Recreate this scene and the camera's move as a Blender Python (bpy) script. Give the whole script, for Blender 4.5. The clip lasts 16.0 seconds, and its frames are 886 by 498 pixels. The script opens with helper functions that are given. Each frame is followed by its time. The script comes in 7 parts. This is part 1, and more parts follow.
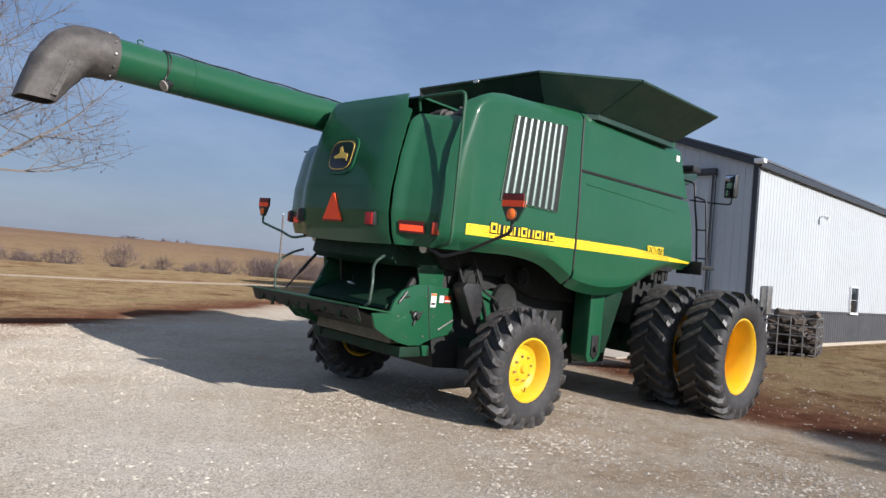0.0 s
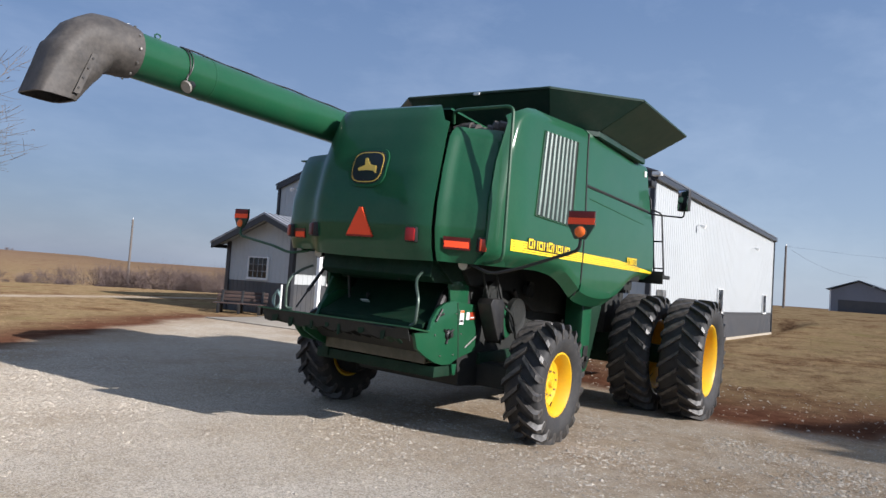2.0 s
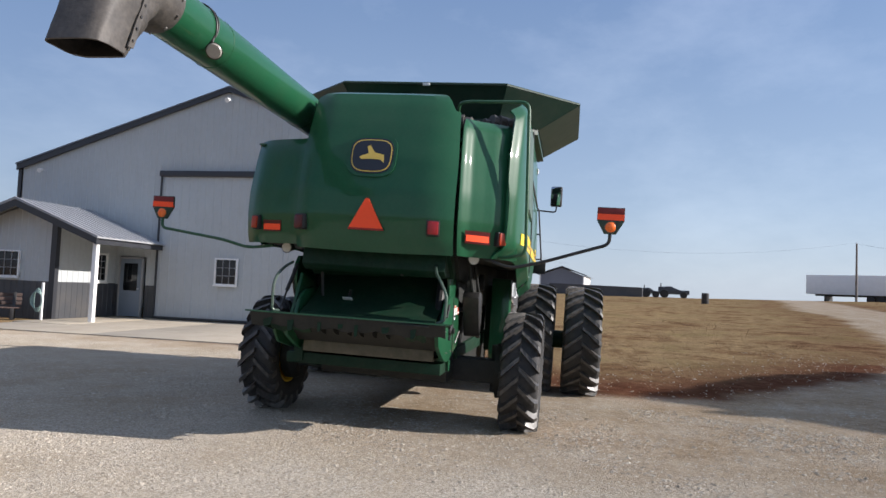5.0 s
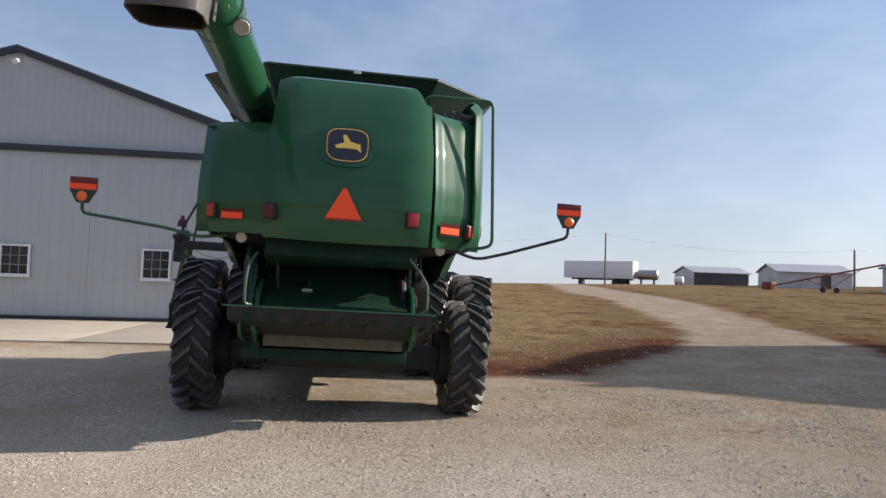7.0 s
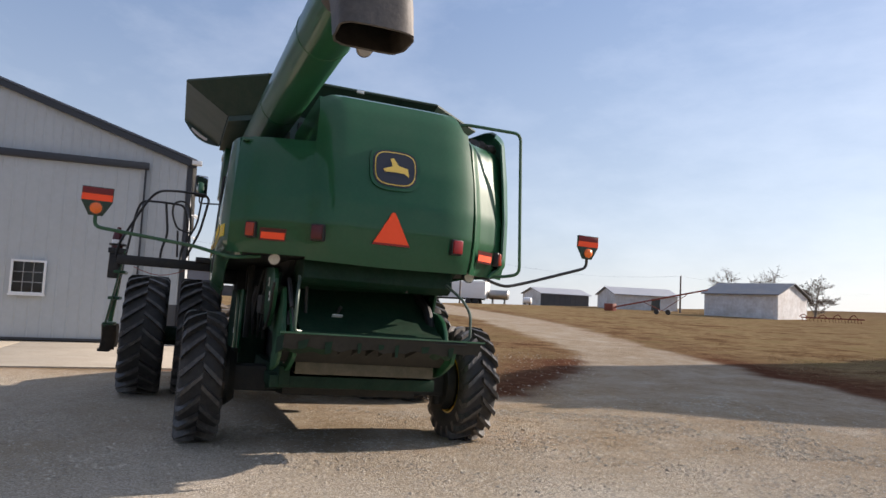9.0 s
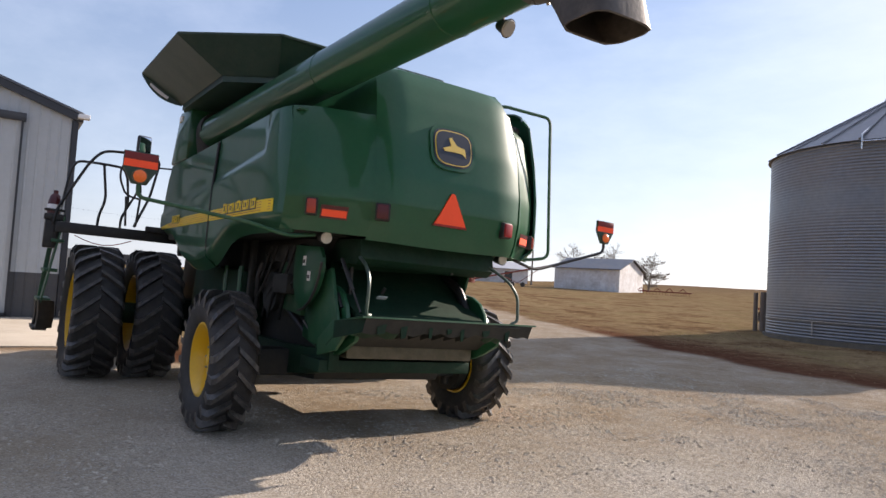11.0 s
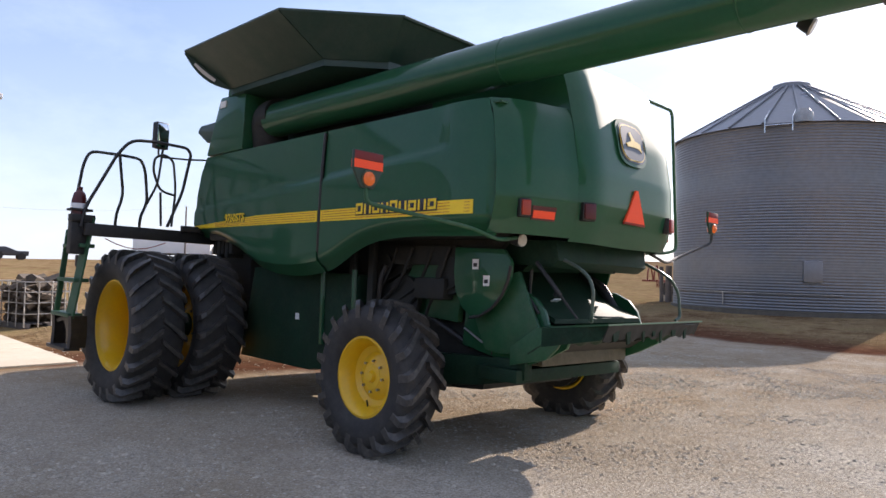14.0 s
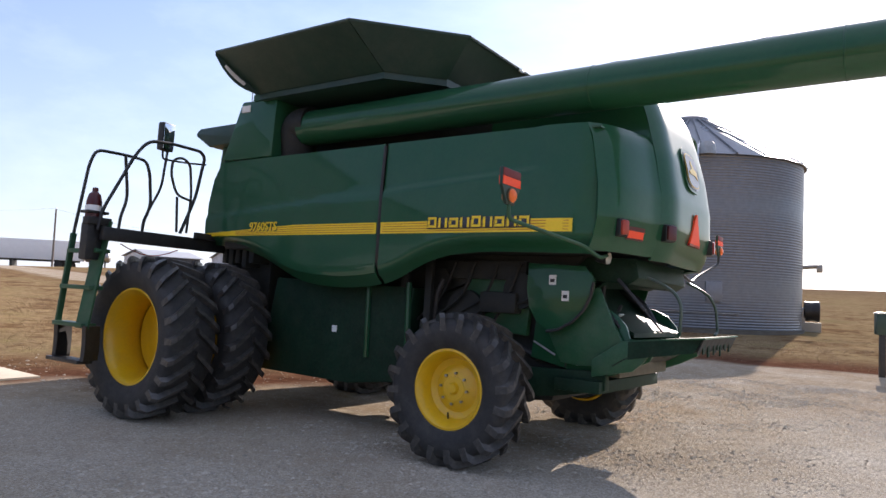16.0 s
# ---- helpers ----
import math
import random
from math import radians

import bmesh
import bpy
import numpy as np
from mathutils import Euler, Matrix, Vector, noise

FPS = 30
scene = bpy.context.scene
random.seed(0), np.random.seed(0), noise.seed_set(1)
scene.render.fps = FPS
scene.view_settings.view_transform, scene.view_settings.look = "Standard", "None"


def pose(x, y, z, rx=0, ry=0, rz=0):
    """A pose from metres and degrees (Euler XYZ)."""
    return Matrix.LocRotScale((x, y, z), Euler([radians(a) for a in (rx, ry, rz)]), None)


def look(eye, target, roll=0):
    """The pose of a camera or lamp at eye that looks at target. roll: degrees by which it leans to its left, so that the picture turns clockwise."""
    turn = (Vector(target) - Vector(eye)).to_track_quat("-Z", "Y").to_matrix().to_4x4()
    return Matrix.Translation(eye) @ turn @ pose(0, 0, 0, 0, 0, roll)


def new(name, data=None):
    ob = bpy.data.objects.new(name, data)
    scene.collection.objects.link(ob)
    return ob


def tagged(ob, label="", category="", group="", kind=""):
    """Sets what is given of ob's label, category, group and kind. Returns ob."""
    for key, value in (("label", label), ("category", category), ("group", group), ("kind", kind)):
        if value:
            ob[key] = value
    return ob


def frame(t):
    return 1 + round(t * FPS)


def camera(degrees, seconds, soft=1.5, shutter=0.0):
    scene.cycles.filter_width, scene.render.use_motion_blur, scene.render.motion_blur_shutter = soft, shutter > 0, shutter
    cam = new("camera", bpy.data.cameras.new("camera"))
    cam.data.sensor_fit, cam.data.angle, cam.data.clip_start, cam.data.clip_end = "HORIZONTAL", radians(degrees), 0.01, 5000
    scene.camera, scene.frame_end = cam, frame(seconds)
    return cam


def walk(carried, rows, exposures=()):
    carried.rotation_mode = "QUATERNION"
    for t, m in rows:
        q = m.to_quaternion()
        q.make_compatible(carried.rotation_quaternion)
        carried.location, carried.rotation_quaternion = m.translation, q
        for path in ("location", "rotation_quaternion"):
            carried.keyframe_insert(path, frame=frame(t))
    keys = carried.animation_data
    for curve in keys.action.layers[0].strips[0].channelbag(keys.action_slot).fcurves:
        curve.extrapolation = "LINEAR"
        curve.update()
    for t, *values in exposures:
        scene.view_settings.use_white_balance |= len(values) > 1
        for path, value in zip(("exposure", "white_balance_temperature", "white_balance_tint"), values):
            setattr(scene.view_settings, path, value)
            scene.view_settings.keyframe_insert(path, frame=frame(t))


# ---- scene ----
cam = camera(65.2, 16.0)
PATH = [
    (0, (0.408, 0.406, 1.624), (1.782, 1.859, 1.676), 4.7),
    (0.5, (0.182, 0.82, 1.579), (1.607, 2.224, 1.597), 1.7),
    (1, (-0.13, 1.163, 1.609), (1.376, 2.477, 1.683), 3.3),
    (1.5, (-0.45, 1.515, 1.606), (1.115, 2.759, 1.665), 3.6),
    (2, (-0.685, 1.968, 1.609), (0.964, 3.096, 1.706), 3.9),
    (2.5, (-0.991, 2.353, 1.593), (0.731, 3.365, 1.683), 3.8),
    (3, (-1.129, 2.792, 1.591), (0.644, 3.712, 1.682), 3.6),
    (3.5, (-1.311, 3.248, 1.595), (0.509, 4.069, 1.702), 3.4),
    (4, (-1.547, 3.653, 1.57), (0.34, 4.308, 1.68), 3.6),
    (4.2, (-1.568, 3.859, 1.551), (0.344, 4.439, 1.646), 3.2),
    (6.3, (-1.883, 5.849, 1.492), (0.112, 5.891, 1.633), 2.3),
    (6.5, (-1.937, 6.056, 1.492), (0.059, 5.984, 1.6), 2.3),
    (7, (-1.844, 6.537, 1.482), (0.138, 6.288, 1.578), 1.9),
    (7.5, (-1.734, 6.999, 1.539), (0.212, 6.558, 1.671), 2.8),
    (8, (-1.72, 7.469, 1.532), (0.201, 6.936, 1.698), 2.2),
    (8.5, (-1.557, 7.856, 1.492), (0.295, 7.112, 1.629), 1.9),
    (9, (-1.439, 8.36, 1.502), (0.436, 7.683, 1.665), 2.8),
    (11.3, (-0.293, 10.214, 1.53), (1.378, 9.12, 1.626), 3.6),
    (11.5, (-0.133, 10.332, 1.576), (1.542, 9.243, 1.666), 3.7),
    (12, (0.163, 10.729, 1.588), (1.769, 9.54, 1.679), 3.2),
    (12.5, (0.452, 11.141, 1.55), (2.013, 9.892, 1.605), 2.7),
    (13, (0.848, 11.371, 1.601), (2.402, 10.115, 1.667), 3.9),
    (13.5, (1.141, 11.721, 1.597), (2.637, 10.396, 1.682), 2.5),
    (14, (1.53, 12.049, 1.606), (2.956, 10.649, 1.664), 1.4),
    (14.5, (1.866, 12.321, 1.564), (3.213, 10.847, 1.676), 1.9),
    (15, (2.157, 12.704, 1.597), (3.448, 11.178, 1.658), 3.6),
    (15.5, (2.509, 12.92, 1.614), (3.709, 11.322, 1.686), 2.9),
    (16, (2.785, 13.309, 1.546), (3.949, 11.686, 1.656), 2.5),
]
EXPOSURES = [(0.0, 0.82, 6100, 13), (2.0, 0.80, 6100, 13), (4.0, 0.95, 6200, 13), (6.5, 1.04, 6600, 14), (9.0, 1.18, 7000, 16), (11.5, 1.42, 6950, 18), (12.5, 1.50, 6850, 18), (14.5, 1.66, 6750, 18), (16.0, 1.65, 6700, 18)]
walk(cam, [(t, look(eye, target, roll)) for t, eye, target, roll in PATH], exposures=EXPOSURES)

# ---- light: low winter sun over a hazy blue sky with thin cirrus ----
SUN_AZ, SUN_EL = -85.5, 24.5
world = bpy.data.worlds.new("sky")
scene.world = world
world.use_nodes = True
wn, wl = world.node_tree.nodes, world.node_tree.links
wn.clear()
w_out = wn.new("ShaderNodeOutputWorld")
w_bg = wn.new("ShaderNodeBackground")
w_sky = wn.new("ShaderNodeTexSky")
w_sky.sky_type = "NISHITA"
w_sky.sun_disc = False
w_sky.sun_elevation = radians(SUN_EL)
w_sky.sun_rotation = radians(90 - SUN_AZ)
w_sky.air_density, w_sky.dust_density, w_sky.ozone_density = 1.0, 0.6, 1.5
w_co = wn.new("ShaderNodeTexCoord")
w_map = wn.new("ShaderNodeMapping")
w_map.inputs["Scale"].default_value = (1.0, 2.4, 5.0)
w_map.inputs["Rotation"].default_value = (0.2, 0.1, 0.6)
w_noise = wn.new("ShaderNodeTexNoise")
w_noise.inputs["Scale"].default_value = 1.6
w_noise.inputs["Detail"].default_value = 7.0
w_noise.inputs["Roughness"].default_value = 0.62
w_ramp = wn.new("ShaderNodeValToRGB")
w_ramp.color_ramp.elements[0].position, w_ramp.color_ramp.elements[1].position = 0.44, 0.85
w_ramp.color_ramp.elements[1].color = (0.55, 0.55, 0.55, 1)
w_mix = wn.new("ShaderNodeMixRGB")
w_mix.blend_type = "MIX"
w_cloud = wn.new("ShaderNodeMixRGB")
w_cloud.blend_type = "ADD"
w_cloud.inputs["Fac"].default_value = 1.0
w_cloud.inputs["Color2"].default_value = (1.7, 1.75, 1.8, 1)
wl.new(w_co.outputs["Generated"], w_map.inputs["Vector"])
wl.new(w_map.outputs["Vector"], w_noise.inputs["Vector"])
wl.new(w_noise.outputs["Fac"], w_ramp.inputs["Fac"])
wl.new(w_sky.outputs["Color"], w_cloud.inputs["Color1"])
wl.new(w_ramp.outputs["Color"], w_mix.inputs["Fac"])
wl.new(w_sky.outputs["Color"], w_mix.inputs["Color1"])
wl.new(w_cloud.outputs["Color"], w_mix.inputs["Color2"])
# pale winter haze, thickest towards the horizon
w_sep = wn.new("ShaderNodeSeparateXYZ")
wl.new(w_co.outputs["Generated"], w_sep.inputs[0])
w_haze = wn.new("ShaderNodeValToRGB")
w_haze.color_ramp.elements[0].position, w_haze.color_ramp.elements[0].color = 0.0, (4.2, 4.9, 5.7, 1)
# overhead, out of view, the haze is brightened to fill shadows
w_haze.color_ramp.elements[1].position, w_haze.color_ramp.elements[1].color = 0.75, (4.4, 5.2, 7.0, 1)
for pos_, col_ in ((0.12, (3.1, 4.0, 5.3)), (0.42, (1.7, 2.65, 4.6))):
    el_ = w_haze.color_ramp.elements.new(pos_)
    el_.color = (*col_, 1)
wl.new(w_sep.outputs["Z"], w_haze.inputs["Fac"])
w_fin = wn.new("ShaderNodeMixRGB")
w_hf = wn.new("ShaderNodeMapRange")
w_hf.inputs["From Max"].default_value = 0.35
w_hf.inputs["To Min"].default_value, w_hf.inputs["To Max"].default_value = 0.85, 0.55
wl.new(w_sep.outputs["Z"], w_hf.inputs["Value"])
wl.new(w_hf.outputs["Result"], w_fin.inputs["Fac"])
# the haze scatters more light on the sun's side of the sky
w_dot = wn.new("ShaderNodeVectorMath")
w_dot.operation = "DOT_PRODUCT"
w_dot.inputs[1].default_value = (math.cos(radians(SUN_EL)) * math.cos(radians(SUN_AZ)), math.cos(radians(SUN_EL)) * math.sin(radians(SUN_AZ)), math.sin(radians(SUN_EL)))
wl.new(w_co.outputs["Generated"], w_dot.inputs[0])
w_side = wn.new("ShaderNodeValToRGB")
w_side.color_ramp.elements[0].position, w_side.color_ramp.elements[0].color = 0.1, (0.215, 0.23, 0.28, 1)
w_side.color_ramp.elements[1].position, w_side.color_ramp.elements[1].color = 1.0, (0.68, 0.66, 0.62, 1)
for pos_, v_ in ((0.45, 0.45), (0.75, 0.48)):
    el_ = w_side.color_ramp.elements.new(pos_)
    el_.color = (v_, v_, v_, 1)
w_half = wn.new("ShaderNodeMapRange")
w_half.inputs["From Min"].default_value = -1.0
wl.new(w_dot.outputs["Value"], w_half.inputs["Value"])
wl.new(w_half.outputs["Result"], w_side.inputs["Fac"])
w_hz = wn.new("ShaderNodeMixRGB")
w_hz.blend_type, w_hz.inputs["Fac"].default_value = "MULTIPLY", 1.0
wl.new(w_haze.outputs["Color"], w_hz.inputs["Color1"])
wl.new(w_side.outputs["Color"], w_hz.inputs["Color2"])
w_gain = wn.new("ShaderNodeMixRGB")
w_gain.blend_type, w_gain.inputs["Fac"].default_value = "MULTIPLY", 1.0
w_gain.inputs["Color2"].default_value = (2.1, 2.1, 2.1, 1)
wl.new(w_hz.outputs["Color"], w_gain.inputs["Color1"])
wl.new(w_mix.outputs["Color"], w_fin.inputs["Color1"])
wl.new(w_gain.outputs["Color"], w_fin.inputs["Color2"])
w_thin = wn.new("ShaderNodeMixRGB")
w_thin.blend_type = "ADD"
wl.new(w_ramp.outputs["Color"], w_thin.inputs["Fac"])
wl.new(w_fin.outputs["Color"], w_thin.inputs["Color1"])
w_thin.inputs["Color2"].default_value = (1.3, 1.28, 1.2, 1)
wl.new(w_thin.outputs["Color"], w_bg.inputs["Color"])
w_bg.inputs["Strength"].default_value = 0.068
wl.new(w_bg.outputs["Background"], w_out.inputs["Surface"])

sun_data = bpy.data.lights.new("sun", "SUN")
sun_data.energy, sun_data.angle, sun_data.color = 3.9, radians(0.53), (1.0, 0.93, 0.84)
sun = new("sun", sun_data)
_a, _e = radians(SUN_AZ), radians(SUN_EL)
SUN_DIR = Vector((math.cos(_e) * math.cos(_a), math.cos(_e) * math.sin(_a), math.sin(_e)))
sun.matrix_world = look(SUN_DIR * 60, (0, 0, 0))

# ---- materials ----
def mat(name, col, rough=0.5, metal=0.0, var=0.12, scale=3.0, fine=40.0, bump=0.0, coat=0.0, dirt=None, dirt_amt=0.0, rand=0.0):
    """A procedural surface: base colour with two scales of variation, fine relief and an optional layer of dirt."""
    m = bpy.data.materials.new(name)
    m.use_nodes = True
    n, l = m.node_tree.nodes, m.node_tree.links
    b = n["Principled BSDF"]
    co = n.new("ShaderNodeTexCoord")
    n1 = n.new("ShaderNodeTexNoise")
    n1.inputs["Scale"].default_value, n1.inputs["Detail"].default_value = scale, 5
    n2 = n.new("ShaderNodeTexNoise")
    n2.inputs["Scale"].default_value, n2.inputs["Detail"].default_value = fine, 4
    l.new(co.outputs["Object"], n1.inputs["Vector"])
    l.new(co.outputs["Object"], n2.inputs["Vector"])
    add = n.new("ShaderNodeMath")
    add.operation = "ADD"
    l.new(n1.outputs["Fac"], add.inputs[0])
    l.new(n2.outputs["Fac"], add.inputs[1])
    rng = n.new("ShaderNodeMapRange")
    rng.inputs["From Min"].default_value, rng.inputs["From Max"].default_value = 0.7, 1.3
    rng.inputs["To Min"].default_value, rng.inputs["To Max"].default_value = 1 - var, 1 + var
    l.new(add.outputs[0], rng.inputs["Value"])
    mul = n.new("ShaderNodeMixRGB")
    mul.blend_type, mul.inputs["Fac"].default_value = "MULTIPLY", 1.0
    mul.inputs["Color1"].default_value = (*col, 1)
    l.new(rng.outputs["Result"], mul.inputs["Color2"])
    last = mul.outputs["Color"]
    if rand:
        oi = n.new("ShaderNodeObjectInfo")
        r2 = n.new("ShaderNodeMapRange")
        r2.inputs["To Min"].default_value, r2.inputs["To Max"].default_value = 1 - rand, 1 + rand
        l.new(oi.outputs["Random"], r2.inputs["Value"])
        m2 = n.new("ShaderNodeMixRGB")
        m2.blend_type, m2.inputs["Fac"].default_value = "MULTIPLY", 1.0
        l.new(last, m2.inputs["Color1"])
        l.new(r2.outputs["Result"], m2.inputs["Color2"])
        last = m2.outputs["Color"]
    if dirt:
        n3 = n.new("ShaderNodeTexNoise")
        n3.inputs["Scale"].default_value, n3.inputs["Detail"].default_value = scale * 2.3, 8
        n3.inputs["Roughness"].default_value = 0.7
        l.new(co.outputs["Object"], n3.inputs["Vector"])
        r3 = n.new("ShaderNodeMapRange")
        r3.inputs["From Min"].default_value, r3.inputs["From Max"].default_value = 0.42, 0.72
        r3.inputs["To Max"].default_value = dirt_amt
        l.new(n3.outputs["Fac"], r3.inputs["Value"])
        m3 = n.new("ShaderNodeMixRGB")
        m3.inputs["Color2"].default_value = (*dirt, 1)
        l.new(r3.outputs["Result"], m3.inputs["Fac"])
        l.new(last, m3.inputs["Color1"])
        last = m3.outputs["Color"]
    l.new(last, b.inputs["Base Color"])
    rr = n.new("ShaderNodeMapRange")
    rr.inputs["To Min"].default_value, rr.inputs["To Max"].default_value = max(0.02, rough - 0.08), min(1, rough + 0.08)
    l.new(n1.outputs["Fac"], rr.inputs["Value"])
    l.new(rr.outputs["Result"], b.inputs["Roughness"])
    b.inputs["Metallic"].default_value = metal
    b.inputs["Coat Weight"].default_value = coat
    b.inputs["Coat Roughness"].default_value = 0.06
    if bump:
        bp = n.new("ShaderNodeBump")
        bp.inputs["Strength"].default_value, bp.inputs["Distance"].default_value = 0.6, bump
        l.new(n2.outputs["Fac"], bp.inputs["Height"])
        l.new(bp.outputs["Normal"], b.inputs["Normal"])
    return m


DUST = (0.26, 0.22, 0.17)
GREEN = mat("green_paint", (0.0125, 0.079, 0.036), 0.42, 0, 0.06, 1.2, 30, 0, 0.5, DUST, 0.03)
GREEN.node_tree.nodes["Principled BSDF"].inputs["Specular IOR Level"].default_value = 0.12
GREEN.node_tree.nodes["Principled BSDF"].inputs["Coat Roughness"].default_value = 0.06
GREEN_DK = mat("green_chassis_paint", (0.010, 0.075, 0.030), 0.5, 0, 0.15, 3, 40, 0.001, 0, DUST, 0.12)
TANKDK = mat("dark_green_sheet", (0.010, 0.038, 0.026), 0.45, 0, 0.15, 2, 40, 0, 0, DUST, 0.08)
# green darkened to carry the shade under the hood and body
SHADEGREEN = mat("shaded_green_sheet", (0.006, 0.028, 0.015), 0.6, 0, 0.3, 3, 40, 0.001, 0, DUST, 0.04)
SHADEGREEN.node_tree.nodes["Principled BSDF"].inputs["Specular IOR Level"].default_value = 0.2
BLACK = mat("black_plastic", (0.012, 0.012, 0.013), 0.5, 0, 0.2, 5, 60, 0.0005, 0, DUST, 0.08)
# black of machinery that also carries shade inside and beneath the combine
SHADEBLACK = mat("black_machinery_and_shade", (0.008, 0.010, 0.009), 0.7, 0, 0.3, 4, 40, 0.001, 0, DUST, 0.05)
RUBBER = mat("tyre_rubber", (0.022, 0.022, 0.023), 0.72, 0, 0.2, 4, 90, 0.002, 0, (0.12, 0.11, 0.095), 0.25)
LUGRUBBER = mat("dusty_lug_rubber", (0.036, 0.035, 0.034), 0.42, 0, 0.25, 6, 90, 0.002, 0, (0.19, 0.17, 0.15), 0.45, 0.2)
SLATS = mat("bright_slat", (0.07, 0.115, 0.097), 0.36, 0.1, 0.2, 4, 60, 0, 0, (0.02, 0.025, 0.02), 0.5)
BOOT = mat("grey_rubber", (0.052, 0.047, 0.043), 0.62, 0, 0.35, 4, 40, 0.002, 0, (0.15, 0.13, 0.11), 0.4)
YELLOW = mat("yellow_paint", (0.74, 0.435, 0.008), 0.36, 0, 0.05, 2, 30, 0, 0.2, DUST, 0.12)
STRIPE = mat("yellow_decal", (0.90, 0.62, 0.02), 0.4, 0, 0.04, 3, 50)
CHROME = mat("bright_steel", (0.72, 0.73, 0.74), 0.28, 1.0, 0.08, 4, 60)
STEEL = mat("worn_steel", (0.36, 0.35, 0.33), 0.45, 0.9, 0.2, 6, 60, 0.0005, 0, (0.16, 0.09, 0.05), 0.3)
HANDLE = mat("worn_green_bar", (0.05, 0.085, 0.065), 0.4, 0.2, 0.2, 6, 50, 0, 0, (0.16, 0.16, 0.14), 0.5)
CREAM = mat("bare_cream_bar", (0.072, 0.067, 0.04), 0.55, 0, 0.2, 4, 50, 0.0005, 0, DUST, 0.3)
ORANGE = mat("fluorescent_orange", (1.0, 0.085, 0.018), 0.6, 0, 0.03, 3, 40)
RED = mat("red_lens", (0.28, 0.010, 0.012), 0.3, 0, 0.1, 8, 60, 0.0006, 0.08)
REDDARK = mat("red_dark_lens", (0.075, 0.005, 0.006), 0.35, 0, 0.1, 8, 60, 0.0006, 0.05)
REDBAND = mat("dark_red_reflector", (0.16, 0.012, 0.012), 0.6, 0, 0.1, 8, 60)
AMBER = mat("amber_lens", (0.85, 0.16, 0.02), 0.3, 0, 0.1, 9, 70, 0.0008, 0.1)
AMBERDARK = mat("amber_dark_lens", (0.34, 0.035, 0.010), 0.3, 0, 0.1, 9, 70, 0.0008, 0.08)
LAMP = mat("clear_lens", (0.62, 0.61, 0.56), 0.2, 0, 0.1, 10, 60, 0.0006, 0.5)
WHITE = mat("white_paint", (0.78, 0.78, 0.77), 0.45, 0, 0.04, 2, 40)
DECAL = mat("white_decal", (0.75, 0.75, 0.73), 0.45, 0, 0.04, 2, 40)
GLASS = mat("dark_glass", (0.008, 0.010, 0.012), 0.06, 0, 0.1, 2, 30, 0, 0.0)
NAVY = mat("emblem_black", (0.008, 0.009, 0.016), 0.3, 0, 0.1, 3, 40, 0, 0.3)
GOLD = mat("emblem_gold", (0.68, 0.48, 0.10), 0.35, 0, 0.05, 3, 40)


def ribbed(name, col, pitch, depth, axis, rough=0.45, metal=0.0, var=0.05, dirt=0.1):
    """Sheet metal with the fine secondary ribs that lie between the modelled ones."""
    m = mat(name, col, rough, metal, var, 0.35, 6.0, 0, 0, DUST, dirt)
    n, l = m.node_tree.nodes, m.node_tree.links
    co = n.new("ShaderNodeTexCoord")
    sep = n.new("ShaderNodeSeparateXYZ")
    l.new(co.outputs["Object"], sep.inputs[0])
    mm = n.new("ShaderNodeMath")
    mm.operation = "MULTIPLY"
    mm.inputs[1].default_value = 2 * math.pi / pitch
    l.new(sep.outputs[axis], mm.inputs[0])
    sn = n.new("ShaderNodeMath")
    sn.operation = "SINE"
    l.new(mm.outputs[0], sn.inputs[0])
    bp = n.new("ShaderNodeBump")
    bp.inputs["Strength"].default_value, bp.inputs["Distance"].default_value = 0.8, depth
    l.new(sn.outputs[0], bp.inputs["Height"])
    l.new(bp.outputs["Normal"], n["Principled BSDF"].inputs["Normal"])
    return m


WALLWHITE = mat("white_steel_siding", (0.43, 0.455, 0.465), 0.42, 0, 0.04, 0.4, 8, 0, 0, DUST, 0.10)
CHARCOAL = mat("charcoal_steel_siding", (0.055, 0.058, 0.065), 0.45, 0, 0.06, 0.5, 8, 0, 0, DUST, 0.12)
TRIM = mat("charcoal_trim", (0.030, 0.032, 0.038), 0.4, 0, 0.08, 1, 20)
ROOFM = mat("galvanised_roof", (0.36, 0.37, 0.39), 0.5, 0.3, 0.08, 0.5, 8, 0, 0, DUST, 0.1)
SILO = ribbed("weathered_galvanised", (0.18, 0.19, 0.205), 0.105, 0.006, "Z", 0.42, 0.75, 0.12, 0.25)
SILOROOF = mat("galvanised_silo_roof", (0.22, 0.23, 0.25), 0.5, 0.6, 0.1, 0.6, 8, 0, 0, DUST, 0.2)
OLDSHEET = mat("old_white_sheeting", (0.60, 0.61, 0.62), 0.6, 0.1, 0.15, 0.25, 3, 0, 0, (0.2, 0.15, 0.1), 0.5)
BLUEROOF = mat("grey_blue_roof", (0.10, 0.115, 0.14), 0.5, 0.2, 0.15, 0.3, 4, 0, 0, DUST, 0.3)
OLDBASE = mat("old_dark_concrete", (0.13, 0.115, 0.095), 0.9, 0, 0.2, 1.5, 30, 0.003, 0, (0.06, 0.05, 0.035), 0.6)
CONCRETE = mat("concrete", (0.40, 0.35, 0.275), 0.85, 0, 0.12, 0.6, 30, 0.002, 0, (0.26, 0.2, 0.14), 0.35)
WOOD = mat("grey_brown_wood", (0.065, 0.042, 0.036), 0.75, 0, 0.25, 5, 60, 0.002, 0, None, 0, 0.2)
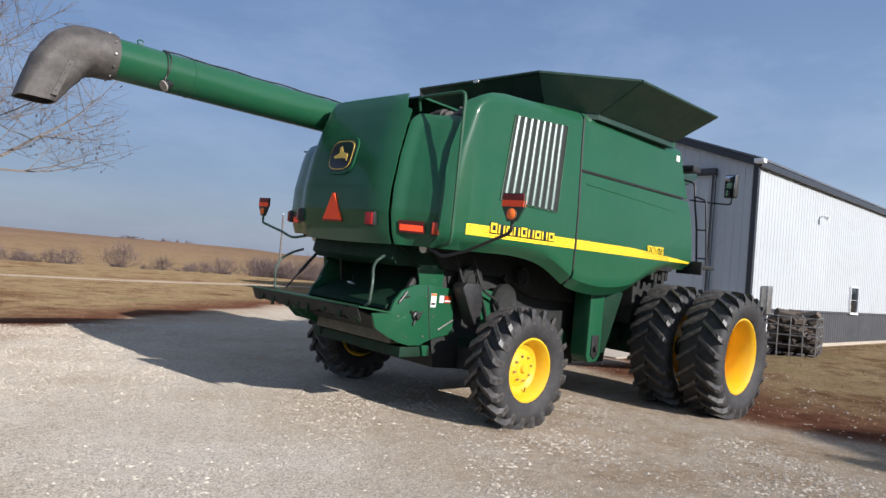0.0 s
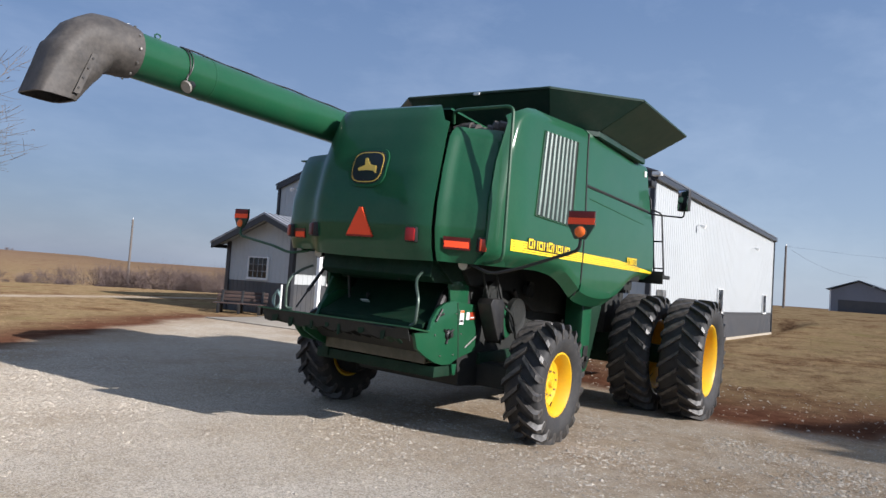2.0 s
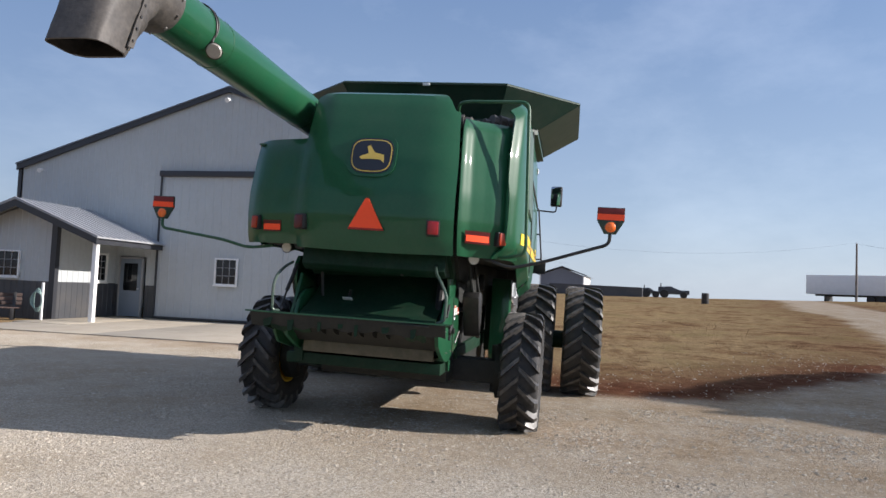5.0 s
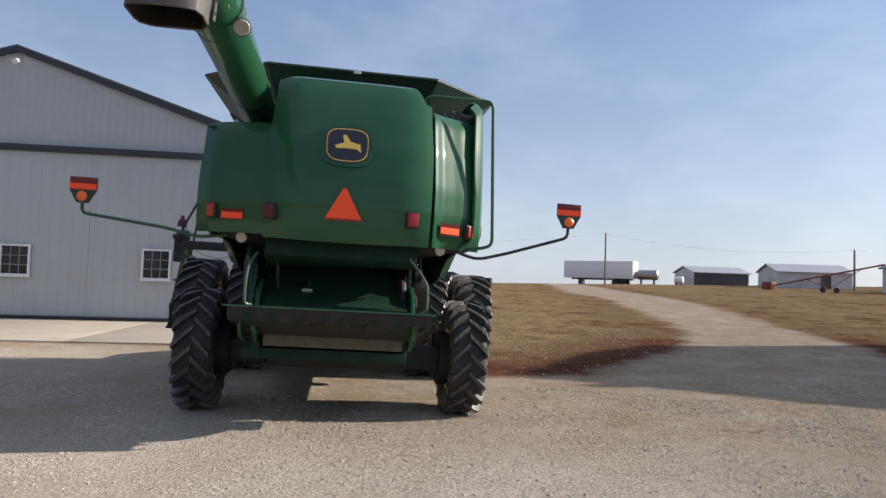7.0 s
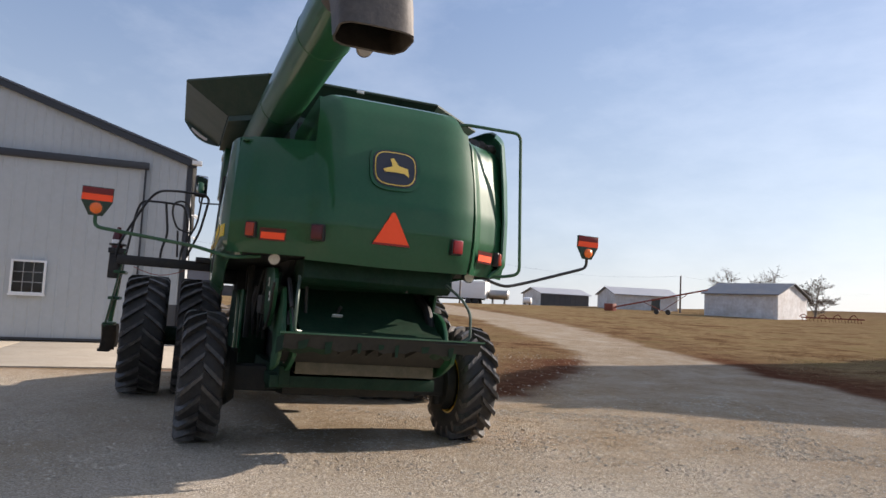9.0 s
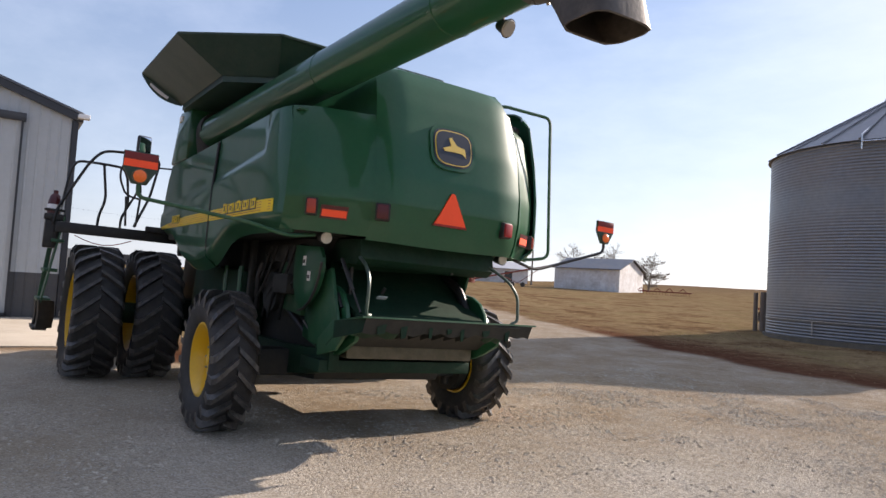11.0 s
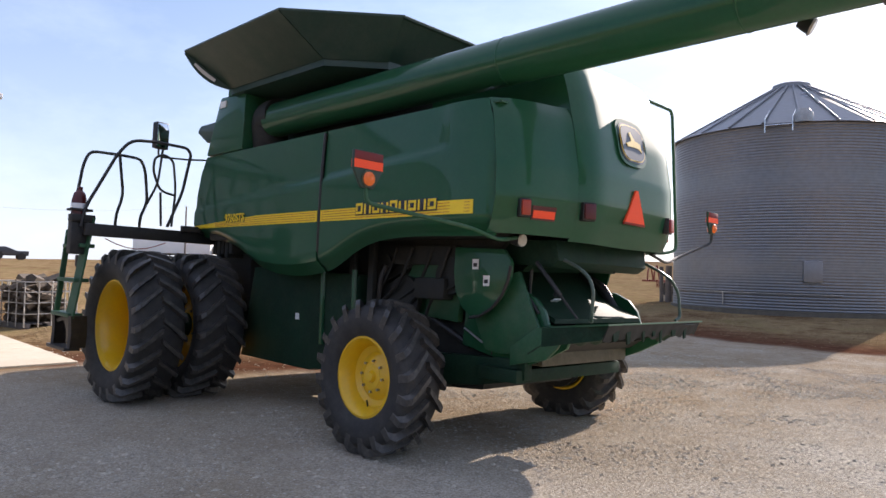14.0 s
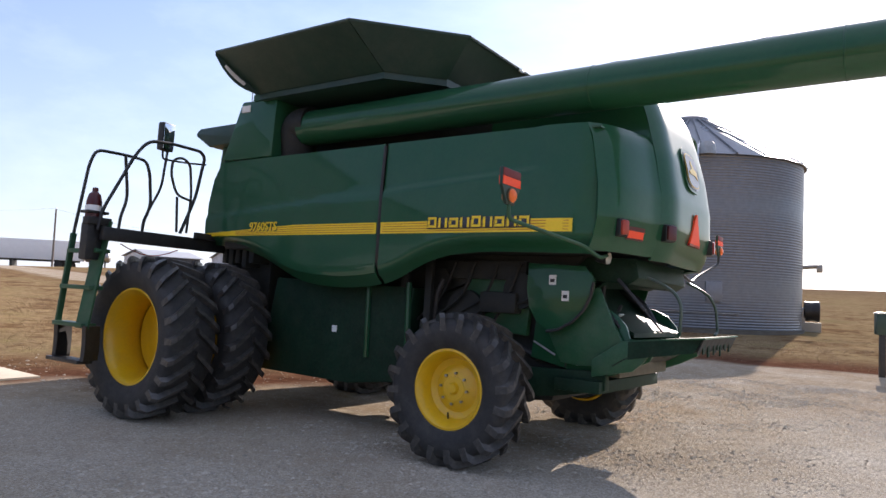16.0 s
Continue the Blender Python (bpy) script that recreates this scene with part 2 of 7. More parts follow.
FIREWOOD = mat("split_firewood", (0.065, 0.052, 0.042), 0.85, 0, 0.35, 8, 60, 0.004, 0, (0.24, 0.175, 0.11), 0.35, 0.5)
POLE = mat("weathered_pole", (0.15, 0.13, 0.115), 0.85, 0, 0.2, 2, 40, 0.002)
BARK = mat("grey_bark", (0.16, 0.135, 0.115), 0.9, 0, 0.3, 4, 50, 0.004)
BRUSH = mat("bare_brush", (0.135, 0.098, 0.088), 0.95, 0, 0.3, 0.3, 3)
RUST = mat("red_farm_machine", (0.20, 0.035, 0.02), 0.6, 0, 0.25, 1, 10, 0, 0, (0.12, 0.06, 0.03), 0.5)
STONE = mat("limestone_chips", (0.54, 0.48, 0.395), 0.9, 0, 0.25, 20, 90)
STONE.node_tree.nodes["Principled BSDF"].inputs["Diffuse Roughness"].default_value = 0.7
STONE.node_tree.nodes["Principled BSDF"].inputs["Specular IOR Level"].default_value = 0.0

# ---- mesh helpers ----
def part(name, bm, material, parent=None, label="", smooth=35.0, m=None):
    """Links a bmesh as one mesh object, under a thing or a part."""
    bmesh.ops.recalc_face_normals(bm, faces=bm.faces)
    me = bpy.data.meshes.new(name)
    bm.to_mesh(me)
    bm.free()
    me.materials.append(material)
    if smooth:
        me.polygons.foreach_set("use_smooth", [True] * len(me.polygons))
        me.set_sharp_from_angle(angle=radians(smooth))
    ob = new(name, me)
    if parent:
        ob.parent = parent
    if m:
        ob.matrix_basis = m
    if label:
        ob["label"] = label
    return ob


def thing(name, m, label, category, group="", kind=""):
    return_ob = new(name)
    return_ob.empty_display_size = 0.3
    return_ob.matrix_basis = m
    return tagged(return_ob, label, category, group, kind)


def box(bm, x0, x1, y0, y1, z0, z1, bevel=0.0, m=None):
    t = bmesh.new()
    vs = [t.verts.new((x, y, z)) for x in (x0, x1) for y in (y0, y1) for z in (z0, z1)]
    for f in ((0, 1, 3, 2), (4, 6, 7, 5), (0, 4, 5, 1), (2, 3, 7, 6), (0, 2, 6, 4), (1, 5, 7, 3)):
        t.faces.new([vs[i] for i in f])
    bmesh.ops.recalc_face_normals(t, faces=t.faces)
    if bevel:
        bmesh.ops.bevel(t, geom=list(t.edges), offset=bevel, segments=2, affect="EDGES", profile=0.6)
    if m:
        bmesh.ops.transform(t, matrix=m, verts=t.verts)
    merge(bm, t)


def merge(bm, t):
    me = bpy.data.meshes.new("scratch")
    t.to_mesh(me)
    t.free()
    bm.from_mesh(me)
    bpy.data.meshes.remove(me)


def prism(bm, pts, axis, a, b, bevel=0.0):
    """A polygon drawn in the two other axes, extruded along axis from a to b."""
    t = bmesh.new()
    def at(p, c):
        return {"x": (c, p[0], p[1]), "y": (p[0], c, p[1]), "z": (p[0], p[1], c)}[axis]
    lo = [t.verts.new(at(p, a)) for p in pts]
    hi = [t.verts.new(at(p, b)) for p in pts]
    t.faces.new(lo)
    t.faces.new(hi[::-1])
    for i in range(len(pts)):
        j = (i + 1) % len(pts)
        t.faces.new((lo[i], lo[j], hi[j], hi[i]))
    bmesh.ops.recalc_face_normals(t, faces=t.faces)
    if bevel:
        sharp = [e for e in t.edges if len(e.link_faces) == 2 and e.calc_face_angle(0) > 0.4]
        bmesh.ops.bevel(t, geom=sharp, offset=bevel, segments=2, affect="EDGES", profile=0.6)
    merge(bm, t)


def tube(bm, pts, r, seg=8, r_end=None, cap=True):
    """A round bar along a line of points, mitred at the bends."""
    pts = [Vector(p) for p in pts]
    n = len(pts)
    rings, up = [], None
    for i, p in enumerate(pts):
        d = (pts[min(i + 1, n - 1)] - pts[max(i - 1, 0)]).normalized()
        if 0 < i < n - 1:
            d = ((pts[i + 1] - p).normalized() + (p - pts[i - 1]).normalized()).normalized()
        if up is None:
            up = d.orthogonal().normalized()
        up = (up - d * up.dot(d)).normalized()
        side = d.cross(up)
        rr = r if r_end is None else r + (r_end - r) * i / (n - 1)
        rings.append([bm.verts.new(p + (up * math.cos(k * 2 * math.pi / seg) + side * math.sin(k * 2 * math.pi / seg)) * rr) for k in range(seg)])
    for a, b in zip(rings, rings[1:]):
        for k in range(seg):
            bm.faces.new((a[k], a[(k + 1) % seg], b[(k + 1) % seg], b[k]))
    if cap:
        bm.faces.new(rings[0][::-1])
        bm.faces.new(rings[-1])


def bend(pts, r=0.08, k=4):
    """Rounds the corners of a line of points."""
    pts = [Vector(p) for p in pts]
    out = [pts[0]]
    for a, b, c in zip(pts, pts[1:], pts[2:]):
        ra = min(r, (a - b).length * 0.45, (c - b).length * 0.45)
        p, q = b + (a - b).normalized() * ra, b + (c - b).normalized() * ra
        for i in range(k + 1):
            t = i / k
            out.append(p * (1 - t) ** 2 + b * 2 * t * (1 - t) + q * t * t)
    return out + [pts[-1]]


def lathe(bm, prof, seg=48, axis="y", centre=(0, 0, 0), closed=False):
    """Turns a line of (radius, distance along the axis) round the axis."""
    c = Vector(centre)
    rings = []
    for r, a in prof:
        ring = []
        for k in range(seg):
            s, t = r * math.cos(2 * math.pi * k / seg), r * math.sin(2 * math.pi * k / seg)
            ring.append(bm.verts.new(c + Vector({"y": (s, a, t), "z": (s, t, a), "x": (a, s, t)}[axis])))
        rings.append(ring)
    pairs = list(zip(rings, rings[1:])) + ([(rings[-1], rings[0])] if closed else [])
    for a, b in pairs:
        for k in range(seg):
            bm.faces.new((a[k], a[(k + 1) % seg], b[(k + 1) % seg], b[k]))
    if not closed:
        for ring, (r, _) in ((rings[0], prof[0]), (rings[-1], prof[-1])):
            if r > 1e-4:
                bm.faces.new(ring)
    bmesh.ops.remove_doubles(bm, verts=[v for ring in rings for v in ring], dist=1e-5)


def sheet(bm, fn, ns, nt, thick=0.012):
    """A bent plate: fn(s, t) gives its outer face for s, t from 0 to 1; it gets a thickness."""
    t = bmesh.new()
    g = [[t.verts.new(fn(i / ns, j / nt)) for j in range(nt + 1)] for i in range(ns + 1)]
    for i in range(ns):
        for j in range(nt):
            t.faces.new((g[i][j], g[i + 1][j], g[i + 1][j + 1], g[i][j + 1]))
    bmesh.ops.recalc_face_normals(t, faces=t.faces)
    if thick:
        bmesh.ops.solidify(t, geom=list(t.faces), thickness=thick)
    merge(bm, t)


def interp(table, x):
    if x <= table[0][0]:
        return table[0][1]
    for (a, p), (b, q) in zip(table, table[1:]):
        if x <= b:
            return p + (q - p) * (x - a) / (b - a)
    return table[-1][1]


def curve(table, x):
    """The table's values with rounded corners."""
    w = 0.16
    return sum(interp(table, x + w * k / 3) for k in range(-3, 4)) / 7


def smooth01(a, b, x):
    t = min(1, max(0, (x - a) / (b - a)))
    return t * t * (3 - 2 * t)

# ---- ground: one sheet to the horizon ----
CX, CY = 4.0, 6.0
CAP = [(-180, 0.0), (-125, 3.0), (-100, 6.0), (-60, 6.0), (-50, 5.5), (-40, 3.2), (-30, 2.4), (-20, 1.9), (-8, 1.45), (10, 1.4), (25, 0.5), (40, 0.0),
       (52, 0.3), (58, 1.0), (62, 2.1), (70, 2.6), (80, 3.5), (100, 3.6), (125, 3.0), (160, 0.0), (180, 0.0)]


def ground_z(x, y):
    r = math.hypot(x - CX, y - CY)
    az = math.degrees(math.atan2(y - CY, x - CX))
    w = smooth01(45, 25, az) if az > -100 else smooth01(-150, -110, az)
    near = 0.026 * max(0.0, r - 12) * w
    far = (-0.04 * max(0.0, min(r, 92) - 40) + 0.032 * max(0.0, r - 110)) * (1 - w) * smooth01(150, 120, abs(az))
    z = min(near + far, interp(CAP, az))
    z -= 0.11 * math.exp(-((x - 10.2) ** 2 + (y - 3.9) ** 2) / 6.0)
    z -= 0.015 * math.exp(-((x - 6.2) ** 2 + (y - 4.9) ** 2) / 3.0)
    if r > 9:
        z += 0.05 * smooth01(9, 25, r) * noise.noise(Vector((x * 0.13, y * 0.13, 0)))
    if r > 60:
        z += 0.5 * smooth01(60, 300, r) * noise.noise(Vector((x * 0.012, y * 0.012, 3)))
    # the yard in front of the shed is level
    flat = smooth01(11.5, 13.5, x) * smooth01(46, 43.5, x) * smooth01(6.5, 8.3, y) * smooth01(29, 26, y)
    return z * (1 - flat) + (-0.01) * flat


YARD = [(-60, -22), (-5, -7.5), (2, -5.2), (5, -5.2), (6.5, -4.5), (8.9, -5.1), (11.9, -5.8), (15.2, -6.5), (18.5, -7.7), (25.5, -10.2), (36.7, -13.8), (49, -16.2), (75, -20), (120, -24),
        (120, -19), (75, -15.5), (52, -10.2), (45.4, -10.2), (39.4, -9.3), (25.5, -5.8), (19.5, -4.1), (14.5, -1.7), (11.2, 1.3), (10.0, 2.4), (9.95, 4.3), (11.4, 8.0), (12.9, 8.3), (13.2, 14), (14, 21),
        (12.8, 20.4), (7.6, 16.8), (3.2, 13.7), (-6, 9.8), (-60, 6)]
LANE = [(-90, 17.9), (140, 45.5), (140, 46.6), (-90, 19.0)]


def inside(poly, x, y):
    """Signed distance to the edge of a polygon, positive within it."""
    d, c = 1e9, False
    for (x0, y0), (x1, y1) in zip(poly, poly[1:] + poly[:1]):
        if (y0 > y) != (y1 > y) and x < (x1 - x0) * (y - y0) / (y1 - y0) + x0:
            c = not c
        ex, ey = x1 - x0, y1 - y0
        t = min(1, max(0, ((x - x0) * ex + (y - y0) * ey) / (ex * ex + ey * ey)))
        d = min(d, math.hypot(x - x0 - t * ex, y - y0 - t * ey))
    return d if c else -d


radii = [0.0]
while radii[-1] < 4200:
    r_ = radii[-1]
    radii.append(r_ + (0.3 if r_ < 30 else 0.3 + (r_ - 30) * 0.07))
NSEG = 400
g_verts, g_faces, g_stone, g_soil, g_dirt = [(CX, CY, ground_z(CX, CY))], [], [1.0], [0.0], [0.3]
for r_ in radii[1:]:
    for k in range(NSEG):
        a_ = 2 * math.pi * k / NSEG
        x_, y_ = CX + r_ * math.cos(a_), CY + r_ * math.sin(a_)
        g_verts.append((x_, y_, ground_z(x_, y_)))
        if r_ < 220:
            wob = 0.45 * noise.noise(Vector((x_ * 0.5, y_ * 0.5, 7))) + 0.25 * noise.noise(Vector((x_ * 1.7, y_ * 1.7, 2)))
            dy = inside(YARD, x_, y_) + wob
            dl = inside(LANE, x_, y_) + 0.3 * wob
            g_stone.append(max(smooth01(-0.35, 0.35, dy), smooth01(-0.3, 0.1, dl)))
            g_dirt.append(max(smooth01(6.5, 1.0, y_ - 0.10 * (x_ - 4)) * 0.9, smooth01(2.6, 0.2, dy), 0.95 * smooth01(2.6, 6.2, x_ + 0.25 * (5 - y_)) * smooth01(10, 6.5, y_), 0.5 * smooth01(2.4, 6.0, x_), 0.14 + 0.2 * smooth01(4, 8, y_)))
            g_soil.append(smooth01(-2.6 if y_ > 12 else -4.2, -0.5, dy) * (0.95 if (8.5 < x_ < 17 and -3.5 < y_ < 9) or (y_ > 12 and x_ < 14) else 0.95 - 0.65 * smooth01(15, 20, x_) if y_ < -4 and x_ > 3 else 0.4))
        else:
            g_stone.append(0.0)
            g_soil.append(0.0)
            g_dirt.append(0.0)
for k in range(NSEG):
    g_faces.append((0, 1 + k, 1 + (k + 1) % NSEG))
for i in range(len(radii) - 2):
    o0, o1 = 1 + i * NSEG, 1 + (i + 1) * NSEG
    for k in range(NSEG):
        k2 = (k + 1) % NSEG
        g_faces.append((o0 + k, o1 + k, o1 + k2, o0 + k2))
g_me = bpy.data.meshes.new("ground")
g_me.from_pydata(g_verts, [], g_faces)
for nm, vals in (("stone", g_stone), ("soil", g_soil), ("dirt", g_dirt)):
    at = g_me.attributes.new(nm, "FLOAT", "POINT")
    at.data.foreach_set("value", vals)
g_me.polygons.foreach_set("use_smooth", [True] * len(g_me.polygons))
ground = tagged(new("ground", g_me), "pale gravel yard running out into dry winter grass", "ground", kind="structure")


def ground_material():
    m = bpy.data.materials.new("gravel_and_dry_grass")
    m.use_nodes = True
    n, l = m.node_tree.nodes, m.node_tree.links
    b = n["Principled BSDF"]
    geo = n.new("ShaderNodeNewGeometry")

    def nz(scale, detail=6, rough=0.6):
        t = n.new("ShaderNodeTexNoise")
        t.inputs["Scale"].default_value, t.inputs["Detail"].default_value, t.inputs["Roughness"].default_value = scale, detail, rough
        l.new(geo.outputs["Position"], t.inputs["Vector"])
        return t.outputs["Fac"]

    def ramp(src, stops):
        t = n.new("ShaderNodeValToRGB")
        e = t.color_ramp.elements
        while len(e) < len(stops):
            e.new(0.5)
        for el, (p, c) in zip(e, stops):
            el.position, el.color = p, (*c, 1)
        l.new(src, t.inputs["Fac"])
        return t.outputs["Color"]

    def mix(fac, a, c, mode="MIX"):
        t = n.new("ShaderNodeMixRGB")
        t.blend_type = mode
        if isinstance(fac, float):
            t.inputs["Fac"].default_value = fac
        else:
            l.new(fac, t.inputs["Fac"])
        l.new(a, t.inputs["Color1"])
        l.new(c, t.inputs["Color2"])
        return t.outputs["Color"]

    def attr(nm):
        t = n.new("ShaderNodeAttribute")
        t.attribute_name = nm
        return t.outputs["Fac"]

    vor = n.new("ShaderNodeTexVoronoi")
    vor.inputs["Scale"].default_value = 75.0
    l.new(geo.outputs["Position"], vor.inputs["Vector"])
    chips = ramp(vor.outputs["Color"], [(0.0, (0.17, 0.152, 0.128)), (0.5, (0.49, 0.45, 0.38)), (1.0, (0.80, 0.75, 0.66))])
    fines = ramp(nz(9, 8, 0.7), [(0.3, (0.47, 0.425, 0.355)), (0.55, (0.55, 0.505, 0.43)), (0.75, (0.62, 0.575, 0.50))])
    tracks = ramp(nz(0.55, 5, 0.65), [(0.35, (0.88, 0.83, 0.76)), (0.6, (1.06, 1.05, 1.04))])
    stone = mix(1.0, mix(0.68, fines, chips), tracks, "MULTIPLY")
    # single pebbles pressed into the fines
    peb = n.new("ShaderNodeTexVoronoi")
    peb.inputs["Scale"].default_value = 36.0
    l.new(geo.outputs["Position"], peb.inputs["Vector"])
    psep = n.new("ShaderNodeSeparateColor")
    l.new(peb.outputs["Color"], psep.inputs["Color"])
    pick = n.new("ShaderNodeMath")
    pick.operation = "GREATER_THAN"
    pick.inputs[1].default_value = 0.74
    l.new(psep.outputs["Red"], pick.inputs[0])
    body = n.new("ShaderNodeMapRange")
    body.inputs["From Min"].default_value, body.inputs["From Max"].default_value = 0.42, 0.34
    l.new(peb.outputs["Distance"], body.inputs["Value"])
    pmask = n.new("ShaderNodeMath")
    pmask.operation = "MULTIPLY"
    l.new(pick.outputs[0], pmask.inputs[0])
    l.new(body.outputs["Result"], pmask.inputs[1])
    pcol = ramp(psep.outputs["Green"], [(0.0, (0.22, 0.20, 0.17)), (0.45, (0.46, 0.42, 0.36)), (1.0, (0.62, 0.58, 0.51))])
    packed = ramp(nz(5, 8, 0.75), [(0.3, (0.215, 0.158, 0.104)), (0.55, (0.335, 0.257, 0.175)), (0.75, (0.45, 0.36, 0.26))])
    patch = n.new("ShaderNodeMath")
    patch.operation = "MULTIPLY"
    l.new(ramp(nz(0.8, 6, 0.7), [(0.25, (0.35, 0.35, 0.35)), (0.6, (1.0, 1.0, 1.0))]), patch.inputs[0])
    l.new(attr("dirt"), patch.inputs[1])
    stone = mix(patch.outputs[0], stone, packed)
    stone = mix(pmask.outputs[0], stone, pcol)
    grass_a = ramp(nz(0.35, 8, 0.72), [(0.28, (0.11, 0.062, 0.04)), (0.38, (0.225, 0.15, 0.092)), (0.52, (0.35, 0.27, 0.172)), (0.64, (0.265, 0.22, 0.125)), (0.8, (0.19, 0.168, 0.082))])
    grass_b = ramp(nz(7.0, 8, 0.8), [(0.3, (0.55, 0.5, 0.45)), (0.7, (1.25, 1.2, 1.1))])
    grass_c = ramp(nz(1.4, 6, 0.75), [(0.3, (0.48, 0.43, 0.39)), (0.5, (0.80, 0.78, 0.74)), (0.72, (1.02, 0.98, 0.88))])
    grass = mix(1.0, mix(1.0, grass_a, grass_b, "MULTIPLY"), grass_c, "MULTIPLY")
    soil = ramp(nz(3.0, 8, 0.75), [(0.3, (0.05, 0.021, 0.014)), (0.55, (0.125, 0.055, 0.034)), (0.75, (0.23, 0.13, 0.08))])
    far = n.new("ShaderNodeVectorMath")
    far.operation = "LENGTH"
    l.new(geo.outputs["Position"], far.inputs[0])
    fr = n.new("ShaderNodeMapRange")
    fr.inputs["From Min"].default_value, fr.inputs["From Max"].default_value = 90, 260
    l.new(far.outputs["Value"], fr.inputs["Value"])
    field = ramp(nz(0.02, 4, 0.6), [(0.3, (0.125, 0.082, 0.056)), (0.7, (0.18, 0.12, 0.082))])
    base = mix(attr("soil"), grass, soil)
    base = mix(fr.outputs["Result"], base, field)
    base = mix(attr("stone"), base, stone)
    l.new(base, b.inputs["Base Color"])
    b.inputs["Diffuse Roughness"].default_value = 0.45
    b.inputs["Roughness"].default_value = 0.92
    b.inputs["Specular IOR Level"].default_value = 0.0
    add = n.new("ShaderNodeMath")
    add.operation = "ADD"
    l.new(nz(9, 8, 0.75), add.inputs[0])
    l.new(nz(60, 6, 0.85), add.inputs[1])
    bp = n.new("ShaderNodeBump")
    bp.inputs["Strength"].default_value, bp.inputs["Distance"].default_value = 0.8, 0.02
    l.new(add.outputs[0], bp.inputs["Height"])
    bp3 = n.new("ShaderNodeBump")
    bp3.inputs["Strength"].default_value, bp3.inputs["Distance"].default_value = 0.5, 0.006
    bp3.invert = True
    l.new(vor.outputs["Distance"], bp3.inputs["Height"])
    l.new(bp.outputs["Normal"], bp3.inputs["Normal"])
    lift = n.new("ShaderNodeMath")
    lift.operation = "MULTIPLY"
    l.new(pmask.outputs[0], lift.inputs[0])
    l.new(attr("stone"), lift.inputs[1])
    bp2 = n.new("ShaderNodeBump")
    bp2.inputs["Strength"].default_value, bp2.inputs["Distance"].default_value = 0.6, 0.005
    l.new(lift.outputs[0], bp2.inputs["Height"])
    l.new(bp3.outputs["Normal"], bp2.inputs["Normal"])
    l.new(bp2.outputs["Normal"], b.inputs["Normal"])
    return m


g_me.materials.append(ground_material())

# concrete apron in front of the shed
bm = bmesh.new()
for i in range(3):
    for j in range(3):
        box(bm, 13.3 + i * 2.25, 13.3 + i * 2.25 + 2.235, 8.45 + j * 4.0, 8.45 + j * 4.0 + 3.985, -0.15, 0.02, 0.008)
tagged(part("pavement", bm, CONCRETE), "pale concrete apron with joints before the shed doors", "pavement", kind="structure")

# ---- machine shed with its office ----
SX, SY0, SY1, SXB = 20.05, 8.59, 24.95, 41.9
EAVE, RIDGE = 5.25, 7.95
SYM = (SY0 + SY1) / 2
shed = thing("machine_shed", pose(0, 0, 0), "white steel machine shed with charcoal wainscot and trim", "shed")


def rib_wall(bm, p0, p1, z0, z1fn, out, pitch=0.229, depth=0.014, base=0.12):
    """Ribbed steel cladding from p0 to p1 (x, y), as high as z1fn(distance), facing out; the ribs stand proud."""
    p0, p1, out = Vector((*p0, 0)), Vector((*p1, 0)), Vector((*out, 0))
    d = p1 - p0
    length = d.length
    d.normalize()
    stops = [0.0]
    n = max(1, int(length / pitch))
    for i in range(n):
        s = (i + 0.5) * length / n
        stops += [s - 0.028, s - 0.016, s + 0.016, s + 0.028]
    stops.append(length)
    outer = []
    for i, s in enumerate(stops):
        proud = depth if i % 4 in (2, 3) and 0 < i < len(stops) - 1 else 0.0
        p = p0 + d * s + out * proud
        outer.append((bm.verts.new((p.x, p.y, z0)), bm.verts.new((p.x, p.y, z1fn(s)))))
    a, c = p0 - out * base, p1 - out * base
    inner = [(bm.verts.new((q.x, q.y, z0)), bm.verts.new((q.x, q.y, z1fn(s)))) for q, s in ((a, 0.0), (c, length))]
    for u, v in zip(outer, outer[1:]):
        bm.faces.new((u[0], v[0], v[1], u[1]))
    bm.faces.new((inner[0][0], inner[0][1], inner[1][1], inner[1][0]))
    bm.faces.new((outer[0][0], outer[0][1], inner[0][1], inner[0][0]))
    bm.faces.new((outer[-1][1], outer[-1][0], inner[1][0], inner[1][1]))


def gable(s, w=SY1 - SY0):
    return EAVE + (RIDGE - EAVE) * (1 - abs(s / (w / 2) - 1))


WAIN = 1.15
# front gable: above the wainscot, beside and over the sliding door
DY0, DY1, DZ = 9.76, 19.12, 5.1
bm = bmesh.new()
rib_wall(bm, (SX, SY0), (SX, DY0), WAIN, lambda s: gable(s), (-1, 0))
rib_wall(bm, (SX, DY0), (SX, DY1), DZ, lambda s: gable(s + DY0 - SY0), (-1, 0))
rib_wall(bm, (SX, DY1), (SX, 19.58), WAIN, lambda s: gable(s + DY1 - SY0), (-1, 0))
rib_wall(bm, (SX, 19.58), (SX, 20.61), 2.14, lambda s: gable(s + 19.58 - SY0), (-1, 0))
rib_wall(bm, (SX, 20.61), (SX, SY1), WAIN, lambda s: gable(s + 20.61 - SY0), (-1, 0))
part("wall", bm, WALLWHITE, shed, "ribbed white steel siding", 20)
bm = bmesh.new()
box(bm, SX - 0.01, SX + 0.02, SYM - 0.02, SYM + 0.02, RIDGE - 0.3, RIDGE - 0.05)
rib_wall(bm, (SX, SY0), (SXB, SY0), WAIN, lambda s: EAVE, (0, -1))
part("wall", bm, WALLWHITE, shed, "ribbed white steel siding", 20)
bm = bmesh.new()
rib_wall(bm, (SX, SY1), (SXB, SY1), 0.0, lambda s: EAVE, (0, 1))
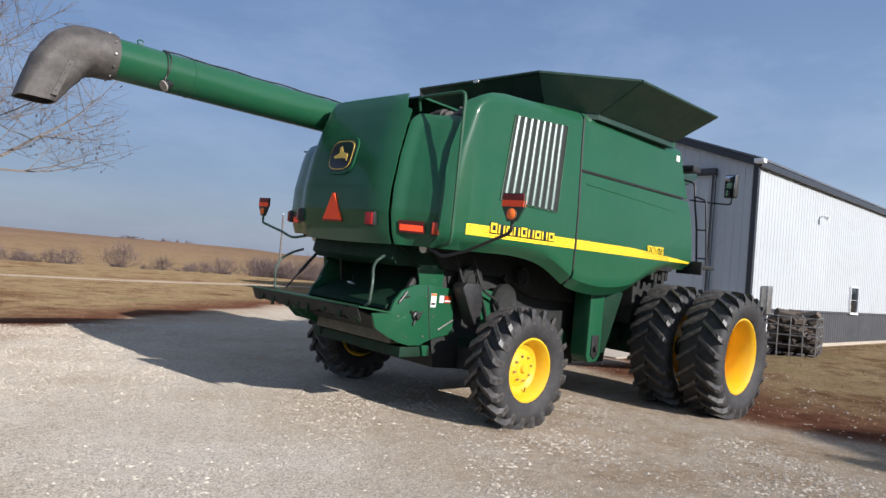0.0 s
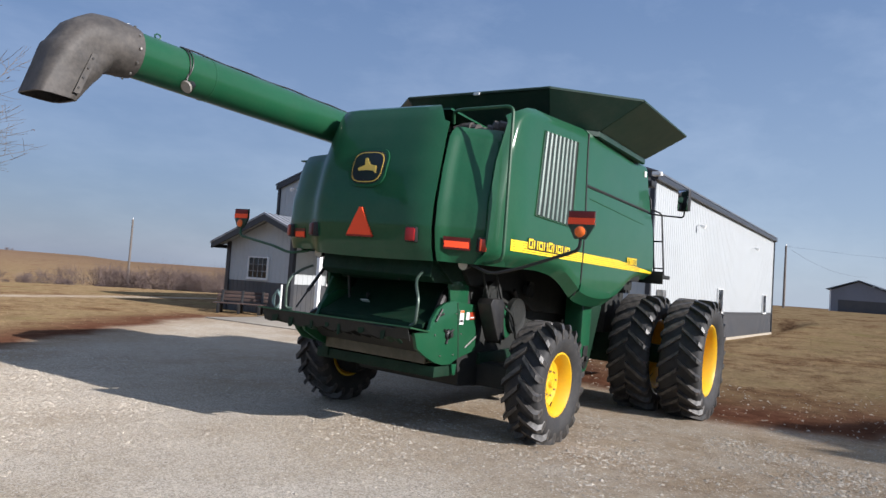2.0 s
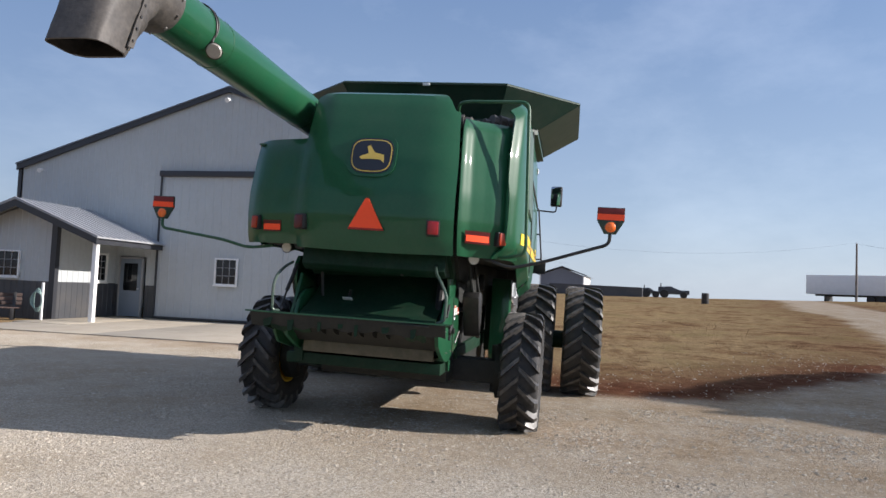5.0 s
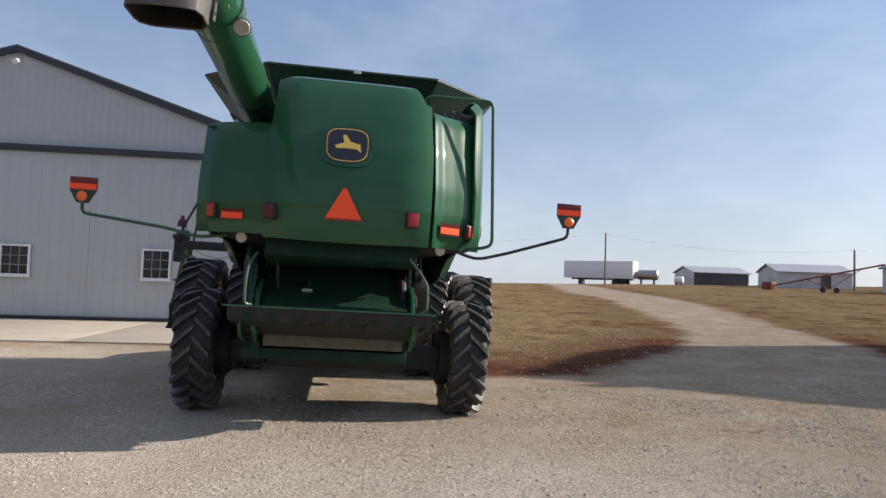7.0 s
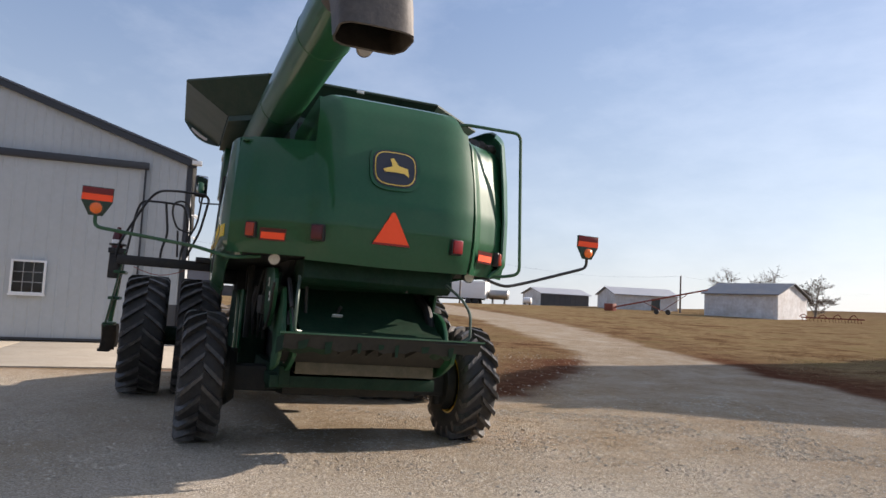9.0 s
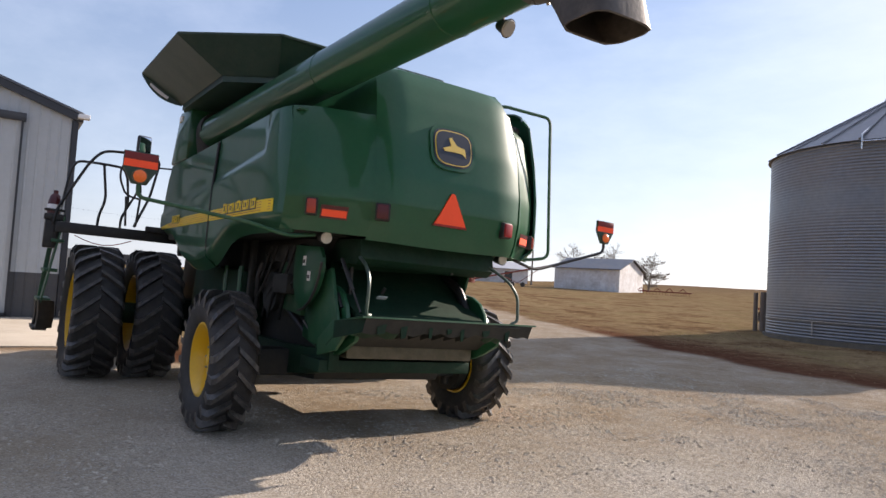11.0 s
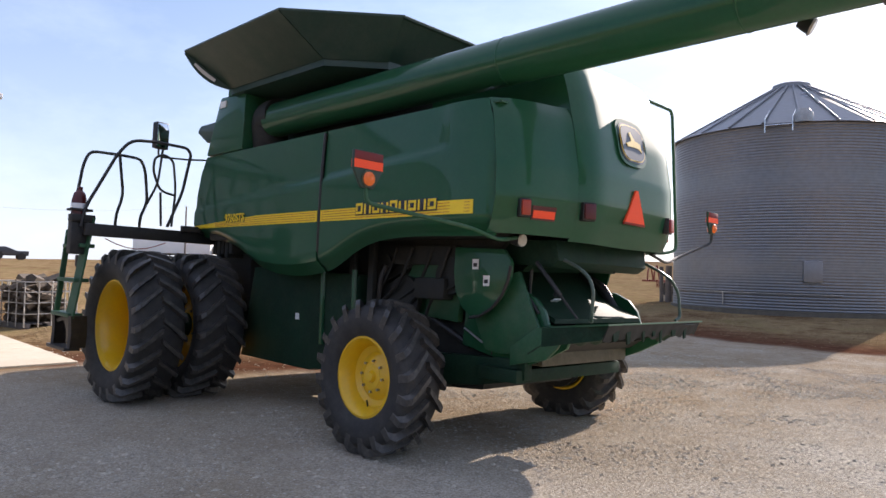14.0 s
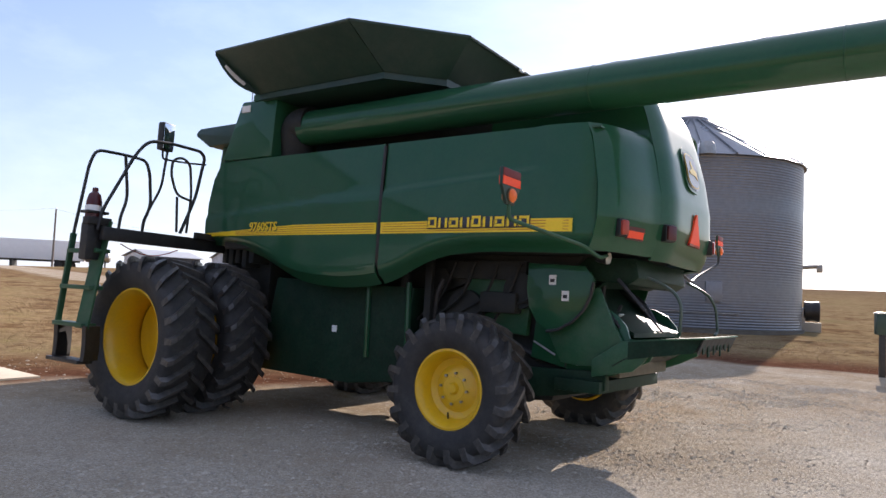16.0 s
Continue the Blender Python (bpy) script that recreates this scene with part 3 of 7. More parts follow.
rib_wall(bm, (SXB, SY0), (SXB, SY1), 0.0, lambda s: gable(s), (1, 0))
part("wall", bm, WALLWHITE, shed, "ribbed white steel siding", 20)
bm = bmesh.new()
rib_wall(bm, (SX, SY0), (SX, DY0), 0, lambda s: WAIN, (-1, 0))
rib_wall(bm, (SX, DY1), (SX, 19.58), 0, lambda s: WAIN, (-1, 0))
rib_wall(bm, (SX, 20.61), (SX, SY1), 0, lambda s: WAIN, (-1, 0))
rib_wall(bm, (SX, SY0), (SXB, SY0), 0, lambda s: WAIN, (0, -1))
box(bm, SX - 0.05, SXB, SY0 - 0.04, SY0 - 0.026, WAIN - 0.03, WAIN + 0.04)
part("wainscot", bm, CHARCOAL, shed, "ribbed charcoal wainscot", 20)
bm = bmesh.new()
box(bm, SX - 0.02, SXB, SY0 - 0.075, SY0 - 0.03, -0.25, 0.10, 0.006)
part("foundation", bm, CONCRETE, shed, "pale concrete footing strip")
# trim
bm = bmesh.new()
for x0, y0 in ((SX, SY0), (SX, SY1), (SXB, SY0)):
    box(bm, x0 - 0.05, x0 + 0.09, y0 - 0.06, y0 + 0.08, 0, EAVE + 0.05)
for x0 in (SX - 0.12, SXB + 0.06):
    for sgn in (-1, 1):
        prism(bm, [(SYM, RIDGE - 0.02), (SYM, RIDGE + 0.14), (SYM + sgn * (SYM - SY0 + 0.12), EAVE + 0.10), (SYM + sgn * (SYM - SY0 + 0.12), EAVE - 0.10)], "x", x0, x0 + 0.07)
box(bm, SX - 0.1, SXB + 0.1, SY0 - 0.16, SY0 - 0.06, EAVE - 0.08, EAVE + 0.08)
part("trim", bm, TRIM, shed, "charcoal corner and eave trim")
bm = bmesh.new()
for sgn in (-1, 1):
    prism(bm, [(SYM, RIDGE + 0.14), (SYM, RIDGE + 0.19), (SYM + sgn * (SYM - SY0 + 0.16), EAVE + 0.16), (SYM + sgn * (SYM - SY0 + 0.16), EAVE + 0.10)], "x", SX - 0.14, SXB + 0.14)
part("roof", bm, BLUEROOF, shed, "dark steel roof")
bm = bmesh.new()
box(bm, SX - 0.32, SX - 0.1, SY0 - 0.3, SY0 - 0.02, EAVE - 0.02, EAVE + 0.1, 0.02)
part("gutter_end", bm, WHITE, shed, "white gutter end")
# sliding door in two leaves under a dark track
bm = bmesh.new()
rib_wall(bm, (SX - 0.10, DY0), (SX - 0.10, 14.44), 0.06, lambda s: DZ - 0.12, (-1, 0), 0.3, 0.012, 0.05)
part("sliding_door_leaf", bm, WALLWHITE, shed, "white ribbed sliding door leaf", 20)
bm = bmesh.new()
rib_wall(bm, (SX - 0.10, 14.45), (SX - 0.10, DY1), 0.06, lambda s: DZ - 0.12, (-1, 0), 0.3, 0.012, 0.05)
part("sliding_door_leaf", bm, WALLWHITE, shed, "white ribbed sliding door leaf", 20)
bm = bmesh.new()
box(bm, SX - 0.2, SX - 0.03, DY0 - 0.05, DY1 + 0.05, DZ - 0.14, DZ + 0.06, 0.01)
part("door_track", bm, TRIM, shed, "charcoal door track cover")
bm = bmesh.new()
box(bm, SX - 0.17, SX - 0.13, DY0, DY1, 0.05, 0.12)
box(bm, SX - 0.17, SX - 0.12, DY0, DY0 + 0.05, 0.05, DZ - 0.14)
box(bm, SX - 0.17, SX - 0.12, DY1 - 0.05, DY1, 0.05, DZ - 0.14)
part("door_edge", bm, TRIM, shed)


BARS = mat("grey_glazing_bar", (0.30, 0.30, 0.30), 0.5, 0, 0.05, 3, 30)


def shed_window(parent, m, w, h, cols=3, rows=3, t=0.07):
    """A white window of small panes; local x across, y out of the wall, z up."""
    bm = bmesh.new()
    for x0, x1, z0, z1 in ((0, t, 0, h), (w - t, w, 0, h), (t, w - t, 0, t), (t, w - t, h - t, h)):
        box(bm, x0, x1, -0.03, 0.045, z0, z1, 0.006)
    win = part("window", bm, WHITE, parent, "white framed window with small panes", m=m)
    bm = bmesh.new()
    for i in range(1, cols):
        x0 = t + (w - 2 * t) * i / cols
        box(bm, x0 - 0.008, x0 + 0.008, 0.0, 0.02, t, h - t)
    for j in range(1, rows):
        z0 = t + (h - 2 * t) * j / rows
        box(bm, t, w - t, 0.001, 0.019, z0 - (0.012 if j == rows // 2 else 0.008), z0 + 0.008)
    part("glazing_bar", bm, BARS, win)
    for i in range(cols):
        for j in range(rows):
            bm = bmesh.new()
            box(bm, t + (w - 2 * t) * i / cols, t + (w - 2 * t) * (i + 1) / cols, -0.012, -0.004, t + (h - 2 * t) * j / rows, t + (h - 2 * t) * (j + 1) / rows)
            part("pane", bm, GLASS, win)
    bm = bmesh.new()
    box(bm, -0.02, w + 0.02, 0.0, 0.07, -0.04, 0.0, 0.008)
    part("window_sill", bm, WHITE, win)
    return win


W_FRONT = Matrix.Rotation(radians(90), 4, "Z")     # local y turned to face -x
for y0 in (12.05, 16.03):
    shed_window(shed, Matrix.Translation((SX - 0.16, y0, 1.27)) @ W_FRONT, 0.84, 0.92, 3, 3, 0.055)
W_SIDE = Matrix.Rotation(radians(180), 4, "Z")
for x0 in (29.7, 39.8):
    shed_window(shed, Matrix.Translation((x0, SY0 - 0.03, 1.15)) @ W_SIDE, 0.9, 0.98, 1, 2, 0.035)


def wall_lamp(p, out):
    o = Vector((*out, 0))
    th = thing("wall_lamp", Matrix.Translation(p), "small white floodlight on the shed wall", "lamp", "floodlights on the shed")
    bm = bmesh.new()
    tube(bm, [(0, 0, 0), o * 0.10 + Vector((0, 0, 0.03)), o * 0.18], 0.02)
    part("arm", bm, WHITE, th)
    bm = bmesh.new()
    tube(bm, [o * 0.14 + Vector((0, 0, 0.02)), o * 0.30 + Vector((0, 0, -0.05))], 0.05, 12, 0.085)
    part("head", bm, WHITE, th)


wall_lamp((25.2, SY0 - 0.02, 4.3), (0, -1))
wall_lamp((35.7, SY0 - 0.02, 4.3), (0, -1))
wall_lamp((SX - 0.02, 23.93, 5.15), (-1, 0))
wall_lamp((SX - 0.05, 16.7, 7.62), (-1, 0))
pb = thing("electric_panel", pose(21.0, SY0 - 0.12, 0), "grey electric panel on a post by the shed wall", "electric panel")
bm = bmesh.new()
box(bm, -0.17, 0.17, -0.1, 0.09, 1.0, 1.85, 0.015)
part("cabinet", bm, STEEL, pb)
bm = bmesh.new()
box(bm, -0.06, 0.06, -0.05, 0.05, -0.05, 1.0, 0.01)
part("post", bm, WHITE, pb, "white post")

# office lean-to with a porch
OX, OY0, OY1, OYM = 17.1, 20.75, 24.27, 21.81
OE, OR = 2.5, 3.58
office = thing("office", pose(0, 0, 0), "small white office with charcoal wainscot and porch", "building")


def ogab(y):
    return OE + (OR - OE) * (1 - abs(y - OYM) / 2.87) + 0.02


bm = bmesh.new()
rib_wall(bm, (OX, OY0), (OX, OY1), 1.18, lambda s: ogab(OY0 + s), (-1, 0))
rib_wall(bm, (OX, OY0), (SX, OY0), 1.18, lambda s: 2.9, (0, -1))
rib_wall(bm, (OX, OY1), (SX, OY1), 0.0, lambda s: 2.7, (0, 1))
part("wall", bm, WALLWHITE, office, "ribbed white steel siding", 20)
bm = bmesh.new()
rib_wall(bm, (OX, OY0), (OX, OY1), 0.0, lambda s: 1.18, (-1, 0))
rib_wall(bm, (OX, OY0), (SX, OY0), 0.0, lambda s: 1.18, (0, -1))
part("wainscot", bm, CHARCOAL, office, "ribbed charcoal wainscot", 20)
bm = bmesh.new()
for x0, y0 in ((OX, OY0), (OX, OY1)):
    box(bm, x0 - 0.06, x0 + 0.1, y0 - 0.1, y0 + 0.1, 0, ogab(y0))
for sgn in (-1, 1):
    prism(bm, [(OYM, OR - 0.12), (OYM, OR + 0.10), (OYM + sgn * 2.93, OE + 0.08), (OYM + sgn * 2.93, OE - 0.14)], "x", 16.55, 16.62)
    box(bm, 16.6, SX - 0.05, OYM + sgn * 2.86 - 0.03, OYM + sgn * 2.86 + 0.03, OE - 0.12, OE + 0.03)
part("trim", bm, TRIM, office, "charcoal barge boards and corner trim")
for sgn in (-1, 1):
    n_r = 13
    for i in range(n_r):
        bm = bmesh.new()
        xa = 16.53 + (SX - 0.06 - 16.53) * i / n_r
        prism(bm, [(OYM, OR + 0.135), (OYM, OR + 0.175), (OYM + sgn * 2.97, OE + 0.125), (OYM + sgn * 2.97, OE + 0.085)], "x", xa, xa + 0.035)
        part("roof_rib", bm, ROOFM, office)
    bm = bmesh.new()
    prism(bm, [(OYM, OR + 0.10), (OYM, OR + 0.14), (OYM + sgn * 2.97, OE + 0.09), (OYM + sgn * 2.97, OE + 0.05)], "x", 16.53, SX - 0.06)
    part("roof", bm, ROOFM, office, "bright galvanised ribbed roof")
bm = bmesh.new()
for sgn in (-1, 1):
    prism(bm, [(OYM, OR + 0.075), (OYM, OR + 0.095), (OYM + sgn * 2.84, OE + 0.045), (OYM + sgn * 2.84, OE + 0.025)], "x", 16.63, OX - 0.03)
prism(bm, [(OYM - 2.82, OE + 0.0), (OYM - 2.82, OE + 0.03), (OY0, ogab(OY0) + 0.05), (OY0, ogab(OY0) + 0.02)], "x", 16.66, SX - 0.06)
part("soffit", bm, WALLWHITE, office)
bm = bmesh.new()
box(bm, 16.71, 16.85, 18.98, 19.12, 0.0, OE - 0.08, 0.008)
part("porch_post", bm, WHITE, office, "white porch post")
shed_window(office, Matrix.Translation((OX - 0.04, 21.95, 1.28)) @ W_FRONT, 1.12, 0.84, 4, 3, 0.045)
shed_window(office, Matrix.Translation((19.5, OY0 - 0.04, 1.2)) @ W_SIDE, 0.62, 1.0, 2, 4)
bm = bmesh.new()
box(bm, SX - 0.09, SX - 0.04, 19.69, 20.51, 0.06, 2.06, 0.006)
door = part("door", bm, mat("blue_grey_door", (0.19, 0.23, 0.28), 0.4, 0, 0.06, 1, 20), office, "blue-grey entrance door with a dark glass light")
bm = bmesh.new()
for y0, y1, z0, z1 in ((19.64, 19.69, 0.05, 2.14), (20.51, 20.56, 0.05, 2.14), (19.64, 20.56, 2.06, 2.11)):
    box(bm, SX - 0.12, SX + 0.02, y0, y1, z0, z1, 0.006)
part("frame_trim", bm, BARS, door)
bm = bmesh.new()
box(bm, SX - 0.105, SX - 0.085, 19.84, 20.36, 0.95, 1.9, 0.004)
part("glass_light", bm, GLASS, door)
bm = bmesh.new()
tube(bm, [(SX - 0.09, 19.78, 1.02), (SX - 0.16, 19.78, 1.02)], 0.025)
part("door_knob", bm, CHROME, door)
bm = bmesh.new()
box(bm, 15.6, SX, 18.9, 20.70, -0.1, 0.03, 0.008)
tagged(part("pavement", bm, CONCRETE), "concrete porch slab before the office", "pavement", kind="structure")

# ---- grain bin ----
SIX, SIY, SIR, SIB, SIE, SIP = 11.88, -18.15, 4.55, 0.42, 7.15, 9.6
silo = thing("grain_bin", pose(SIX, SIY, 0), "weathered galvanised steel grain bin with corrugated walls", "grain bin")
bm = bmesh.new()
N_RING = 62
prof = []
for i in range(N_RING * 4 + 1):
    z_ = SIB + (SIE - SIB) * i / (N_RING * 4)
    prof.append((SIR + 0.007 * math.sin(math.pi / 2 * i), z_))
lathe(bm, prof, 72, "z")
part("wall", bm, SILO, silo, "corrugated galvanised wall", 80)
bm = bmesh.new()
lathe(bm, [(SIR + 0.12, SIE - 0.04), (0.75, SIP - 0.25), (0.72, SIP - 0.05), (0.55, SIP + 0.02), (0.0, SIP + 0.05)], 60, "z")
part("roof", bm, SILOROOF, silo, "cone roof of galvanised sheets")
for k in range(24):
    a_ = 2 * math.pi * (k + 0.5) / 24
    bm = bmesh.new()
    c_, s_ = math.cos(a_), math.sin(a_)
    tube(bm, [(c_ * (SIR + 0.13), s_ * (SIR + 0.13), SIE), (c_ * 0.76, s_ * 0.76, SIP - 0.2)], 0.035, 6)
    part("roof_rib", bm, SILOROOF, silo)
bm = bmesh.new()
box(bm, -0.3, 0.3, 0, 0.18, 0, 0.75, 0.02)
part("access_panel", bm, SILOROOF, silo, "grey access panel", m=pose(-2.1, 3.95, 1.45, 0, 0, 28))
for a_ in (114, 12):
    bm = bmesh.new()
    t_ = radians(a_)
    lathe(bm, [(0.0, 0.32), (0.2, 0.28), (0.3, 0.14), (0.32, -0.2), (0.0, -0.25)], 16, "z")
    part("roof_vent", bm, STEEL, silo, "round galvanised roof vent", m=pose((SIR - 0.05) * math.cos(t_), (SIR - 0.05) * math.sin(t_), SIE + 0.15))
bm = bmesh.new()
for s_ in (-0.45, 0.45):
    tube(bm, [(s_, SIR + 0.1, SIE - 0.35), (s_, SIR + 0.1, SIE + 0.15), (s_, 2.3, SIP - 1.3)], 0.022, 6)
tube(bm, [(-0.45, SIR + 0.12, SIE - 0.1), (0.45, SIR + 0.12, SIE - 0.1)], 0.03, 6)
for i in range(9):
    t_ = i / 9
    tube(bm, [(-0.75, 3.8 - 2.4 * t_, SIE + 0.12 + 1.75 * t_), (-0.45, 3.8 - 2.4 * t_, SIE + 0.12 + 1.75 * t_)], 0.012, 5)
part("roof_ladder", bm, CHROME, silo, "roof ladder rails", m=pose(0, 0, 0, 0, 0, 14))
bm = bmesh.new()
for z_ in (1.02,):
    pts = [((SIR + 0.06) * math.cos(radians(a)), (SIR + 0.06) * math.sin(radians(a)), z_) for a in range(40, 131, 5)]
    tube(bm, pts, 0.02, 6)
tube(bm, [pts[8], (pts[8][0], pts[8][1], 0.55)], 0.02, 6)
part("conduit", bm, STEEL, silo)
bm = bmesh.new()
lathe(bm, [(SIR + 0.10, -0.3), (SIR + 0.10, SIB), (0.0, SIB + 0.01)], 60, "z")
part("base", bm, OLDBASE, silo, "round concrete base")
gp = thing("fence_post", pose(16.5, -16.8, 0.3), "thick weathered wooden posts beside the grain bin", "post")
bm = bmesh.new()
tube(bm, [(0, 0, -0.2), (0.01, 0, 1.7)], 0.15, 12, 0.14)
part("post", bm, POLE, gp)
bm = bmesh.new()
tube(bm, [(0.28, 0.12, -0.2), (0.30, 0.12, 1.66)], 0.09, 10)
part("brace_post", bm, POLE, gp)

# ---- combine harvester: local x forward, y to its left, z up ----
combine = thing("combine_harvester", pose(4.65, 6.724, 0, 1.6, 0, 1.0), "large green combine harvester with yellow wheels parked on gravel", "combine harvester")
BOT = [(0.30, 1.84), (1.42, 1.85), (1.88, 1.81), (2.22, 1.70), (2.48, 1.56), (2.75, 1.50), (3.15, 1.46), (3.55, 1.47), (3.92, 1.52), (4.25, 1.65), (4.5, 1.76), (4.88, 1.86), (5.3, 1.90), (5.7, 1.92)]
REAR = [(1.84, 0.37), (2.07, 0.34), (2.46, 0.35), (2.86, 0.42), (3.28, 0.56), (3.5, 0.70)]


def side_v(u, z, zt, zb):
    """Half width of the bodywork: flat sides that taper forward, roll under below and fold in at the top."""
    v = 1.455 - 0.024 * max(0, u - 0.6)
    v -= 0.13 * smooth01(0.17, 0.0, z - zb) ** 2
    v -= 0.07 * smooth01(0.10, 0.0, zt - z) ** 2
    v -= 0.07 * smooth01(0.13, 0.0, u - interp(REAR, z)) ** 2
    v -= 0.05 * smooth01(2.2, 3.6, z)
    v -= 0.10 * smooth01(1.0, 0.25, u) ** 2
    return v


def left_step(u, z):
    """The upper part of the left panels is pressed in a little."""
    zc = 2.56 - 0.07 * (u - 1.0)
    return 0.022 * smooth01(zc - 0.03, zc + 0.03, z) * smooth01(0.86, 1.02, u)


def side_panel(sgn, u0, u1, z0fn, ztfn, rear=None, front=None, ns=22, nt=18):
    def fn(s, t):
        ub = u0 + (u1 - u0) * s
        zb, zt = z0fn(ub), ztfn(ub)
        z = zb + (zt - zb) * t
        ua = rear(z) if rear else u0
        uc = front(z) if front else u1
        u = ua + (uc - ua) * s
        v = side_v(u, z, zt if zt > 2.95 else 9, curve(BOT, u))
        return (u, sgn * (v - (left_step(u, z) if sgn > 0 else 0)), z)
    bm = bmesh.new()
    sheet(bm, fn, ns, nt, 0.02)
    return bm


def rear_edge(z):
    return interp(REAR, z)


def front_edge(z):
    return interp([(1.9, 5.66), (2.25, 5.63), (2.72, 5.53), (2.99, 5.36), (3.65, 5.06)], z)


def front_edge_left(z):
    return interp([(1.9, 5.50), (2.1, 5.52), (2.42, 5.52), (2.72, 5.46), (2.96, 5.33)], z)


# rear hood in three sections
PLAN = [(0.0, 0.0), (0.45, 0.0), (0.68, 0.01), (0.80, 0.05), (0.90, 0.10), (1.05, 0.20), (1.22, 0.31), (1.32, 0.42), (1.41, 0.58)]
PLAN_LEFT = [(0.0, 0.0), (0.50, 0.0), (0.60, 0.012), (0.68, 0.045), (0.74, 0.095), (0.80, 0.125), (0.92, 0.155), (1.05, 0.19), (1.22, 0.25), (1.33, 0.32), (1.41, 0.43)]
LEAN = [(1.80, 0.10), (1.95, 0.035), (2.15, 0.0), (2.4, 0.005), (2.75, 0.065), (3.1, 0.16), (3.3, 0.23), (3.42, 0.30), (3.46, 0.42)]


def rear_u(v, z):
    if v > 0:
        return sum(interp(PLAN_LEFT, v + 0.02 * k) for k in range(-3, 4)) / 7 + interp(LEAN, z)
    return curve(PLAN, -v) + interp(LEAN, z)


def rear_edge_left(z):
    """The left panels meet the hood's corner flush."""
    return rear_u(1.40, z) + 0.012


# right side: engine panel, lower and upper front panels; left side: two panels
bottom = lambda u: curve(BOT, u)
top_r = lambda u: interp([(0.33, 3.36), (0.42, 3.44), (0.55, 3.50), (0.8, 3.535), (1.3, 3.56), (2.5, 3.64)], u)
part("engine_side_panel", side_panel(-1, 0.33, 2.49, bottom, top_r, rear_edge, None, 56, 36), GREEN, combine, "green side panel with a tall cooling grille")
part("front_side_panel", side_panel(-1, 2.53, 5.64, bottom, lambda u: 2.93, None, front_edge, 48, 26), GREEN, combine)
part("upper_side_panel", side_panel(-1, 2.53, 5.2, lambda u: 2.965, lambda u: 3.645 + 0.008 * (u - 2.5), None, front_edge, 20, 12), GREEN, combine)
top_l = lambda u: 2.925
part("rear_side_panel", side_panel(1, 0.33, 2.66, bottom, top_l, rear_edge_left, None, 40, 40), GREEN, combine)
part("front_side_panel", side_panel(1, 2.70, 5.52, bottom, top_l, None, front_edge_left, 48, 26), GREEN, combine)

def hood_section(v0, v1, z0, z1, roll=0.0, ns=14, nt=22):
    def fn(s, t):
        z = z0 + (z1 - z0) * t
        va = v0 if v0 < 0 else 0.7405 * (1 - 0.05 * smooth01(2.6, 3.45, z))
        v = va + (v1 - va) * s
        u = rear_u(v, z)
        if v0 < 0:
            u += 0.05 * smooth01(0.87, 0.97, -v) * smooth01(1.30, 1.05, -v)
        if roll:
            u += roll * smooth01(0.12, 0.0, z1 - z) ** 2
        if abs(v1) > 1.2 or abs(v0) > 1.2:
            v -= math.copysign(0.05 * smooth01(2.2, 3.3, z) * abs(v) / 1.4, v)
        return (u, v, z)
    bm = bmesh.new()
    sheet(bm, fn, ns, nt, 0.02)
    return bm


def centre_hood():
    def fn(s, t):
        # the right top corner is notched
        v = -0.83 + 1.57 * s
        zt = interp([(-0.83, 3.24), (-0.77, 3.26), (-0.71, 3.40), (-0.64, 3.45), (-0.3, 3.46), (0.55, 3.46), (0.74, 3.38)], v)
        z = 1.84 + (zt - 1.84) * t - 0.02 * (1 - t) * math.cos(v * 1.6)
        return (rear_u(v, z), v * (1 - 0.05 * smooth01(2.6, 3.45, z)), z)
    bm = bmesh.new()
    sheet(bm, fn, 30, 34, 0.025)
    return bm


hood = part("rear_hood", centre_hood(), GREEN, combine, "rounded green rear hood")
part("rear_hood_section", hood_section(0.75, 1.40, 1.86, 2.935, 0.03), GREEN, combine)
part("rear_hood_section", hood_section(-0.865, -1.40, 1.84, 3.21, 0.08, 30, 22), GREEN, combine)
bm = bmesh.new()
sheet(bm, lambda s, t: (0.55 + 0.9 * s, -0.62 + 1.3 * t, 3.455 - 0.04 * s), 6, 8, 0.02)
def hood_side(s, t):
    """The hood's left cheek, from its rear face forward to the tank."""
    z = 1.95 + (3.40 - 0.04 * s - 1.95) * t
    ua = rear_u(0.735, z) + 0.004
    return (ua + (1.85 - ua) * s, 0.735 * (1 - 0.05 * smooth01(2.6, 3.45, z)), z)


sheet(bm, hood_side, 10, 12, 0.02)
part("hood_top", bm, GREEN, combine)

# closed inner body behind the panels, a black filler added to block light
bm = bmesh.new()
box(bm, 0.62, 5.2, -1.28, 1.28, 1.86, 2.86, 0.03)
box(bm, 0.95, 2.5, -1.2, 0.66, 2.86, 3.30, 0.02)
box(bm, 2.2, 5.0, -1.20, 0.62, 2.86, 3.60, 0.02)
part("inner_body", bm, SHADEBLACK, combine)
# black under frame holds the shade of the wheel arches in its colour
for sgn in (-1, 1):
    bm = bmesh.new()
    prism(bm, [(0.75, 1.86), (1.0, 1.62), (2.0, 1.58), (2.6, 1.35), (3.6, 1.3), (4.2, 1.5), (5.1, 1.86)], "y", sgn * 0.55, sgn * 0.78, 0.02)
    part("under_frame", bm, SHADEBLACK, combine)

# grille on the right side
grille = part("grille", bmesh.new(), SHADEBLACK, combine, "tall grille of bright rounded slats")
G = [(1.21, 3.33), (2.18, 3.41), (2.08, 2.39), (1.05, 2.41)]
bm = bmesh.new()


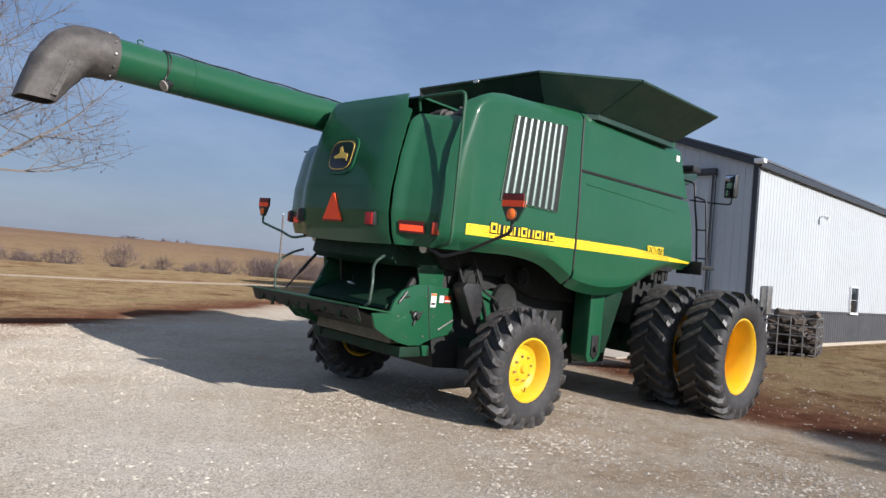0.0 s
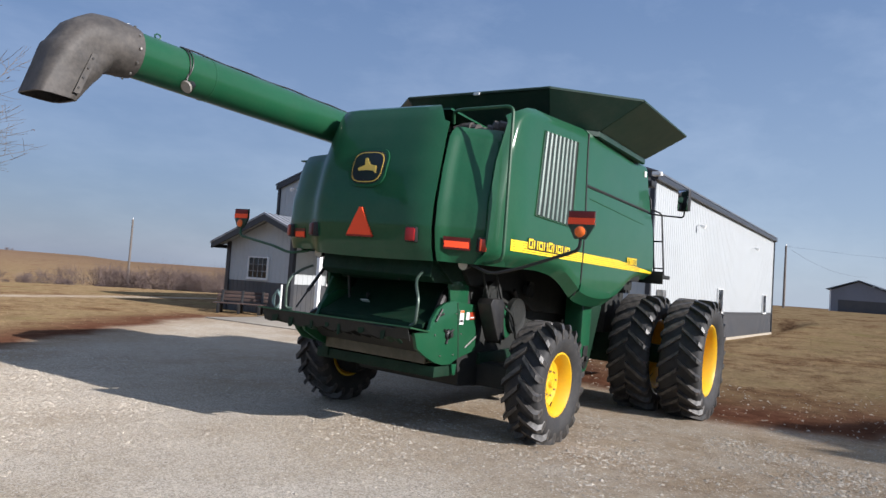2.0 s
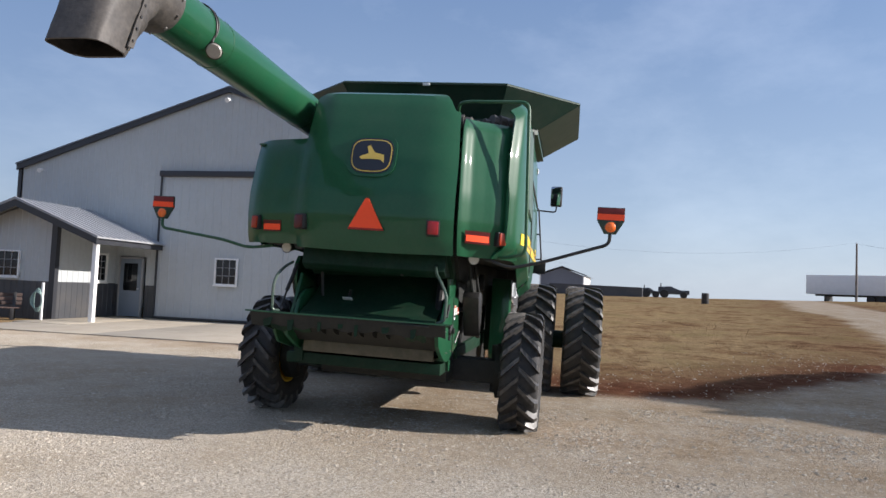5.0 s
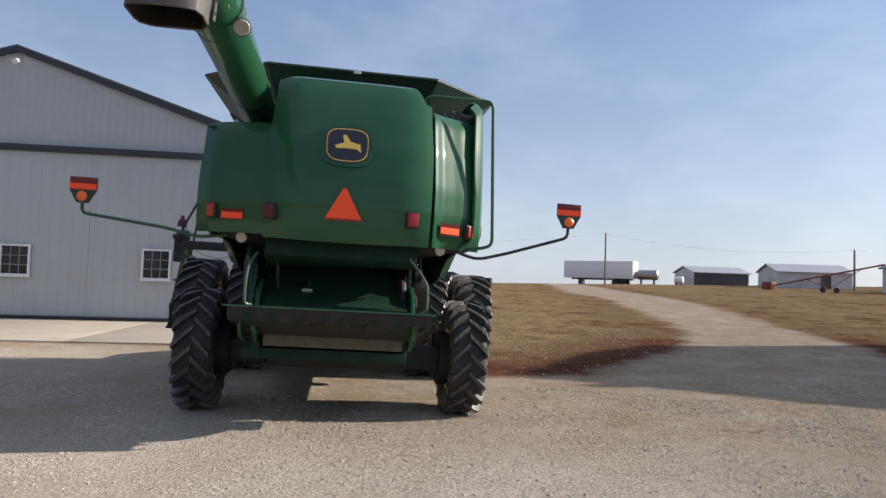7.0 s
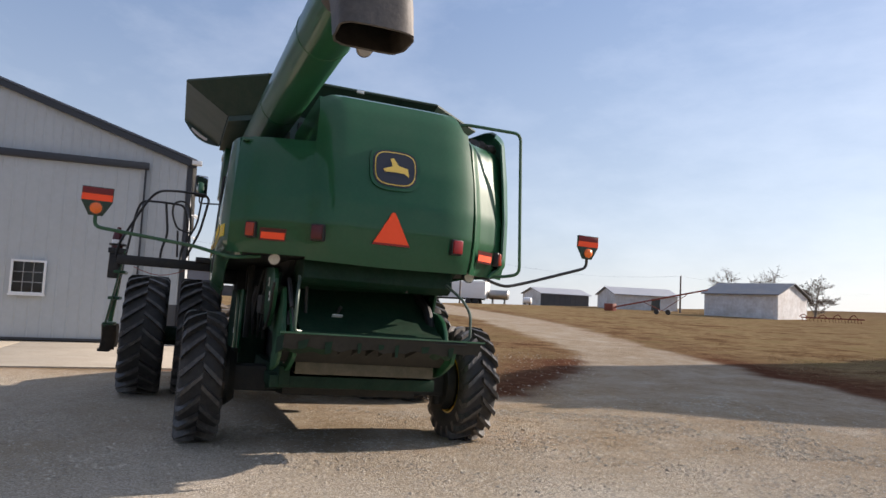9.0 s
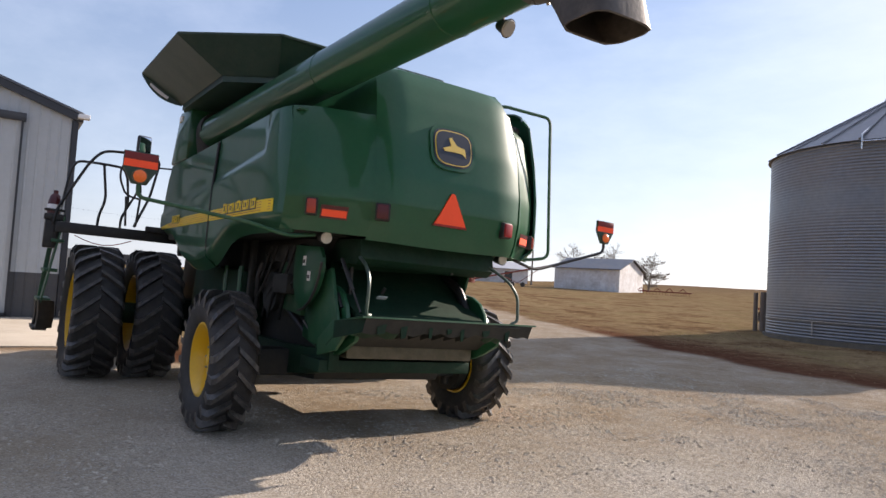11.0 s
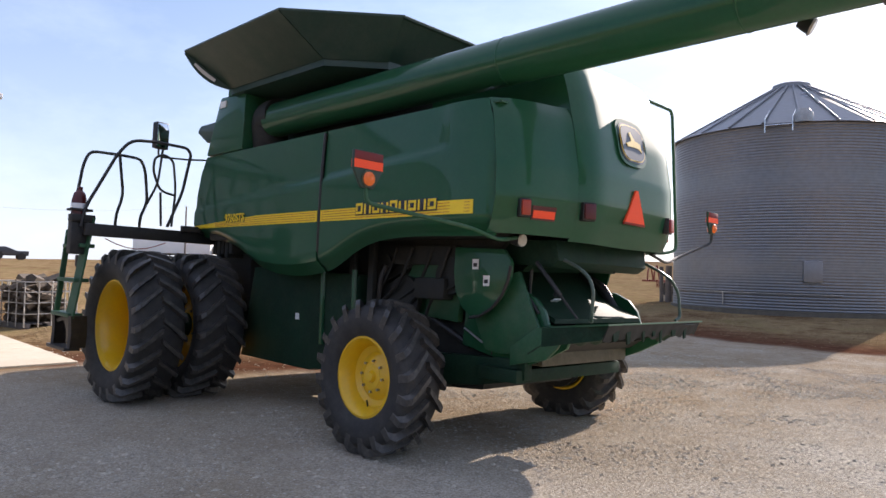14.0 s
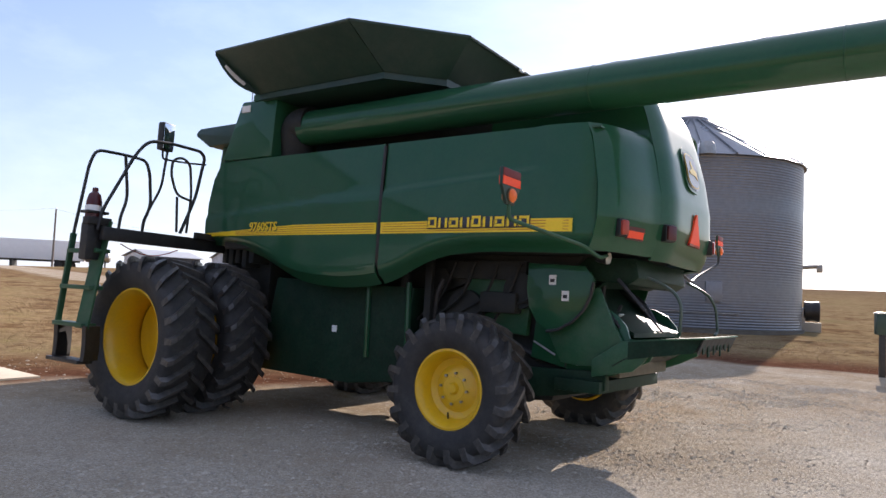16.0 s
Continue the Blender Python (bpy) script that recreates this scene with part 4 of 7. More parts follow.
def on_grille(s, t, off):
    a = Vector(G[3]).lerp(Vector(G[0]), t)
    c = Vector(G[2]).lerp(Vector(G[1]), t)
    p = a.lerp(c, s)
    return Vector((p.x, -(side_v(p.x, p.y, 3.55, 1.8) + off), p.y))


sheet(bm, lambda s, t: on_grille(s, t, 0.004), 8, 12, 0.012)
bm.to_mesh(grille.data)
bm.free()
for k in range(8):
    bm = bmesh.new()
    s_ = (k + 0.60) / 8.6
    tube(bm, [on_grille(s_, 0.01 + 0.98 * j / 8, -0.006) for j in range(9)], 0.032, 10)
    part("slat", bm, SLATS, grille)
bm = bmesh.new()
tube(bm, [on_grille(s, t, 0.006) for s, t in ((0, 0), (0, 0.5), (0, 1), (0.5, 1), (1, 1), (1, 0.5), (1, 0), (0.5, 0), (0, 0))], 0.008, 6)
part("grille_rim", bm, GREEN_DK, grille)
# dark joint between the panels, and an embossed crease
for sgn, u_, zt_ in ((-1, 2.51, 3.58), (1, 2.68, 2.9)):
    bm = bmesh.new()
    tube(bm, [(u_, sgn * (side_v(u_, z, 9, 1.55) - 0.004), z) for z in [1.6 + (zt_ - 1.6) * i / 10 for i in range(11)]], 0.017, 6)
    part("panel_seal", bm, BLACK, combine)
bm = bmesh.new()
tube(bm, [(u, -(side_v(u, 2.95, 9, 1.5) - 0.002), 2.945 + 0.004 * (u - 2.5)) for u in (2.53, 3.2, 3.9, 4.6, 5.22)], 0.020, 6)
part("panel_seal", bm, BLACK, combine)
bm = bmesh.new()
tube(bm, [(u, -(side_v(u, 2.75, 9, 1.5) - 0.004), 2.80 - 0.03 * (u - 2.7)) for u in (2.65, 3.3, 4.2, 5.0)], 0.009, 6)
part("crease", bm, GREEN, combine)


# yellow stripe and lettering bars
def stripe(sgn, u0, u1, taper):
    bm = bmesh.new()
    def fn(s, t):
        u = u0 + (u1 - u0) * s
        zt = 2.12 - (0.085 * min(1, max(0, (u - 3.9) / 1.7)) if taper else 0)
        zb = 2.008
        z = zb + (zt - zb) * t
        return (u, sgn * (side_v(u, z, 9, curve(BOT, u)) + 0.006), z)
    sheet(bm, fn, 16, 3, 0.004)
    st = part("stripe", bm, STRIPE, combine, "yellow stripe with fine dark lines")
    for k in range(4):
        bm = bmesh.new()
        zf = lambda u: 2.008 + (0.112 - (0.085 * min(1, max(0, (u - 3.9) / 1.7)) if taper else 0)) * (k + 0.8) / 4.6
        tube(bm, [(u, sgn * (side_v(u, 2.0, 9, curve(BOT, u)) + 0.0065), zf(u)) for u in [u0 + 0.03 + (u1 - u0 - 0.06) * i / 8 for i in range(9)]], 0.003, 4)
        part("pinstripe", bm, AMBERDARK, st)
    return st


def side_slab(name, sgn, a, c, z0, z1, off, mt, parent):
    """A thin flat shape laid on the side of the body."""
    bm = bmesh.new()
    v = side_v((a + c) / 2, (z0 + z1) / 2, 9, 1.6) - (left_step((a + c) / 2, (z0 + z1) / 2) if sgn > 0 else 0)
    box(bm, a, c, sgn * (v + off) - 0.002, sgn * (v + off) + 0.002, z0, z1, 0.0015)
    return part(name, bm, mt, parent)


def mark_shapes(sgn, u0, u1, n, zc, h, big):
    """The maker's mark: a row of plain yellow blocks on dark ones."""
    w = (u1 - u0) / n
    for k in range(n):
        up = h * (0.62 if k in big else 0.5)
        a, c, z0, z1 = u0 + w * (k + 0.10), u0 + w * (k + 0.90), zc - h * 0.5, zc + up
        back = side_slab("mark_shadow", sgn, a - 0.010, c + 0.006, z0 - 0.012, z1 + 0.006, 0.010, NAVY, combine)
        t = 0.024
        side_slab("mark_block", sgn, a, a + t, z0, z1, 0.013, STRIPE, back)
        if k % 2 == 0:
            side_slab("mark_block", sgn, a + t + 0.002, c, z1 - t, z1, 0.013, STRIPE, back)
            side_slab("mark_block", sgn, a + t + 0.002, c, z0, z0 + t, 0.013, STRIPE, back)
        side_slab("mark_block", sgn, c - t, c, z0 + (0.0 if k % 2 else t + 0.004), z1 - (0.0 if k % 2 else t + 0.004), 0.013, STRIPE, back)


def side_text(body, sgn, u_mid, zc, size):
    """Raised lettering in yellow over a dark drop shadow."""
    for off, dz, du, mt, nm in ((0.0075, -0.008, 0.008, NAVY, "lettering_shadow"), (0.0115, 0.0, 0.0, STRIPE, "lettering")):
        cu = bpy.data.curves.new("lettering", "FONT")
        cu.body, cu.size, cu.extrude, cu.offset = body, size, 0.0015, 0.0022
        cu.align_x, cu.align_y = "CENTER", "CENTER"
        tmp = bpy.data.objects.new("lettering", cu)
        me = bpy.data.meshes.new_from_object(tmp)
        bpy.data.objects.remove(tmp)
        v = side_v(u_mid, zc, 9, 1.6) + off
        # read from outside: the right flank reads forward, the left flank backward
        turn = Matrix.Rotation(radians(90), 4, "X") if sgn < 0 else Matrix.Rotation(radians(180), 4, "Z") @ Matrix.Rotation(radians(90), 4, "X")
        slope = Matrix.Rotation(0.024 * -sgn, 4, "Z")
        me.transform(Matrix.Translation((u_mid + du * -sgn, sgn * v, zc + dz)) @ slope @ turn)
        me.materials.append(mt)
        ob = new(nm, me)
        ob.parent = combine


stripe(-1, 0.60, 2.485, False)
stripe(-1, 2.535, 5.60, True)
stripe(1, 0.60, 2.65, False)
stripe(1, 2.71, 5.48, True)
mark_shapes(-1, 0.92, 2.06, 9, 2.105, 0.09, (0, 4))
mark_shapes(1, 0.97, 2.07, 9, 2.10, 0.09, (4, 8))
side_text("9760STS", -1, 4.48, 2.135, 0.135)
side_text("9760STS", 1, 4.42, 2.105, 0.135)


# rear lights, emblem, warning triangle
def on_rear(v, z, off=0.0):
    return Vector((rear_u(v, z) - off, v, z))


def rear_plate(name, v0, v1, z0, z1, material, off, thick, parent, label="", bevel=0.006, n=4):
    bm = bmesh.new()
    sheet(bm, lambda s, t: on_rear(v0 + (v1 - v0) * s, z0 + (z1 - z0) * t, off), n, n, thick)
    return part(name, bm, material, parent, label)


def rear_light(v, z, w, h, lens, label):
    bm = bmesh.new()
    u = rear_u(v, z)
    tilt = math.degrees(math.atan2(rear_u(v + 0.03, z) - rear_u(v - 0.03, z), 0.06))
    m = pose(u, v, z, 0, 0, -tilt)
    box(bm, -0.045, 0.03, -w / 2, w / 2, -h / 2, h / 2, 0.016)
    body = part("rear_light", bm, BLACK, combine, label, m=m)
    bm = bmesh.new()
    box(bm, -0.062, -0.02, -w / 2 + 0.012, w / 2 - 0.012, -h / 2 + 0.012, h / 2 - 0.012, 0.014)
    part("lens", bm, lens, body)


rear_light(-0.645, 2.075, 0.125, 0.15, RED, "red tail lamp")
rear_light(0.66, 2.075, 0.125, 0.15, REDDARK, "dark red tail lamp")
rear_light(-1.235, 2.03, 0.10, 0.145, AMBERDARK, "amber turn lamp")
rear_light(1.215, 2.06, 0.10, 0.145, AMBERDARK, "amber turn lamp")
rear_plate("reflector", -0.945, -1.145, 1.985, 2.045, ORANGE, 0.006, 0.006, combine, "orange reflector strip")
rear_plate("reflector_back", -0.935, -1.155, 1.965, 2.085, REDDARK, 0.003, 0.004, combine)
rear_plate("reflector", 0.935, 1.135, 1.99, 2.05, ORANGE, 0.006, 0.006, combine, "orange reflector strip")
rear_plate("reflector_back", 0.925, 1.145, 1.975, 2.085, REDDARK, 0.003, 0.004, combine)


def rear_shape(name, pts, material, off, thick, parent, label=""):
    bm = bmesh.new()
    f = bm.faces.new([bm.verts.new(on_rear(v, z, off)) for v, z in pts])
    r = bmesh.ops.extrude_face_region(bm, geom=[f])
    for x in r["geom"]:
        if isinstance(x, bmesh.types.BMVert):
            x.co.x += thick
    return part(name, bm, material, parent, label)


tri = rear_shape("warning_triangle", [(0.175, 2.03), (-0.175, 2.03), (-0.155, 2.065), (-0.015, 2.325), (0.015, 2.325), (0.155, 2.065)], ORANGE, 0.024, 0.02, combine, "fluorescent orange warning triangle")
rear_shape("red_border", [(0.178, 2.024), (-0.178, 2.024), (-0.172, 2.042), (0.172, 2.042)], RED, 0.027, 0.02, tri)


def squircle(cv, cz, w, h, n=32, p=3.4):
    out = []
    for k in range(n):
        a = 2 * math.pi * k / n
        c, s = math.cos(a), math.sin(a)
        out.append((cv + w / 2 * math.copysign(abs(c) ** (2 / p), c) * (1 + 0.04 * s), cz + h / 2 * math.copysign(abs(s) ** (2 / p), s)))
    return out


EC, EZ = 0.005, 2.745
emblem = rear_shape("emblem", squircle(EC, EZ, 0.49, 0.42), GREEN, 0.020, 0.02, combine, "black and gold shield emblem")
rear_shape("rim", squircle(EC, EZ, 0.425, 0.355), NAVY, 0.025, 0.012, emblem)
rear_shape("gold_line", squircle(EC, EZ, 0.395, 0.325), GOLD, 0.029, 0.010, emblem)
rear_shape("field", squircle(EC, EZ, 0.375, 0.305), NAVY, 0.032, 0.010, emblem)
rear_shape("gold_bar", [(EC + 0.10, EZ - 0.04), (EC + 0.12, EZ - 0.015), (EC + 0.03, EZ + 0.02), (EC + 0.05, EZ + 0.09), (EC + 0.02, EZ + 0.10), (EC - 0.03, EZ + 0.03), (EC - 0.12, EZ + 0.01), (EC - 0.13, EZ - 0.07), (EC - 0.09, EZ - 0.04), (EC, EZ - 0.035)], GOLD, 0.035, 0.006, emblem)

# grain tank with flared extensions
TOP = [(4.81, -1.905), (2.80, -1.905), (1.98, -1.03), (1.98, 1.03), (2.80, 1.905), (4.81, 1.905)]
BASE = [(4.62, -1.40), (2.75, -1.40), (2.30, -0.92), (2.30, 0.92), (2.75, 1.40), (4.62, 1.40)]
bm = bmesh.new()
box(bm, 2.3, 4.65, -1.20, 0.70, 3.3, 3.62, 0.01)
prism(bm, BASE, "z", 3.60, 3.69)
tank = part("grain_tank", bm, TANKDK, combine, "dark green grain tank")
for i in range(6):
    j = (i + 1) % 6
    bm = bmesh.new()
    a, b_, c, d = Vector((*BASE[i], 3.68)), Vector((*BASE[j], 3.68)), Vector((*TOP[j], 4.03)), Vector((*TOP[i], 4.03))
    sheet(bm, lambda s, t: a.lerp(b_, s).lerp(d.lerp(c, s), t), 1, 1, 0.018)
    tube(bm, [d, c], 0.020, 6)
    part("tank_extension", bm, TANKDK, tank)
for sgn, v_ in ((-1, 1.40), (1, 1.40)):
    bm = bmesh.new()
    prism(bm, [(2.90, 3.62), (3.08, 3.71), (4.68, 3.75), (4.80, 3.69), (4.80, 3.62)], "y", sgn * (v_ - 0.10), sgn * (v_ - 0.06))
    part("tank_rail", bm, GREEN_DK, tank)
bm = bmesh.new()
prism(bm, [(4.43, 2.93), (4.40, 3.62), (5.01, 3.64), (5.31, 2.93)], "y", 0.9, 1.33, 0.03)
part("front_corner_panel", bm, GREEN, combine, "green corner panel below the tank")
bm = bmesh.new()
box(bm, 4.85, 5.0, 1.325, 1.34, 3.5, 3.58, 0.004)
part("marker", bm, DECAL, combine, "pale marker plate")
bm = bmesh.new()
box(bm, 4.93, 5.03, -1.316, -1.296, 3.46, 3.545, 0.004)
part("marker", bm, DECAL, combine, "pale marker plate")

# unloading auger, folded back along the left side
AV, AZ, AR = 1.06, 3.33, 0.20
bm = bmesh.new()
tube(bm, [(4.15, AV, AZ - 0.04), (-2.2, AV - 0.08, AZ + 0.03)], AR, 36)
auger = part("unloading_auger", bm, GREEN, combine, "long round green unloading tube", 50)
# elbow coloured black for the shade below the tank
bm = bmesh.new()
tube(bm, bend([(4.05, AV, AZ), (4.30, AV, AZ), (4.34, AV - 0.1, 2.8)], 0.2, 8), 0.21, 24)
part("elbow", bm, SHADEBLACK, auger)


def auger_skin(u, a, off=0.0):
    """A point on the tube's skin; a turns from the top towards the right side."""
    k = (4.15 - u) / 6.35
    return Vector((u, AV - 0.08 * k - (AR + off) * math.sin(a), AZ - 0.04 + 0.07 * k + (AR + off) * math.cos(a)))


for u_ in (-1.30, 0.62):
    bm = bmesh.new()
    c_ = auger_skin(u_, 0, -AR)
    lathe(bm, [(AR + 0.001, -0.008), (AR + 0.004, -0.004), (AR + 0.004, 0.004), (AR + 0.001, 0.008)], 36, "x", c_)
    part("weld_seam", bm, GREEN, auger)
bm = bmesh.new()
tube(bm, [auger_skin(-1.60 + 0.17 * i, 0.10 + 0.05 * math.sin(i * 0.9), 0.010 + 0.006 * math.sin(i * 1.7)) for i in range(16)], 0.0085, 5)
for k in (0, 1):
    tube(bm, [auger_skin(-1.60 + 0.035 * k * math.sin(a * 1.6), a, 0.008) for a in [0.1 + 0.12 * i for i in range(16)]], 0.006, 5)
part("wiring", bm, BLACK, auger)
bm = bmesh.new()
tube(bm, [auger_skin(-1.82, 0.0, 0.03) + Vector((0.03 * math.cos(i * 0.7), 0, 0.022 * math.sin(i * 0.7))) for i in range(10)], 0.007, 5)
part("wire_clip", bm, GREEN_DK, auger)
bm = bmesh.new()
tube(bm, [auger_skin(0.95 + 0.04 * i, 1.75, 0.008) for i in range(6)], 0.005, 5)
part("wire_clip", bm, GREEN_DK, auger)
LP = Vector((-1.627, 0.773, 3.174))
LD = Vector((-0.80, -0.22, -0.45)).normalized()
bm = bmesh.new()
tube(bm, [auger_skin(-1.60, 1.85, -0.005), LP - LD * 0.02 + Vector((0, 0.03, 0.05)), LP - LD * 0.05], 0.012, 6)
tube(bm, [LP - LD * 0.085, LP - LD * 0.05, LP - LD * 0.01, LP], 0.035, 18, 0.064)
lamp_ = part("work_light", bm, BLACK, auger, "small round work light")
bm = bmesh.new()
tube(bm, [LP, LP + LD * 0.012], 0.058, 18, 0.050)
part("work_light_lens", bm, mat("dusty_lens", (0.30, 0.28, 0.25), 0.3, 0, 0.1, 10, 60), lamp_)


def boot():
    """The rubber spout: a round sleeve that bends down into a flat-sided chute."""
    t = bmesh.new()
    rings = []
    v0 = AV - 0.08
    secs = [(-2.06, 0.0, 0, 0.218, 0.218, 2.0), (-2.12, 0.0, 0, 0.226, 0.224, 2.0), (-2.24, 0.0, 4, 0.232, 0.226, 2.0), (-2.36, -0.015, 22, 0.235, 0.222, 2.2),
            (-2.46, -0.08, 46, 0.232, 0.212, 2.6), (-2.53, -0.18, 62, 0.215, 0.205, 3.0), (-2.545, -0.205, 64, 0.222, 0.212, 3.2), (-2.61, -0.34, 76, 0.192, 0.20, 3.6), (-2.70, -0.545, 88, 0.160, 0.196, 4.2)]
    n = 44
    fine = []
    for p_, q_ in zip(secs, secs[1:]):
        steps = 1 if abs(p_[0] - q_[0]) < 0.03 else 4
        fine += [tuple(a0 + (b0 - a0) * i / steps for a0, b0 in zip(p_, q_)) for i in range(steps)]
    fine.append(secs[-1])
    for u, dz, ang, a, b, p in fine:
        ring = []
        th = radians(ang)
        up = Vector((-math.sin(th), 0, math.cos(th)))
        for k in range(n):
            q = 2 * math.pi * k / n
            c, s = math.cos(q), math.sin(q)
            dent = 1 + 0.055 * noise.noise(Vector((c * 1.7, s * 1.7, u * 4.5))) * smooth01(-2.15, -2.35, u) + 0.03 * noise.noise(Vector((c * 4, s * 4, dz * 7))) * smooth01(-2.15, -2.35, u)
            x, y = a * dent * math.copysign(abs(c) ** (2 / p), c), b * dent * math.copysign(abs(s) ** (2 / p), s)
            ring.append(t.verts.new(Vector((u, v0, AZ + 0.03 + dz)) + up * x + Vector((0, 1, 0)) * y))
        rings.append(ring)
    for r0, r1 in zip(rings, rings[1:]):
        for k in range(n):
            t.faces.new((r0[k], r0[(k + 1) % n], r1[(k + 1) % n], r1[k]))
    bmesh.ops.recalc_face_normals(t, faces=t.faces)
    bmesh.ops.solidify(t, geom=list(t.faces), thickness=0.012)
    return t


spout = part("spout", boot(), BOOT, auger, "worn grey rubber spout", 50)
bm = bmesh.new()
sheet(bm, lambda s, t: (-2.50 - 0.115 * t + 0.05 * s, AV - 0.08 - 0.207 - 0.002 * math.sin(9 * t), AZ - 0.13 - 0.34 * t), 1, 6, 0.008)
seam_ = part("seam_strip", bm, BOOT, spout)
for k in range(4):
    bm = bmesh.new()
    q_ = Vector((-2.49 - 0.03 * k, AV - 0.29, AZ - 0.17 - 0.085 * k))
    tube(bm, [q_ + Vector((0, 0.01, 0)), q_ - Vector((0, 0.012, 0))], 0.010, 6)
    part("bolt", bm, BLACK, seam_)
for a_ in range(0, 360, 30):
    bm = bmesh.new()
    c_, s_ = math.cos(radians(a_)), math.sin(radians(a_))
    tube(bm, [(-2.11, AV - 0.08 + c_ * 0.22, AZ + 0.03 + s_ * 0.22), (-2.11, AV - 0.08 + c_ * 0.238, AZ + 0.03 + s_ * 0.238)], 0.011, 6)
    part("bolt", bm, STEEL, auger)


# mirror-like rear marker paddles on curved arms
def paddle(sgn, u, v, z):
    d = u - 0.44
    bm = bmesh.new()
    w, h = 0.25, 0.25
    prism(bm, [(v - w / 2, z + h / 2), (v + w / 2, z + h / 2), (v + w / 2, z + 0.0), (v + 0.055, z - h / 2), (v - 0.055, z - h / 2), (v - w / 2, z + 0.0)], "x", d + 0.425, d + 0.45, 0.006)
    pd = part("marker_paddle", bm, TANKDK, combine, "red and orange marker paddle on an arm")
    bm = bmesh.new()
    box(bm, d + 0.42, d + 0.455, v - 0.122, v + 0.122, z + 0.005, z + 0.062)
    part("reflector", bm, ORANGE, pd)
    bm = bmesh.new()
    lathe(bm, [(0.0, 0.388), (0.03, 0.392), (0.048, 0.408), (0.05, 0.43), (0.05, 0.445), (0.048, 0.467), (0.03, 0.483), (0.0, 0.487)], 20, "x", (d, v, z - 0.062))
    part("amber_lamp", bm, AMBER, pd)
    bm = bmesh.new()
    tube(bm, [(d + 0.424, v, z - 0.062), (d + 0.414, v, z - 0.062)], 0.058, 20)
    part("lamp_rim", bm, CREAM, pd)
    bm = bmesh.new()
    box(bm, d + 0.42, d + 0.455, v - 0.121, v + 0.121, z + 0.064, z + 0.118, 0.003)
    part("red_band", bm, REDBAND, pd)
    bm = bmesh.new()
    tube(bm, bend([(u, v, z - 0.09), (u, v, z - 0.22), (0.40, sgn * 1.66, 1.87 if sgn > 0 else 1.84), (0.38, sgn * 1.36, 1.80 if sgn > 0 else 1.76), (0.42, sgn * 1.10, 1.84)], 0.09), 0.016, 8)
    part("arm", bm, BLACK if sgn < 0 else GREEN_DK, pd)


paddle(-1, 0.30, -2.27, 2.26)
paddle(1, 0.60, 2.50, 2.19)

# bent rail at the right rear corner, for climbing to the engine deck
bm = bmesh.new()
tube(bm, bend([(0.46, -0.73, 3.26), (0.41, -0.75, 3.37), (0.40, -0.84, 3.385), (0.40, -1.44, 3.39), (0.34, -1.50, 1.90), (0.40, -1.30, 1.86), (0.5, -1.1, 1.86)], 0.08), 0.017, 8)
part("engine_deck_rail", bm, GREEN_DK, combine, "bent dark green rail")
bm = bmesh.new()
for k in range(9):
    a_ = k * 0.7
    tube(bm, [(0.78 + 0.06 * math.sin(a_), -0.55 - 0.08 * k, 3.24 + 0.03 * math.sin(a_ * 1.7)), (0.82, -0.66 - 0.08 * k, 3.25 + 0.03 * math.cos(a_))], 0.075 + 0.012 * math.sin(a_ * 2), 10)
part("folded_tarp", bm, BOOT, combine, "rolled grey tarp on the engine deck")
bm = bmesh.new()
box(bm, 0.85, 2.4, -1.2, 0.66, 3.08, 3.12)
sheet(bm, lambda s, t: (0.42 + 0.9 * s, 0.75 + 0.60 * t - 0.02 * s, 2.90), 4, 4, 0.015)
part("engine_deck", bm, GREEN_DK, combine)
bm = bmesh.new()
tube(bm, bend([(1.12, 0.84, 2.90), (1.12, 0.84, 3.02), (0.92, 0.84, 3.05), (0.86, 0.84, 2.98)], 0.04), 0.022, 8)
lathe(bm, [(0.0, -0.05), (0.045, -0.05), (0.05, 0.0), (0.045, 0.05), (0.0, 0.05)], 14, "x", (0.98, 0.84, 3.0))
part("deck_fitting", bm, CHROME, combine, "bright steel fitting on the engine deck")
bm = bmesh.new()
box(bm, 1.95, 1.975, -0.085, 0.005, 4.00, 4.035, 0.004)
part("marker", bm, DECAL, combine, "pale marker plate")
bm = bmesh.new()
tube(bm, [(1.2, -0.3, 3.1), (1.2, -0.3, 3.5)], 0.08, 14)
part("exhaust_pipe", bm, BLACK, combine)
def corner_gusset(s, t):
    """The folded lip along the front left corner of the tank extension."""
    p = Vector((4.62, 1.40, 3.68)).lerp(Vector((4.81, 1.905, 4.03)), t)
    return p + Vector((0.02, 0.05, -0.11)) * s * math.sin(math.pi * (0.08 + 0.84 * t))


bm = bmesh.new()
sheet(bm, corner_gusset, 2, 8, 0.01)
gus = part("gusset", bm, TANKDK, tank)
# pale strip painted in for bright sky behind a slot
bm = bmesh.new()
sheet(bm, lambda s, t: corner_gusset(0.35 + 0.35 * s, 0.30 + 0.45 * t) + Vector((-0.012, 0.012, 0.0)), 1, 4, 0.004)
part("strip", bm, DECAL, gus)

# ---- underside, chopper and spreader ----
# separator body: the shade under the machine is painted in as black
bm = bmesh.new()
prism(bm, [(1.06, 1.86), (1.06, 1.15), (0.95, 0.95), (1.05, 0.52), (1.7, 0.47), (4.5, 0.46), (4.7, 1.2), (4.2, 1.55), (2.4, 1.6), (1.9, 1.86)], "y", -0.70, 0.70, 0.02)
part("separator_body", bm, SHADEBLACK, combine, "separator body coloured black for the shade below the machine")
# beam, chute and skirt: the shade beneath the hood is in their colour
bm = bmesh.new()
